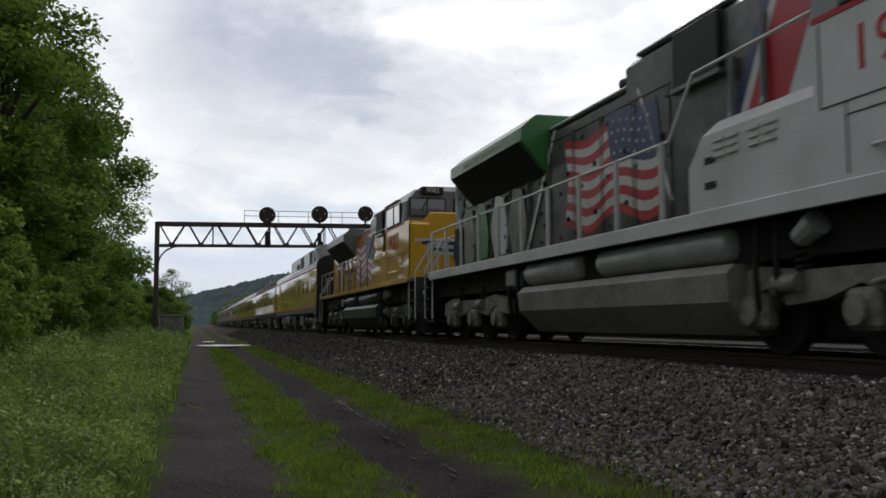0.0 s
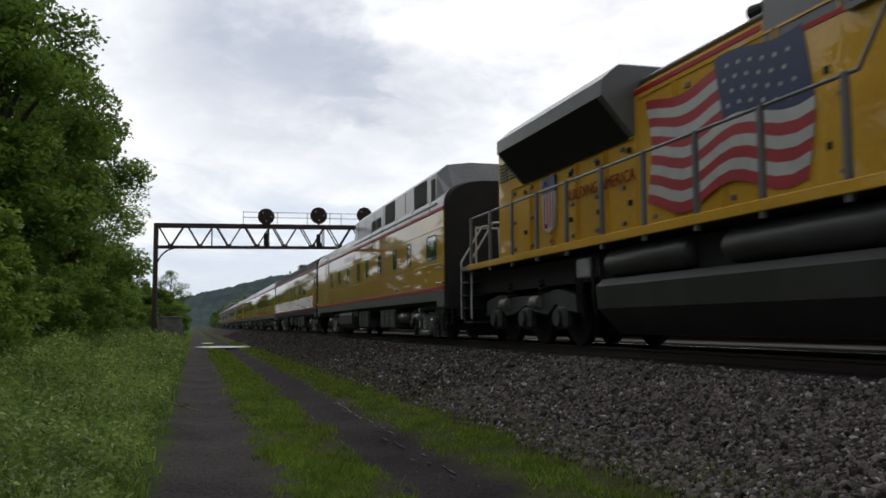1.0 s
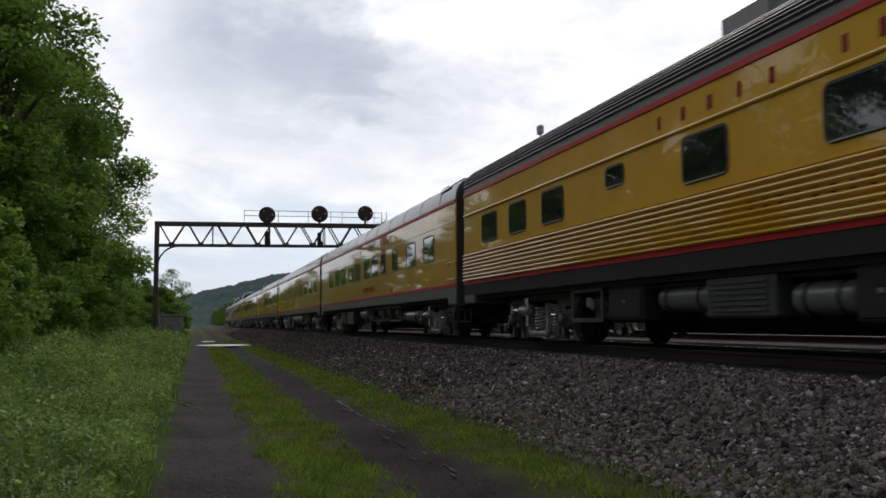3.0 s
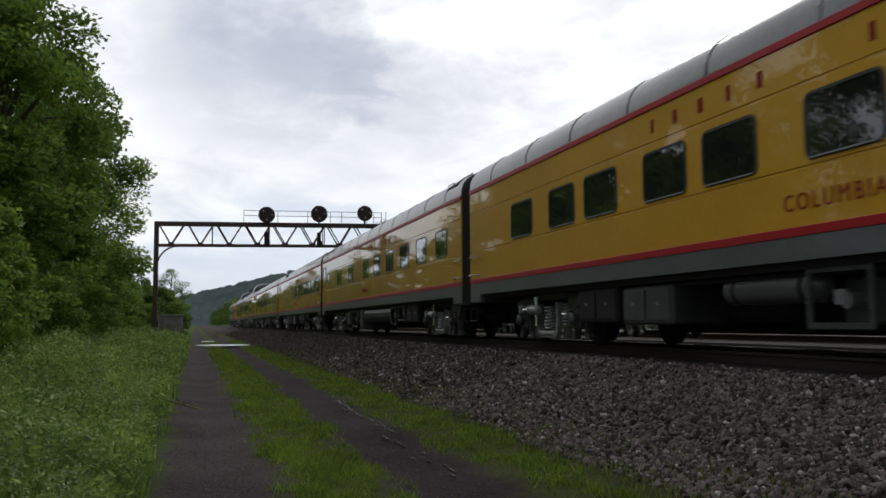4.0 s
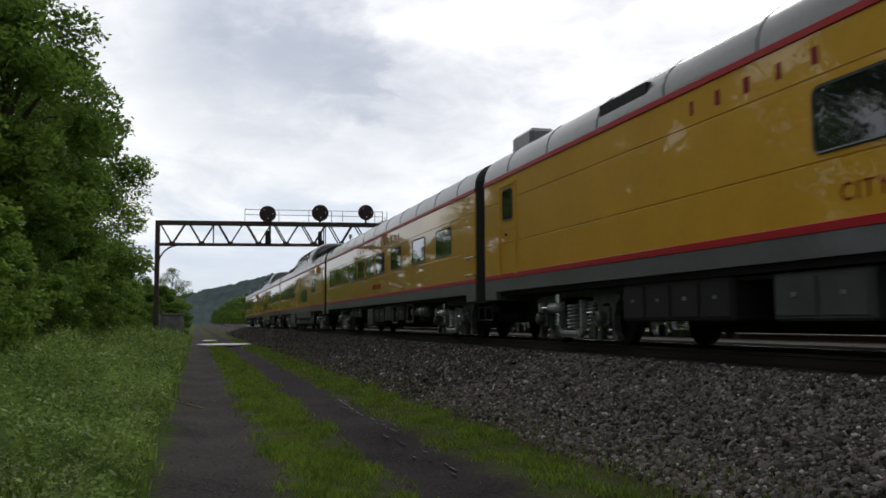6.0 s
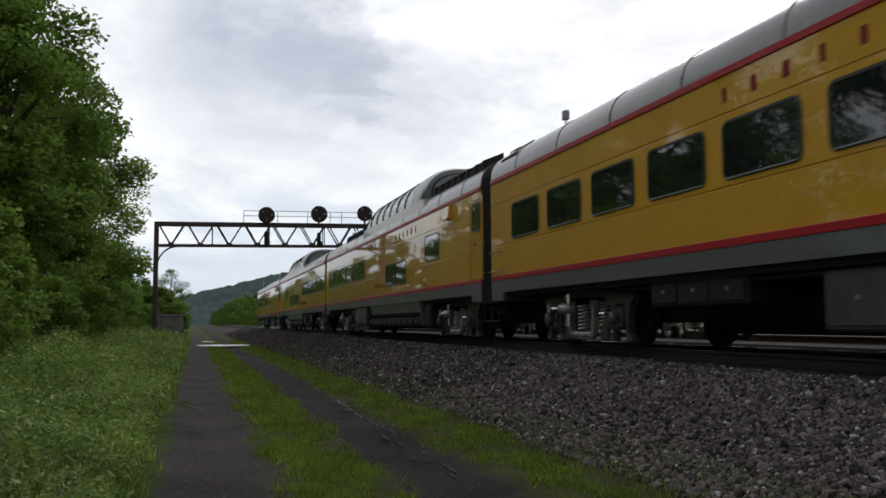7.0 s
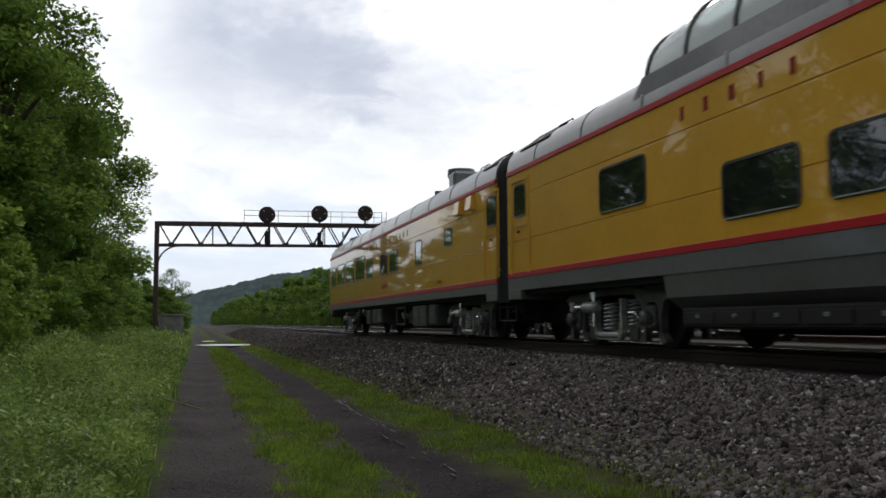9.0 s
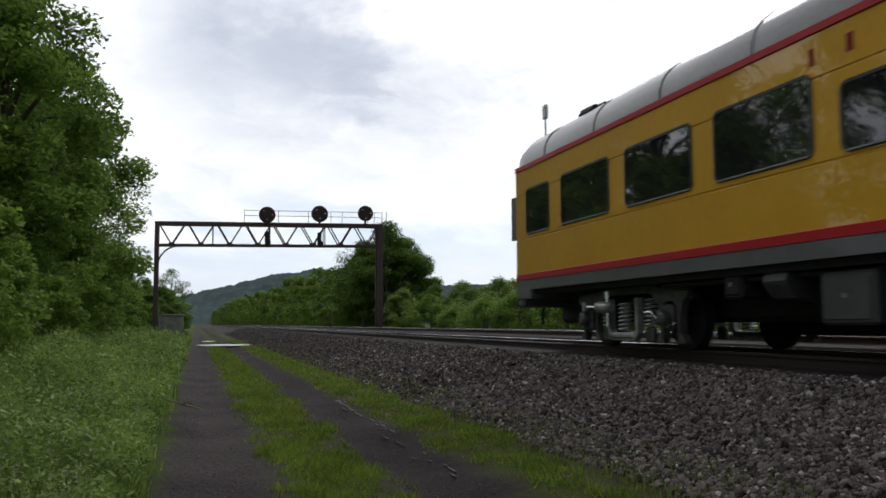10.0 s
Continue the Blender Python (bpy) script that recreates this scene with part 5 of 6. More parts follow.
def loco_truck(loco, y):
    t = part("truck", shared("lbol", lambda: Geo().box(-0.95, 0.95, -2.1, 2.1, 0.55, 0.95, c=0.05).mesh("truck", [UNDER])), None, loco, "three-axle truck", at=pose(0, y, 0))
    for wy in (-1.2, 0.65, 1.2):
        part("traction_motor", shared("lmotor", lambda: Geo().box(-0.62, 0.62, -0.48, 0.48, 0.16, 0.85, c=0.08).mesh("traction_motor", [UNDER])), None, t, at=pose(0, wy, 0))
    wm = shared("lwheel", lambda: wheel_mesh(0.53, UNDER))
    fm = TRUCKGREY if loco["paint"] == "silver" else BOXGREY
    for s in (-1, 1):
        for wy in (-1.85, 0, 1.85):
            part("wheel", wm, None, t, at=pose(s * 0.76, wy, 0.53, 0, 0, 0 if s < 0 else 180))
            part("axle_box", shared(("lbox", loco["paint"]), lambda: Geo().box(-0.12, 0.12, -0.24, 0.24, -0.22, 0.24, c=0.06).tube((-0.2, 0, 0), (0.1, 0, 0), 0.16, 0.16, 12).mesh("axle_box", [fm])), None, t, at=pose(s * 1.12, wy, 0.53, 0, 0, 0 if s < 0 else 180))
        out = [(-2.6, 0.62), (-2.55, 0.95), (-1.7, 1.08), (-0.9, 1.0), (0.9, 1.0), (1.7, 1.08), (2.55, 0.95), (2.6, 0.62), (2.2, 0.66), (1.6, 0.80), (1.2, 0.60), (0.55, 0.66), (0.0, 0.82), (-0.55, 0.66), (-1.2, 0.60), (-1.6, 0.80), (-2.2, 0.66)]
        part("side_frame", shared(("lframe", loco["paint"]), lambda: slab(out, -0.09, 0.09).mesh("side_frame", [fm])), None, t, at=pose(s * 1.12, 0, 0))
        for wy in (-0.92, 0.92):
            part("coil_spring", shared("lspring", lambda: spring_mesh(0.10, 0.34, 4, 0.026, UNDER)), None, t, at=pose(s * 1.16, wy, 0.98))
            part("brake_cylinder", shared("lcyl", lambda: Geo().tube((0, -0.22, 0), (0, 0.2, 0), 0.12, 0.12, 12).tube((0, 0.2, 0), (0, 0.5, -0.05), 0.03).mesh("brake_cylinder", [TANK], True)), None, t, at=pose(s * 1.24, wy + 0.2, 0.86))
        part("sand_pipe", Geo().pipe([(s * 1.2, -2.5, 1.5), (s * 1.2, -2.62, 1.0), (s * 1.0, -2.5, 0.3)], 0.025), UNDER, t)


def locomotive(name, label, paint):
    lo = empty(name, label, "locomotive", "locomotives of the train")
    lo["paint"] = paint
    yel = paint == "yellow"
    BODY = LOCO_YELLOW if yel else SILVER
    UPPER = LOCOGREY
    HOOD = LOCO_YELLOW if yel else LOCOGREY
    SILL = LOCO_YELLOW if yel else SILVER
    if not yel:
        HOOD = HOODGREY
    X = 1.55
    part("underframe", Geo().box(-1.2, 1.2, -10.9, 10.9, 1.15, 1.62).box(-0.5, 0.5, -11.2, 11.2, 0.75, 1.2), UNDER, lo)
    part("deck", Geo().box(-X, X, -10.75, 10.3, 1.72, 1.82), UPPER, lo)
    for s in (-1, 1):
        part("side_sill", Geo().box(s * X - 0.03, s * X + 0.03, -10.2, 9.7, 1.70 if yel else 1.62, 1.84, c=0.01), SILL, lo)
    # fuel tank and reservoirs
    ring = [(-1.05, 0.24), (1.05, 0.24), (1.46, 0.66), (1.50, 1.02), (1.38, 1.14), (-1.38, 1.14), (-1.50, 1.02), (-1.46, 0.66)]
    part("fuel_tank", Geo().loft([(-4.75, ring), (2.75, ring)]), TANKDARK if yel else TANK, lo, "long fuel tank with sloped lower sides")
    for y0, y1 in ((-4.6, -0.75), (0.05, 2.65)):
        g = Geo().loft([(y, [(-1.22 + r * math.cos(a), 1.40 + r * math.sin(a)) for a in (2 * math.pi * i / 18 for i in range(18))]) for y, r in ((y0, 0.08), (y0 + 0.05, 0.19), (y0 + 0.16, 0.235), (y1 - 0.16, 0.235), (y1 - 0.05, 0.19), (y1, 0.08))])
        part("air_reservoir", g, TANKDARK if yel else RESERVOIR, lo, "long cylindrical air reservoir", smooth=True)
    for y in (-5.2, -5.6, 3.1, 3.6):
        part("hanging_pipe", Geo().pipe([(-1.35, y, 1.6), (-1.35, y + 0.05, 1.0), (-1.25, y + 0.15, 0.55)], 0.04), UNDER, lo)
    part("filter_box", Geo().box(-1.42, -1.1, 3.2, 3.7, 1.2, 1.55, c=0.03), RESERVOIR, lo)
    part("sand_fill", Geo().tube((-1.35, -6.3, 1.5), (-1.35, -6.0, 1.35), 0.16, 0.12, 10), RESERVOIR, lo)
    # hood in sections
    hr = 0.98

    def hood(n, y0, y1, z1, mat, w=hr, z0=1.82):
        ring = [(-w, z0), (w, z0), (w, z1 - 0.12), (w - 0.14, z1), (-w + 0.14, z1), (-w, z1 - 0.12)]
        return part(n, Geo().loft([(y0, ring), (y1, ring)]), mat, lo)
    hood("engine_hood", -1.25, 2.25, 4.12, HOOD, 1.0)
    hood("radiator_hood", 2.25, 9.0, 4.05, HOOD, 0.98)
    hood("rear_hood", 7.4, 9.0, 4.40, HOOD if not yel else LOCO_YELLOW, 0.985)
    hood("inverter_hood", -6.5, -1.25, 4.52, UPPER if yel else HOODGREY, 1.0)
    if yel:
        part("hood_roof", Geo().box(-0.9, 0.9, -1.2, 2.2, 4.12, 4.2, c=0.03), UPPER, lo)
        part("red_line", Geo().box(-1.012, -1.0, -1.2, 2.2, 3.93, 4.0), RED, lo)
        part("hood_lower_panel", Geo().box(-1.03, -0.98, -6.5, -1.25, 1.84, 3.72, c=0.01), LOCO_YELLOW, lo)
        part("red_line", Geo().box(-1.04, -1.03, -6.5, -1.25, 3.66, 3.72), RED, lo)
    else:
        part("hood_roof", Geo().box(-0.98, 0.98, -1.2, 2.2, 4.12, 4.17, c=0.02), WHITE, lo)
        part("white_slash", slab([(1.75, 4.05), (1.9, 4.05), (3.55, 1.9), (3.4, 1.9)], -1.012, -1.0), WHITE, lo)
        part("white_slash", slab([(-1.7, 4.0), (-1.62, 4.0), (-2.6, 2.2), (-2.7, 2.2)], -1.012, -1.0), WHITE, lo)
        part("silver_panel", slab([(-5.6, 4.45), (-6.5, 4.45), (-6.5, 2.1), (-4.3, 2.1)], -1.012, -1.0), SILVER, lo)
        part("red_slash", slab([(-5.45, 4.45), (-6.25, 4.45), (-4.9, 2.1), (-4.1, 2.1)], -1.02, -1.0), FLAGRED, lo)
        part("white_edge", slab([(-5.3, 4.45), (-5.45, 4.45), (-4.1, 2.1), (-3.92, 2.1)], -1.016, -1.0), WHITE, lo)
        part("blue_slash", slab([(-5.1, 4.45), (-5.3, 4.45), (-3.92, 2.1), (-3.7, 2.1)], -1.012, -1.0), BLUE, lo)
    # dark intake screens high on the inverter hood
    part("intake_screen", Geo().box(-1.1, -0.98, -4.1, -2.9, 3.68, 4.45, c=0.02), GRILLE, lo)
    part("intake_frame", Geo().box(-1.13, -0.98, -4.15, -2.85, 3.62, 3.68), UPPER, lo)
    part("fan_housing", Geo().box(-0.95, 0.95, -4.2, -1.5, 4.52, 4.6, c=0.03), UPPER, lo)
    for x in (-0.75, -0.55):
        part("horn", Geo().tube((x, -1.15, 4.30), (x, -0.7, 4.30), 0.05, 0.11, 12).tube((x, -1.1, 4.1), (x, -1.1, 4.30), 0.03), BLACK, lo)
    # hood doors
    for i in range(10):
        y = -2.65 + i * 1.2
        if y + 1.1 > 8.9:
            break
        top = 3.85 if y + 1.1 < 2.2 else 3.3
        g = Geo()
        for a, b, c, d in ((y, y + 0.03, 1.95, top), (y + 1.1, y + 1.13, 1.95, top), (y, y + 1.13, top, top + 0.03), (y, y + 1.13, 1.92, 1.95)):
            g.box(-1.018, -0.98, a, b, c, d)
        dd = part("hood_door", g, HOOD, lo)
        for z in (2.3, 3.1):
            part("door_latch", Geo().box(-1.04, -1.0, y + 0.2, y + 0.28, z, z + 0.08), BLACK, dd)
    for i in range(11):
        y = -2.6 + i * 1.05
        top = 3.7 if y < 2.0 else 3.2
        for z in (2.05, (2.0 + top) / 2, top):
            part("hinge", shared(("hinge", yel), lambda: Geo().box(-0.03, 0.02, -0.05, 0.05, -0.035, 0.035, c=0.008).mesh("hinge", [BOXGREY if not yel else LOCOGREY])), None, lo, at=pose(-1.0, y, z))
    # flared radiators
    prof = [(-0.985, 3.30), (-1.58, 3.92), (-1.58, 4.16), (-1.28, 4.40), (1.28, 4.40), (1.58, 4.16), (1.58, 3.92), (0.985, 3.30)]
    part("radiator_flare", Geo().loft([(2.2, prof), (7.4, prof)]), UPPER if yel else GREEN, lo, "flared radiator housing")
    scr = [(-0.99, 3.32), (-1.57, 3.925), (-1.60, 3.91), (-1.02, 3.30)]
    part("radiator_screen", Geo().loft([(2.4, scr), (7.25, scr)]), GRILLE, lo, "black radiator intake screen")
    part("radiator_top", Geo().box(-1.2, 1.2, 2.3, 7.3, 4.40, 4.45, c=0.02), UPPER if yel else GREEN, lo)
    if not yel:
        me = words("SUPPORT OUR TROOPS", 0.2, WHITE, 1.5)
        part("lettering", me, None, lo, at=pose(-1.585, 4.85, 4.04))
        for k, (y, mat) in enumerate(((3.5, CAMO), (4.75, WHITE), (6.1, GREEN), (7.2, CAMO))):
            part("camo_panel", slab([(y, 2.0), (y + 0.8, 1.95), (y + 1.1, 2.6), (y + 0.7, 3.3), (y + 0.15, 3.2), (y - 0.1, 2.5)], -1.03, -0.99), mat if mat is not WHITE else SILVER, lo)
    if not yel:
        # black plate on the hood paints the shade inside a recess
        part("rear_recess", Geo().box(-1.03, -0.97, 8.0, 8.95, 1.86, 2.9, c=0.02), BLACK, lo)
        part("rear_shield", slab([(8.15, 3.3), (8.4, 3.12), (8.65, 3.3), (8.65, 3.55), (8.15, 3.55)], -1.02, -0.98), BOXGREY, lo)
    for y in (7.75, 8.35):
        for k in range(6):
            part("louvre", Geo().box(-1.02, -0.98, y, y + 0.48, 3.55 + k * 0.07, 3.585 + k * 0.07), BOXGREY, lo)
    # electrical cabinet below the inverter hood
    ring = [(-1.5, 1.84), (-1.0, 1.84), (-1.0, 2.95), (-1.25, 2.95), (-1.5, 2.75)]
    part("electrical_cabinet", Geo().loft([(-6.5, ring), (-4.3, ring), (-3.95, [(x, z if z < 2 else z - 0.35) for x, z in ring])]), BODY, lo, "side cabinet with louvres")
    for y in (-5.85, -5.55, -5.1, -4.8):
        for k in range(3):
            part("louvre", Geo().box(-1.53, -1.49, y, y + 0.24, 2.45 + k * 0.09, 2.49 + k * 0.09), WHITE if not yel else LOCO_YELLOW, lo)
    # three dark upright pipes, bent outward at the foot
    for y, z0, z1 in ((-4.35, 2.95, 3.75), (-5.05, 2.98, 4.1), (-6.2, 2.95, 3.95)):
        part("drain_pipe", Geo().pipe([(-1.06, y, z1), (-1.08, y, z0 + 0.1), (-1.14, y - 0.06, z0)], 0.045, 8), BLACK if yel else LOCOGREY, lo)
    # seams, edges and grab iron on the cab side
    for a, b, c, d in ((-10.0, -6.6, 2.58, 2.595), (-6.62, -6.6, 2.6, 3.42), (-7.0, -6.98, 1.9, 2.58), (-9.3, -9.285, 1.9, 2.58), (-9.3, -6.98, 2.45, 2.465)):
        part("panel_seam", Geo().box(-1.508, -1.49, a, b, c, d), SEAL, lo)
    part("grab_iron", Geo().pipe([(-1.5, -7.4, 2.1), (-1.56, -7.4, 2.1), (-1.56, -8.7, 2.1), (-1.5, -8.7, 2.1)], 0.022, 8), HANDRAIL if not yel else LOCO_YELLOW, lo)
    for z in (2.1, 2.4):
        part("foot_hole", Geo().box(-1.512, -1.49, -4.6, -4.35, z, z + 0.08), BLACK, lo)
    # cab
    yb, yf = -6.5, -10.15
    low = [(-1.5, 1.82), (1.5, 1.82), (1.5, 3.5), (-1.5, 3.5)]
    part("cab_side", Geo().loft([(yf + 0.0, low), (yb, low)]), BODY, lo)
    up = lambda f: [(-1.5, 3.5), (1.5, 3.5), (1.46, 4.12), (1.12, 4.5), (0.4, 4.62), (-0.4, 4.62), (-1.12, 4.5), (-1.46, 4.12)]
    part("cab_roof", Geo().loft([(-9.55, [(x * 0.98, min(z, 4.45)) for x, z in up(0)]), (-9.3, up(0)), (yb, up(0))]), UPPER, lo, "dark grey cab top")
    part("cab_band", Geo().box(-1.512, 1.512, -9.5, yb, 3.45, 3.51), RED, lo)
    for y0, y1 in ((-8.95, -8.2), (-8.0, -7.0)):
        wf = part("cab_window", Geo().box(-1.53, -1.46, y0 - 0.05, y1 + 0.05, 3.5, 4.15, c=0.02), SEAL, lo)
        part("pane", Geo().box(-1.537, -1.53, y0, y1, 3.56, 4.1), GLASS, wf)
    part("window_awning", slab([(-8.95, 4.2), (-7.0, 4.2), (-7.0, 4.23), (-8.95, 4.23)], -1.62, -1.46), UPPER, lo)
    for e in (-1, 1):
        w = part("windscreen", Geo().box(min(e * 0.12, e * 1.36), max(e * 0.12, e * 1.36), -9.60, -9.50, 3.66, 4.24, c=0.02), SEAL, lo)
        for x0, x1 in ((0.18, 0.74), (0.79, 1.30)):
            part("pane", Geo().box(min(e * x0, e * x1), max(e * x0, e * x1), -9.612, -9.60, 3.71, 4.19), CABGLASS, w)
        part("wiper", Geo().tube((e * 0.7, -9.63, 4.26), (e * 0.95, -9.63, 3.85), 0.014), BLACK, w)
    nose = lambda w, z: [(-w, 1.82), (w, 1.82), (w, z - 0.06), (w - 0.06, z), (-w + 0.06, z), (-w, z - 0.06)]
    part("nose", Geo().loft([(-10.95, nose(1.03, 3.34)), (-10.9, nose(1.08, 3.36)), (-10.22, nose(1.48, 3.44)), (-9.5, nose(1.49, 3.50))]), BODY, lo, "blunt safety cab nose")
    part("nose_top", Geo().loft([(-10.94, nose(1.0, 3.62)), (-10.90, nose(1.04, 3.66)), (-10.72, nose(1.04, 3.66)), (-9.55, nose(0.98, 3.56))]), BODY, lo)
    part("nose_seam", Geo().box(-1.512, -1.48, -10.215, -10.2, 1.9, 3.4), SEAL, lo)
    for x in (-0.6, 0.6):
        part("number_board", Geo().box(x - 0.36, x + 0.36, -9.72, -9.2, 4.32, 4.55, c=0.02), BLACK, lo)
    if yel:
        me = words("9082", 0.22, WHITE)
        for x in (-0.6, 0.6):
            part("lettering", me, None, lo, at=pose(x, -9.73, 4.435, 0, 0, 90))
        me = words("9082", 0.78, NUMERAL, 1.05)
        part("lettering", me, None, lo, "red cab numerals", at=pose(-1.505, -7.95, 3.0))
        def face_y(x):
            return float(np.interp(x, [0, 1.03, 1.08, 1.48], [-10.95, -10.95, -10.9, -10.22])) - 0.02
        for side in (-1, 1):
            for k in range(5):
                reach, z = 1.36 - 0.15 * k, 2.82 - 0.095 * k
                xs = [q for q in (0.26, 1.03, 1.08) if q < reach - 0.02] + [reach]
                v = [(side * q, face_y(q) + d, z + 0.03 * (q - 0.26) + h) for q in xs for d in (0.0, 0.03) for h in (0.0, 0.085)]
                f = []
                for i in range(len(xs) - 1):
                    o = 4 * i
                    f += [(o, o + 4, o + 5, o + 1), (o + 2, o + 3, o + 7, o + 6), (o, o + 2, o + 6, o + 4), (o + 1, o + 5, o + 7, o + 3)]
                f.append((len(v) - 4, len(v) - 3, len(v) - 1, len(v) - 2))
                part("wing_feather", Geo().add(v, f), WHITE if k % 2 == 0 else BLUE, lo)
        part("shield", Geo().box(-0.28, 0.28, -10.985, -10.95, 2.30, 2.90, c=0.01), BLUE, lo, "blue, white and red shield emblem")
        for k in range(5):
            part("shield_stripe", Geo().box(-0.24 + k * 0.1, -0.19 + k * 0.1, -10.995, -10.985, 2.33, 2.67), FLAGRED if k % 2 == 0 else WHITE, lo)
        me = words("BUILDING AMERICA", 0.3, LETTER, 1.05)
        part("lettering", me, None, lo, at=pose(-1.02, 3.6, 2.75))
        sh = part("side_shield", slab([(5.55, 2.3), (5.85, 2.2), (6.15, 2.3), (6.2, 2.95), (5.5, 2.95)], -1.035, -1.0), WHITE, lo, "striped shield emblem")
        part("shield_top", slab([(5.5, 2.95), (6.2, 2.95), (6.2, 3.25), (5.5, 3.25)], -1.035, -1.0), BLUE, sh)
        for k in range(4):
            part("shield_stripe", Geo().box(-1.04, -1.035, 5.58 + k * 0.15, 5.64 + k * 0.15, 2.3, 2.94), FLAGRED, sh)
        flag(lo, -1.045, -0.26, 2.9, 3.9, 1.55, 0.0)
    else:
        me = words("19", 0.68, NUMERAL, 1.05)
        part("lettering", me, None, lo, "red cab numerals", at=pose(-1.505, -7.42, 3.02))
        flag(lo, -1.012, -0.55, 2.9, 3.7, 1.55, 0.0)
    hl = part("headlight", Geo().box(-0.2, 0.2, -10.99, -10.8, 3.06, 3.60, c=0.03), BLACK, lo)
    for z in (3.20, 3.46):
        part("headlight_lens", Geo().tube((0, -11.01, z), (0, -10.97, z), 0.11, 0.11, 16), LAMP, hl)
    # pilot, steps, coupler
    for e in (-1, 1):
        y = -11.0 if e < 0 else 10.45
        g = Geo().box(-1.5, 1.5, min(y, y + e * -0.1), max(y, y - e * 0.1), 0.6, 1.82)
        part("end_plate", g, TANKDARK, lo)
        pl = [(-1.35, 0.14), (1.35, 0.14), (1.45, 0.75), (-1.45, 0.75)]
        part("plow", Geo().loft([(y + e * 0.28, [(x * 0.9, z) for x, z in pl]), (y - e * 0.05, pl)]), UNDER, lo)
        part("coupler", Geo().box(-0.16, 0.16, min(y, y + e * 0.5), max(y, y + e * 0.5), 0.72, 1.0, c=0.05), UNDER, lo)
        for s in (-1, 1):
            st = part("step_well", Geo().box(s * 1.1 - 0.35, s * 1.1 + 0.35, min(y - e * 0.1, y - e * 0.75), max(y - e * 0.1, y - e * 0.75), 0.45, 0.5).box(s * 1.45 - 0.02, s * 1.45 + 0.02, min(y - e * 0.1, y - e * 0.16), max(y - e * 0.1, y - e * 0.16), 0.45, 1.7), TANKDARK, lo)
            for z in (0.8, 1.1, 1.42):
                part("step", Geo().box(s * 1.25 - 0.3, s * 1.25 + 0.3, min(y - e * 0.1, y - e * 0.65), max(y - e * 0.1, y - e * 0.65), z, z + 0.03), TANKDARK, st)
            for yy in (y - e * 0.02, y - e * 0.85):
                part("step_handrail", Geo().pipe([(s * 1.5, yy, 0.55), (s * 1.5, yy, 1.95), (s * 0.95, yy, 2.78), (s * 0.7, yy, 2.80)], 0.024, 8), HANDRAIL, lo)
            part("end_handrail", Geo().pipe([(s * 1.1, y + e * 0.02, 1.82), (s * 1.1, y + e * 0.02, 2.75), (s * 0.5, y + e * 0.02, 2.75), (s * 0.45, y + e * 0.02, 1.82)], 0.026, 8), HANDRAIL, lo)
        part("hose", Geo().pipe([(-0.5, y + e * 0.02, 1.0), (-0.5, y + e * 0.3, 0.7), (-0.45, y + e * 0.35, 0.4)], 0.03), BLACK, lo)
        part("ditch_light", Geo().tube((-1.2, y + e * 0.06, 1.35), (-1.2, y, 1.35), 0.075, 0.075, 14), LAMP, lo)
    # walkway handrails
    for s in (-1, 1):
        pts = [(s * 1.5, 9.6, 2.85), (s * 1.5, -3.45, 2.85), (s * 1.4, -3.95, 3.62), (s * 1.38, -6.45, 3.66)]
        part("handrail", Geo().pipe(pts, 0.024, 8), HANDRAIL if not yel else UPPER, lo)
        for i in range(10):
            y = 9.5 - i * 1.42
            part("stanchion", Geo().box(s * 1.53 - 0.025, s * 1.53 + 0.025, y - 0.045, y + 0.045, 1.62, 2.86), HANDRAIL if not yel else UPPER, lo)
    for ob in lo.children:      # true height of the body above the deck
        ob.location.z = 1.82 + (ob.location.z - 1.82) * 1.09 if ob.location.z > 1.82 else ob.location.z
        if ob.name.startswith("lettering") or ob.name.startswith("flag_star"):
            continue
        for c in (ob, *ob.children):
            for v in c.data.vertices:
                if v.co.z > 1.84:
                    v.co.z = 1.82 + (v.co.z - 1.82) * 1.09
    for y in (-6.75, 6.75):
        loco_truck(lo, y)
    del lo["paint"]
    return lo


LOCOS.append(locomotive("locomotive", "yellow and grey diesel locomotive with painted flag on its hood", "yellow"))
LOCOS.append(locomotive("locomotive", "silver-grey diesel locomotive with green radiators and painted flag", "silver"))


# ---- plants, stones, distance ----
RNG = np.random.default_rng(7)


def leaf_quads(centres, size, rng, tilt=1.0, aspect=0.55):
    """Four-cornered pointed leaves at the centres, turned at random."""
    n = len(centres)
    nm = rng.normal(size=(n, 3))
    nm[:, 2] = np.abs(nm[:, 2]) + tilt
    nm /= np.linalg.norm(nm, axis=1, keepdims=True)
    d = np.cross(nm, rng.normal(size=(n, 3)))
    d /= np.linalg.norm(d, axis=1, keepdims=True)
    u = np.cross(nm, d)
    s = (size * rng.uniform(0.6, 1.35, n))[:, None]
    v = np.stack([centres - d * s, centres + u * s * aspect, centres + d * s, centres - u * s * aspect], 1).reshape(-1, 3)
    return v, np.arange(4 * n).reshape(n, 4)


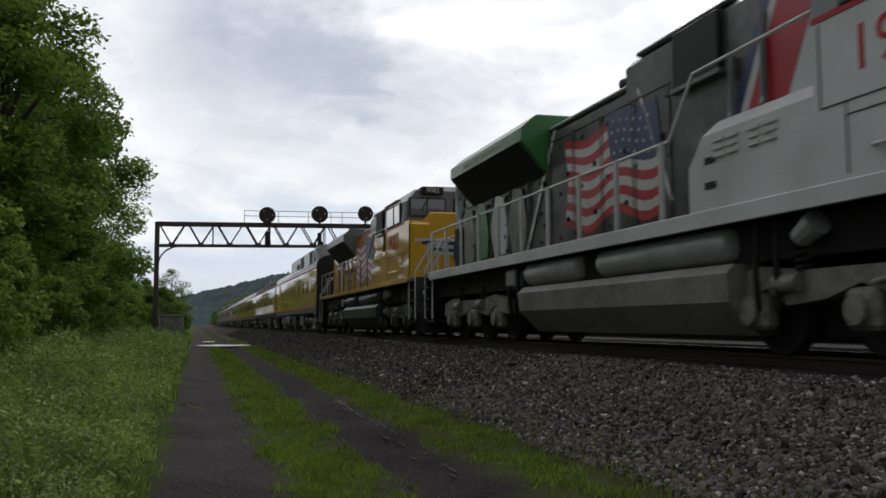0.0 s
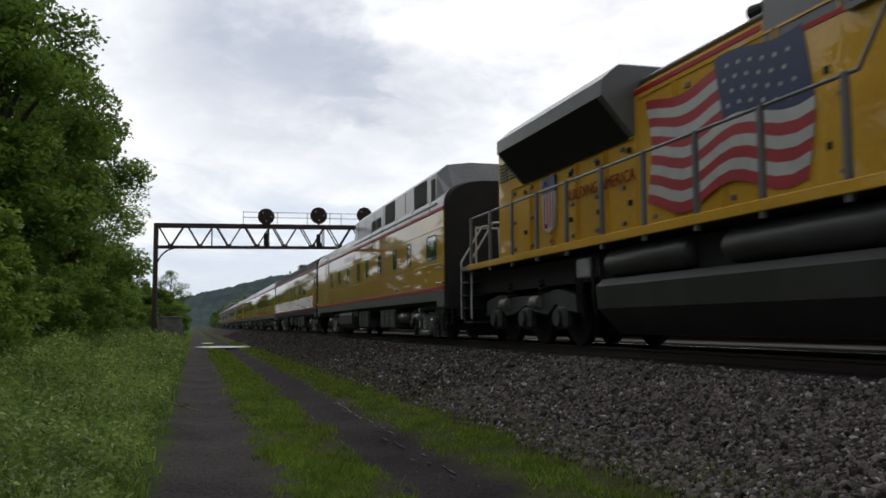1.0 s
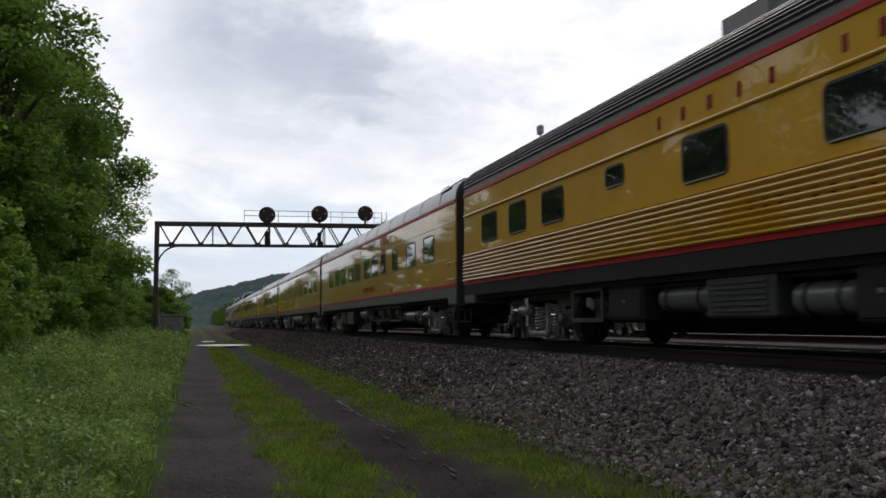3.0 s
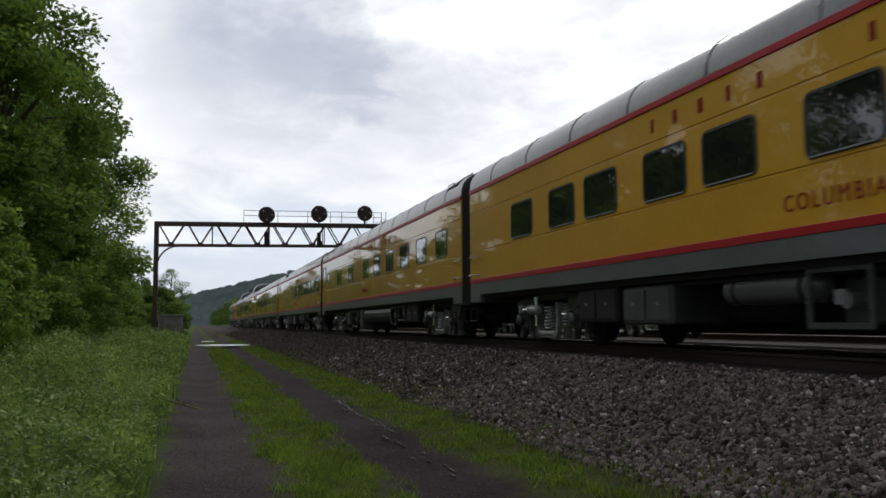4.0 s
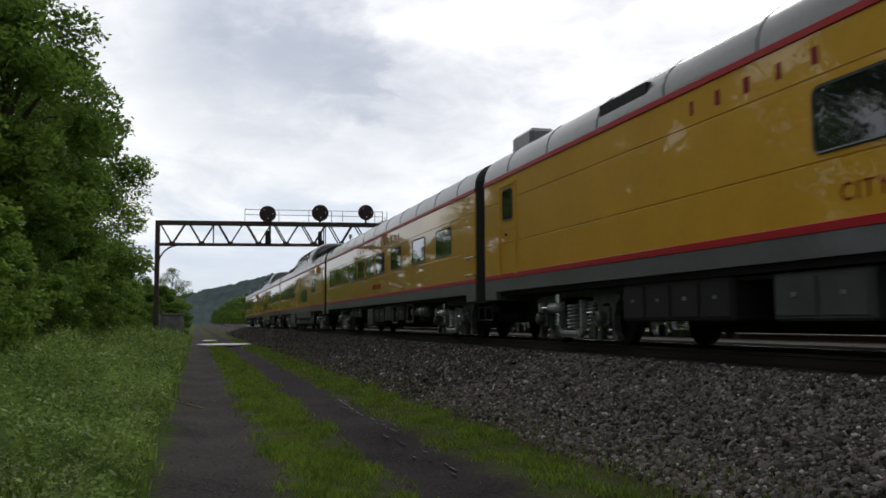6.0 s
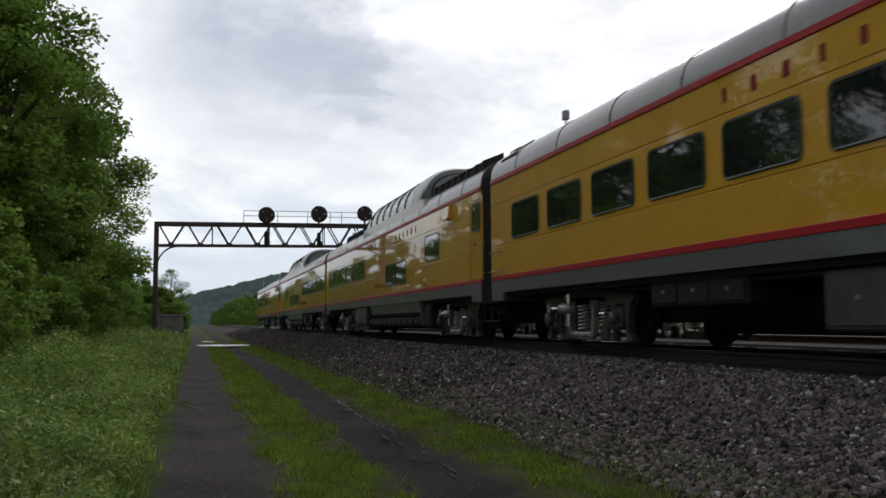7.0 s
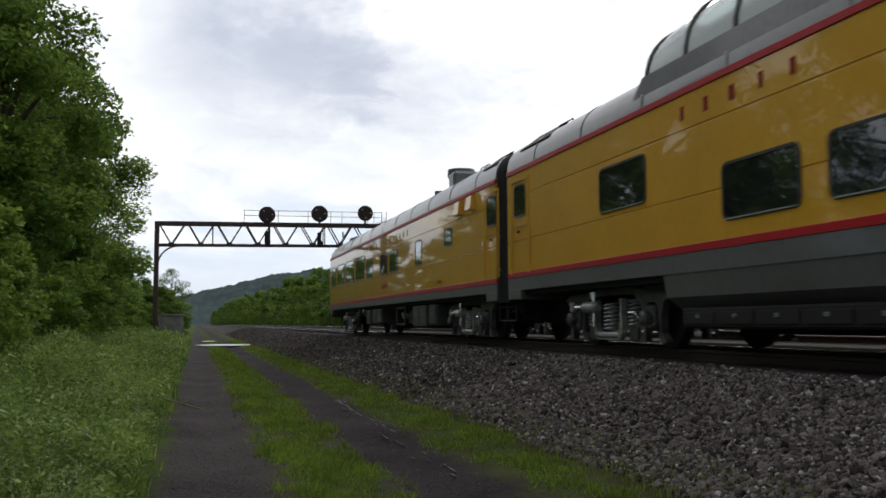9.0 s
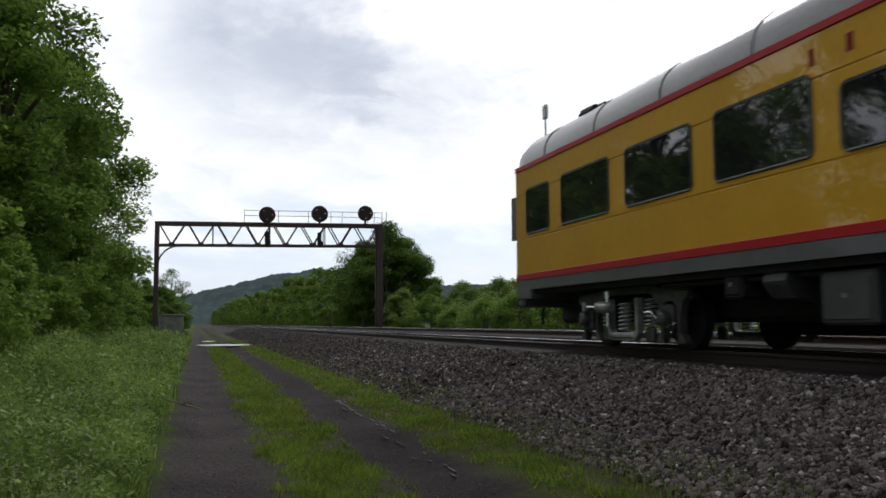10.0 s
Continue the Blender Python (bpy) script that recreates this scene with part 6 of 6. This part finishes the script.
def tree_parts(height, spread, seed, clumps, leaves, size, bottom=0.15, bushy=False):
    """Trunk with limbs, and a crown of leaf clumps with gaps and an uneven outline."""
    rng = np.random.default_rng(seed)
    c = []
    while len(c) < clumps:
        k = rng.uniform(0, 1)
        z = height * (bottom + (1 - bottom) * k)
        w = spread * (math.sin(math.pi * min(1, (k * 0.86 + 0.16))) ** 0.7) * (0.85 if not bushy else 1.0)
        a = rng.uniform(0, 2 * math.pi)
        r = w * rng.uniform(0.25, 1.0) ** 0.5 * (1 + 0.22 * math.sin(3 * a + seed) + 0.15 * math.sin(7 * k * 3 + a))
        c.append((r * math.cos(a), r * math.sin(a), z))
    c = np.array(c)
    per = leaves // clumps
    pts = []
    for p in c:
        rad = spread * rng.uniform(0.10, 0.19)
        q = rng.normal(size=(per, 3))
        q *= (rng.uniform(0.1, 1, (per, 1)) ** 0.45 / np.linalg.norm(q, axis=1, keepdims=True)) * 1.75 * rad * np.array([1, 1, 0.62])
        q += rng.normal(0, rad * 0.16, (per, 3))
        pts.append(p + q)
    pts = np.concatenate(pts)
    pts[:, 2] = np.maximum(pts[:, 2], 0.05)
    v, f = leaf_quads(pts, size, rng, 0.55)
    g = Geo()
    r0 = 0.02 * height + 0.03
    bend = [(rng.normal() * 0.02 * height * k, rng.normal() * 0.02 * height * k, height * 0.8 * k) for k in (0, 0.25, 0.5, 0.75, 1.0)]
    for i in range(4):
        g.tube((bend[i][0], bend[i][1], bend[i][2] - (0.3 if i == 0 else 0)), bend[i + 1], r0 * (1 - 0.22 * i), r0 * (1 - 0.22 * (i + 1)), 8)
    for p in c[::3]:
        k = min(3.9, max(0.4, (p[2] / height - 0.12) / 0.8 * 4))
        i = int(k)
        a = Vector(bend[i]).lerp(Vector(bend[min(i + 1, 4)]), k - i)
        mid = a.lerp(Vector(p), 0.55) + Vector((0, 0, 0.04 * height))
        g.tube(a, mid, r0 * 0.32, r0 * 0.2, 5).tube(mid, p, r0 * 0.2, 0.012, 5)
    return v, f, g


def plant(name, label, category, group, mat, at, recipe, key):
    """A tree or bush; alike ones share their meshes."""
    def make():
        v, f, g = tree_parts(*recipe)
        return soup("crown", v, f, mat), g.mesh("trunk", [BARK])
    crown, trunk = shared(("tree", key, mat.name), make)
    t = empty(name, label, category, group, at=at)
    part("trunk", trunk, None, t)
    part("crown", crown, None, t)
    return t


TALL = (15.5, 4.4, 21, 84, 42000, 0.12, 0.10)
TALL2 = (13.5, 4.0, 33, 76, 40000, 0.115, 0.08)
BUSH = (5.0, 2.4, 45, 46, 17000, 0.085, 0.04, True)
LOWB = (3.0, 1.8, 57, 30, 5500, 0.08, 0.03, True)
LACY = (12.5, 3.9, 69, 60, 9000, 0.105, 0.25)
OPEN = (13.0, 4.4, 93, 46, 7000, 0.11, 0.16)
FART = (13.5, 4.4, 81, 60, 4200, 0.30, 0.02, True)


def put_plants():
    rnd = random.Random(12)

    def z_at(x, y):
        return float(ground_z(x, y)) - 0.05
    rows = [("t", TALL, LEAF, -8.6, 35, 1.0), ("t", TALL2, LEAF, -8.0, 44, 1.0), ("t", TALL2, LEAF2, -7.7, 53, 0.95), ("t", LACY, LEAF, -5.8, 58, 0.95), ("t", LACY, LEAF, -6.2, 50, 1.0),
            ("t", TALL2, LEAF2, -9.5, 64, 0.85), ("t", TALL2, LEAF, -8.5, 73, 0.62),
            ("t", TALL, LEAF, -9.5, 22, 0.9), ("t", OPEN, LEAF2, -10, 12, 1.0), ("t", OPEN, LEAF, -10, 2, 1.0), ("t", OPEN, LEAF, -10.5, -9, 1.0), ("t", OPEN, LEAF2, -10, -20, 1.0),
            ("t", FART, LEAF, -9.5, 92, 0.55), ("t", FART, LEAF2, -9.0, 112, 0.5), ("t", LACY, LEAF2, -3.4, 128, 0.70), ("b", BUSH, LEAF2, -3.2, 90, 0.95), ("b", BUSH, LEAF, -2.8, 104, 1.0), ("b", BUSH, LEAF2, -2.6, 118, 0.9), ("t", FART, LEAF, -10, 150, 0.6),
            ("b", BUSH, LEAF, -6.2, 27, 0.95), ("b", BUSH, LEAF2, -6.4, 33, 1.1), ("b", BUSH, LEAF, -6.0, 39.5, 1.15), ("b", BUSH, LEAF2, -5.9, 47, 1.1), ("b", BUSH, LEAF, -5.8, 55, 1.0),
            ("b", BUSH, LEAF2, -5.6, 63, 0.95), ("b", BUSH, LEAF, -5.4, 71, 0.9), ("b", LOWB, LEAF, -5.0, 22.5, 1.0), ("b", LOWB, LEAF, -4.4, 67, 0.7), ("b", BUSH, LEAF, -4.8, 84, 0.8), ("b", BUSH, LEAF2, -4.0, 96, 0.8), ("b", BUSH, LEAF, -4.5, 110, 0.9),
            ("b", BUSH, LEAF, -7.0, 17.5, 0.95), ("b", BUSH, LEAF2, -7.2, 9, 0.9), ("b", BUSH, LEAF, -7.5, -2, 0.9), ("b", BUSH, LEAF2, -3.6, 124, 0.8), ("b", BUSH, LEAF, -3.6, 140, 0.9)]
    for i in range(26):
        rows.append(("t", FART, (LEAF, LEAF2)[i % 2], -11.5 - 1.5 * (i % 3), 84 + i * 8.5, 0.66 + 0.07 * (i % 4)))
    for i in range(18):
        rows.append(("t", FART, (LEAF2, LEAF)[i % 2], -13.5 - 2 * (i % 2), 310 + i * 17, 0.8 + 0.08 * (i % 3)))
    rows += [("b", BUSH, LEAF, -8.2, 31.5, 1.75), ("t", LACY, LEAF, -10.0, 31.0, 1.0), ("t", LACY, LEAF2, -9.2, 38.0, 1.1)]
    for kind, recipe, mat, x, y, k in rows:
        x += 1.5 if 30 < y < 50 and kind == "t" else -0.6 if 50 <= y < 90 else 0
        m = pose(x, y, z_at(x, y), 0, 0, rnd.uniform(0, 360))
        t = plant("tree" if kind == "t" else "bush", "tall leafy green tree at the edge of the wood" if kind == "t" else "dense green bush below the trees",
                  "tree" if kind == "t" else "bush", "wood beside the dirt road", mat, m, recipe, id(recipe))
        t.scale = (k, k, k)
    # beyond the second track
    right = [("t", TALL2, LEAF2, 20.3, 96, 0.90), ("t", TALL2, LEAF2, 22.6, 97, 0.78), ("t", LACY, LEAF2, 17.8, 97, 0.82), ("t", TALL2, LEAF2, 18.4, 100, 0.76), ("t", TALL2, LEAF2, 21.4, 101, 0.84), ("t", TALL2, LEAF, 17.6, 106, 0.6),
             ("b", BUSH, LEAF3, 18.0, 78, 0.85), ("b", BUSH, LEAF2, 20.4, 76, 0.9), ("b", BUSH, LEAF3, 22.6, 75, 0.95), ("b", BUSH, LEAF3, 24.6, 71, 0.98), ("b", BUSH, LEAF3, 27.0, 74, 0.98), ("b", LOWB, LEAF, 24.5, 60, 0.75), ("b", LOWB, LEAF3, 27.0, 58, 0.7),
             ("b", BUSH, LEAF, 31.0, 72, 0.72), ("b", BUSH, LEAF, 30.0, 60, 0.55), *[("b", LOWB, (LEAF, LEAF3, LEAF2)[i % 3], 18.4 + 0.9 * (i % 3), 8 + 2.3 * i, 0.8 + 0.12 * (i % 4)) for i in range(28)], ("b", LOWB, LEAF, 24.0, 44, 0.7), ("b", LOWB, LEAF3, 22.5, 34, 0.7), ("b", LOWB, LEAF, 23, 24, 0.8), ("b", LOWB, LEAF, 22, 14, 0.8), ("b", LOWB, LEAF, 23, 5, 0.8), ("b", LOWB, LEAF, 23, -6, 0.8)]
    for i in range(44):
        right.append(("t", FART, (LEAF, LEAF2, LEAF)[i % 3], 19.0 + 1.6 * (i % 3), 112 + i * 6.2, 0.56 + 0.06 * (i * 7 % 5) + 0.002 * i))
    for i in range(40):
        right.append(("t", FART, (LEAF2, LEAF, LEAF2)[i % 3], 18.4 + 1.8 * (i % 3), 385 + i * (13 + 0.25 * i), 0.82 + 0.07 * (i * 7 % 5)))
    for kind, recipe, mat, x, y, k in right:
        m = pose(x, y, z_at(x, y), 0, 0, rnd.uniform(0, 360))
        t = plant("tree" if kind == "t" else "bush", "leafy green tree beyond the railway tracks" if kind == "t" else "rounded green bush beyond the railway tracks",
                  "tree" if kind == "t" else "bush", "hedge beyond the tracks", mat, m, recipe, id(recipe))
        w = k * (1.3 if 94 < y < 102 else 1.0)
        t.scale = (w, w, k)


put_plants()


def hills():
    """Wooded ridges closing the valley."""
    for name, y, x0, x1, peaks, seed in (("far_hill", 1500, -500, 1500, ((200, 230, 80), (-300, 260, 14), (620, 200, 64), (1300, 350, 70)), 1), ("far_ridge", 2300, -1500, 2200, ((-900, 600, 90), (900, 700, 100), (1900, 500, 110)), 2)):
        xs = np.linspace(x0, x1, 640)
        ks = np.linspace(0, 1, 26)
        h = 8 + sum(p * np.exp(-((xs - c) / w) ** 2) for c, w, p in peaks)
        v = []
        for k in ks:
            for i, x in enumerate(xs):
                rough = 4.0 * noise.noise((x * 0.03, k * 9.0, seed)) + 5.0 * noise.noise((x * 0.16, k * 31.0, seed))
                v.append((x, y - 520 * (1 - k), max(-1.0, h[i] * math.sin(k * math.pi / 2) + rough * min(1, k * 4))))
        v = np.array(v)
        i = np.arange(len(ks) * len(xs)).reshape(len(ks), len(xs))
        f = np.stack([i[:-1, :-1], i[:-1, 1:], i[1:, 1:], i[1:, :-1]], -1).reshape(-1, 4)
        me = soup(name, v, f, HAZED_FOREST)
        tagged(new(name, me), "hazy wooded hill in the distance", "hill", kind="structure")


hills()


def blades(name, label, category, x, y, h, width, mat, lean=0.35):
    """Grass blades, three corners each."""
    n = len(x)
    a = RNG.uniform(0, 2 * math.pi, n)
    z = ground_z(x, y) - 0.01
    hh = h * RNG.uniform(0.5, 1.3, n)
    ww = width * RNG.uniform(0.6, 1.4, n)
    dx, dy = np.cos(a), np.sin(a)
    b = RNG.uniform(0, 2 * math.pi, n)
    lx, ly = np.cos(b) * hh * lean * RNG.uniform(0.2, 1.4, n), np.sin(b) * hh * lean * RNG.uniform(0.2, 1.4, n)
    v = np.stack([np.stack([x - dx * ww, y - dy * ww, z], 1), np.stack([x + dx * ww, y + dy * ww, z], 1), np.stack([x + lx, y + ly, z + hh], 1)], 1).reshape(-1, 3)
    me = soup(name, v, np.arange(3 * n).reshape(n, 3), mat)
    return tagged(new(name, me), label, category, kind="stuff")


def patch(n, x0, x1, y0, y1, near=1.0):
    """Places scattered over a strip, thinning with distance."""
    u = RNG.uniform(0, 1, n)
    y = y0 * (y1 / y0) ** (u ** near)
    return RNG.uniform(x0, x1, n), y


def strip_noise(x, y, s):
    return np.sin(x * 5.1 * s + 1.3 * np.sin(y * 0.9 * s)) * np.sin(y * 2.3 * s + 1.1 * np.sin(x * 2.0))


def grow():
    for k, (x0, x1, n, h) in enumerate(((0.76, 1.64, 60000, 0.06), (2.6, 3.5, 44000, 0.055))):
        x, y = patch(n, x0 - 0.2, x1 + 0.2, 4.5, 75)
        rag = 0.7 * strip_noise(x, y, 1.0) + 0.5 * strip_noise(x + 7, y, 2.7) + 0.35 * strip_noise(x, y + 3, 6.1)
        edge = np.minimum(x - x0 + 0.06, x1 + 0.06 - x) * 4 + 0.55 * rag + RNG.uniform(-0.4, 0.4, n)
        edge -= 0.9 * np.clip((9.5 - y) / 3, 0, 1) * k
        bare = strip_noise(x + 2, y, 0.55) + 0.6 * strip_noise(x, y, 1.9)
        edge -= (0.55 if k == 0 else 0.9) * (bare > (0.75 if k == 0 else 0.5))
        keep = (edge > 0.15 + 0.6 * RNG.uniform(0, 1, n) ** 2) & ((y < 54) | (y > 64))
        x, y, rag = x[keep], y[keep], rag[keep]
        blades("grass_strip", "short green grass growing between the wheel ruts", "grass", x, y, h * np.clip(1 + 0.9 * rag, 0.35, 2.6), 0.0055 * (1 + y / 14), GRASS, 0.7)
    x, y = patch(5000, 3.3, 4.2, 4.5, 60)
    blades("verge_grass", "sparse dry grass at the foot of the ballast", "grass", x, y, 0.10, 0.006, GRASS)
    # tall weeds on the verge
    n = 42000
    x, y = patch(n, -9.0, -0.28, 4.0, 90)
    keep = (x < -0.30 - 0.16 * RNG.uniform(0, 1, n) + 0.1 * strip_noise(x, y, 0.6))
    x, y = x[keep], y[keep]
    hgt = (0.34 + 0.22 * strip_noise(x, y, 0.31) + 0.12 * strip_noise(x + 4, y, 0.8)) * np.clip(0.5 + (-x - 0.3) / 2.2, 0.5, 1.15)
    blades("weed_grass", "tall lush green grass on the verge", "grass", x, y, hgt, 0.008 * (1 + y / 14), WEED, 0.45)
    n = 24000
    x, y = patch(n, -9.0, -0.5, 4.2, 80)
    hgt = (0.42 + 0.32 * strip_noise(x, y, 0.33) + 0.22 * strip_noise(x + 3, y, 0.9) + RNG.uniform(-0.10, 0.16, n)) * np.clip(0.45 + (-x - 0.3) / 2.5, 0.45, 1.15)
    m = 13
    t = np.repeat(np.linspace(0.25, 1.05, m)[None], n, 0)
    c = np.stack([x[:, None] + RNG.normal(0, 0.055, (n, m)), y[:, None] + RNG.normal(0, 0.055, (n, m)), ground_z(x, y)[:, None] + hgt[:, None] * t], -1).reshape(-1, 3)
    size = np.repeat(0.024 * RNG.uniform(0.6, 1.5, n) * (1 + y / 30), m)
    v, f = leaf_quads(c, size, RNG, 0.5, 0.42)
    tagged(new("leafy_weeds", soup("leafy_weeds", v, f, WEED)), "knee-high leafy green weeds on the verge", "weeds", kind="stuff")
    n = 1500
    x, y = patch(n, -5.0, -0.5, 4.2, 14)
    keep = strip_noise(x, y, 0.5) > 0.1
    x, y = x[keep], y[keep]
    m = 10
    t = np.repeat(np.linspace(0.0, 1.0, m)[None], len(x), 0)
    hgt = RNG.uniform(0.45, 0.72, len(x))
    c = np.stack([x[:, None] + 0.03 * t + RNG.normal(0, 0.008, t.shape), y[:, None] + RNG.normal(0, 0.008, t.shape), ground_z(x, y)[:, None] + hgt[:, None] - 0.14 * (1 - t)], -1).reshape(-1, 3)
    v, f = leaf_quads(c, np.full(len(c), 0.012), RNG, 1.5, 0.45)
    tagged(new("seed_heads", soup("seed_heads", v, f, STRAW)), "pale feathery grass seed heads on the verge", "grass", kind="stuff")


grow()


def fallen_stick():
    g = Geo().pipe([(-0.55, 15.2, 0.20), (-0.3, 15.0, 0.13), (-0.1, 14.9, 0.07), (0.12, 14.8, 0.02)], 0.016)
    for y, dx, dz in ((15.05, -0.22, 0.10), (14.95, -0.05, 0.12), (14.88, 0.12, 0.08), (14.85, 0.2, 0.05)):
        g.pipe([(-0.2, y, 0.10), (-0.2 + dx * 0.6, y - 0.1, 0.10 + dz * 0.5), (-0.2 + dx, y - 0.16, 0.08 + dz)], 0.007)
    tagged(part("fallen_branch", g, STRAW), "small pale fallen branch at the road edge", "branch")


fallen_stick()



def stone_shapes(n, rng):
    """Angular stones: squashed, jittered icosahedra."""
    p = (1 + 5 ** 0.5) / 2
    base = np.array([(-1, p, 0), (1, p, 0), (-1, -p, 0), (1, -p, 0), (0, -1, p), (0, 1, p), (0, -1, -p), (0, 1, -p), (p, 0, -1), (p, 0, 1), (-p, 0, -1), (-p, 0, 1)]) / 1.9
    tri = np.array([(0, 11, 5), (0, 5, 1), (0, 1, 7), (0, 7, 10), (0, 10, 11), (1, 5, 9), (5, 11, 4), (11, 10, 2), (10, 7, 6), (7, 1, 8), (3, 9, 4), (3, 4, 2), (3, 2, 6), (3, 6, 8), (3, 8, 9), (4, 9, 5), (2, 4, 11), (6, 2, 10), (8, 6, 7), (9, 8, 1)])
    v = base[None] * rng.uniform(0.72, 1.25, (n, 12, 1)) * rng.uniform(0.55, 1.2, (n, 1, 3))
    a = rng.uniform(0, 2 * math.pi, n)
    ca, sa = np.cos(a)[:, None], np.sin(a)[:, None]
    x, y = v[..., 0] * ca - v[..., 1] * sa, v[..., 0] * sa + v[..., 1] * ca
    t = rng.normal(0, 0.5, n)
    ct, st = np.cos(t)[:, None], np.sin(t)[:, None]
    z = v[..., 2] * ct + y * st
    y = y * ct - v[..., 2] * st
    return np.stack([x, y, z], -1), tri


def ballast():
    rng = np.random.default_rng(3)
    bank = empty("ballast_bank", "bank of grey crushed-stone ballast beside the track", "ballast", kind="structure")
    for name, n, ya, yb, few in (("crushed_stone", 42000, 5.0, 15.0, False), ("far_crushed_stone", 90000, 14.6, 130.0, True)):
        u = rng.uniform(0, 1, n)
        y = ya * (yb / ya) ** u
        x = 3.5 + 3.1 * rng.uniform(0, 1, n) ** 0.9
        keep = (x > 3.74 + 0.2 * strip_noise(x, y, 0.5)) | (rng.uniform(0, 1, n) < 0.25)
        keep &= rng.uniform(0, 1, n) > (y - 50) / 80
        x, y = x[keep], y[keep]
        n = len(x)
        r = 0.0165 * np.exp(rng.normal(0, 0.36, n)) * (1 + 0.013 * y)
        s, tri = stone_shapes(n, rng)
        if few:
            s, tri = s[:, [0, 3, 4, 7, 8, 11]] * 1.1, np.array([(0, 2, 5), (0, 4, 2), (0, 3, 4), (0, 5, 3), (1, 2, 4), (1, 5, 2), (1, 4, 3), (1, 3, 5)])
        z = ground_z(x, y) + r * 0.3 + rng.uniform(0, 0.012, n)
        v = s * r[:, None, None] + np.stack([x, y, z], -1)[:, None]
        f = (tri[None] + v.shape[1] * np.arange(n)[:, None, None]).reshape(-1, 3)
        tagged(part(name, soup(name, v.reshape(-1, 3), f, STONE), None, bank), kind="stuff")
    n = 1500
    x, y = 3.6 + 2.8 * rng.uniform(0, 1, n), 5.0 * 6.0 ** rng.uniform(0, 1, n)
    s, tri = stone_shapes(n, rng)
    r = 0.017 * np.exp(rng.normal(0, 0.3, n)) * (1 + 0.012 * y)
    v = s * r[:, None, None] + np.stack([x, y, ground_z(x, y) + 0.025], -1)[:, None]
    tagged(part("pale_stones", soup("pale_stones", v.reshape(-1, 3), (tri[None] + 12 * np.arange(n)[:, None, None]).reshape(-1, 3), PALESTONE), None, bank), kind="stuff")
    shapes = []
    for i in range(12):
        q, tri = stone_shapes(1, rng)
        shapes.append(soup("stone", q[0], tri, STONE_ONE))
    for i in range(280):
        x, y = 3.7 + 2.5 * rng.uniform(), 6.0 + 7.0 * rng.uniform() ** 1.3
        ob = part("stone", shapes[i % 12], None, bank, at=pose(x, y, float(ground_z(x, y)) + 0.035, *rng.uniform(0, 360, 3)))
        k = 0.026 * rng.uniform(0.7, 1.6)
        ob.scale = (k, k, k)
    # loose gravel in the wheel ruts
    n = 1800
    u = rng.uniform(0, 1, n)
    y = 5.0 * 6.0 ** u
    x = np.where(rng.uniform(0, 1, n) < 0.5, rng.normal(0.3, 0.35, n), rng.normal(2.05, 0.35, n))
    s, tri = stone_shapes(n, rng)
    r = 0.006 * rng.uniform(0.5, 1.6, n)
    v = s * r[:, None, None] + np.stack([x, y, ground_z(x, y) + 0.003], -1)[:, None]
    f = (tri[None] + 12 * np.arange(n)[:, None, None]).reshape(-1, 3)
    tagged(part("loose_gravel", soup("loose_gravel", v.reshape(-1, 3), f, STONE), None, bank), kind="stuff")


ballast()


# ---- motion ----
FRONT = 48.73       # front end of the first passenger car at 0 s
PITCH = 25.85


def motions():
    for k, car in enumerate(CARS):
        y = FRONT + PITCH * (k + 0.5)
        walk(car, [(t, pose(TX, y - SPEED * t, RAIL)) for t in range(0, 11)])
    for k, loco in enumerate(LOCOS):
        y = FRONT - 11.6 - 22.62 * k
        walk(loco, [(t, pose(TX, y - SPEED * t, RAIL)) for t in range(0, 11)])


motions()
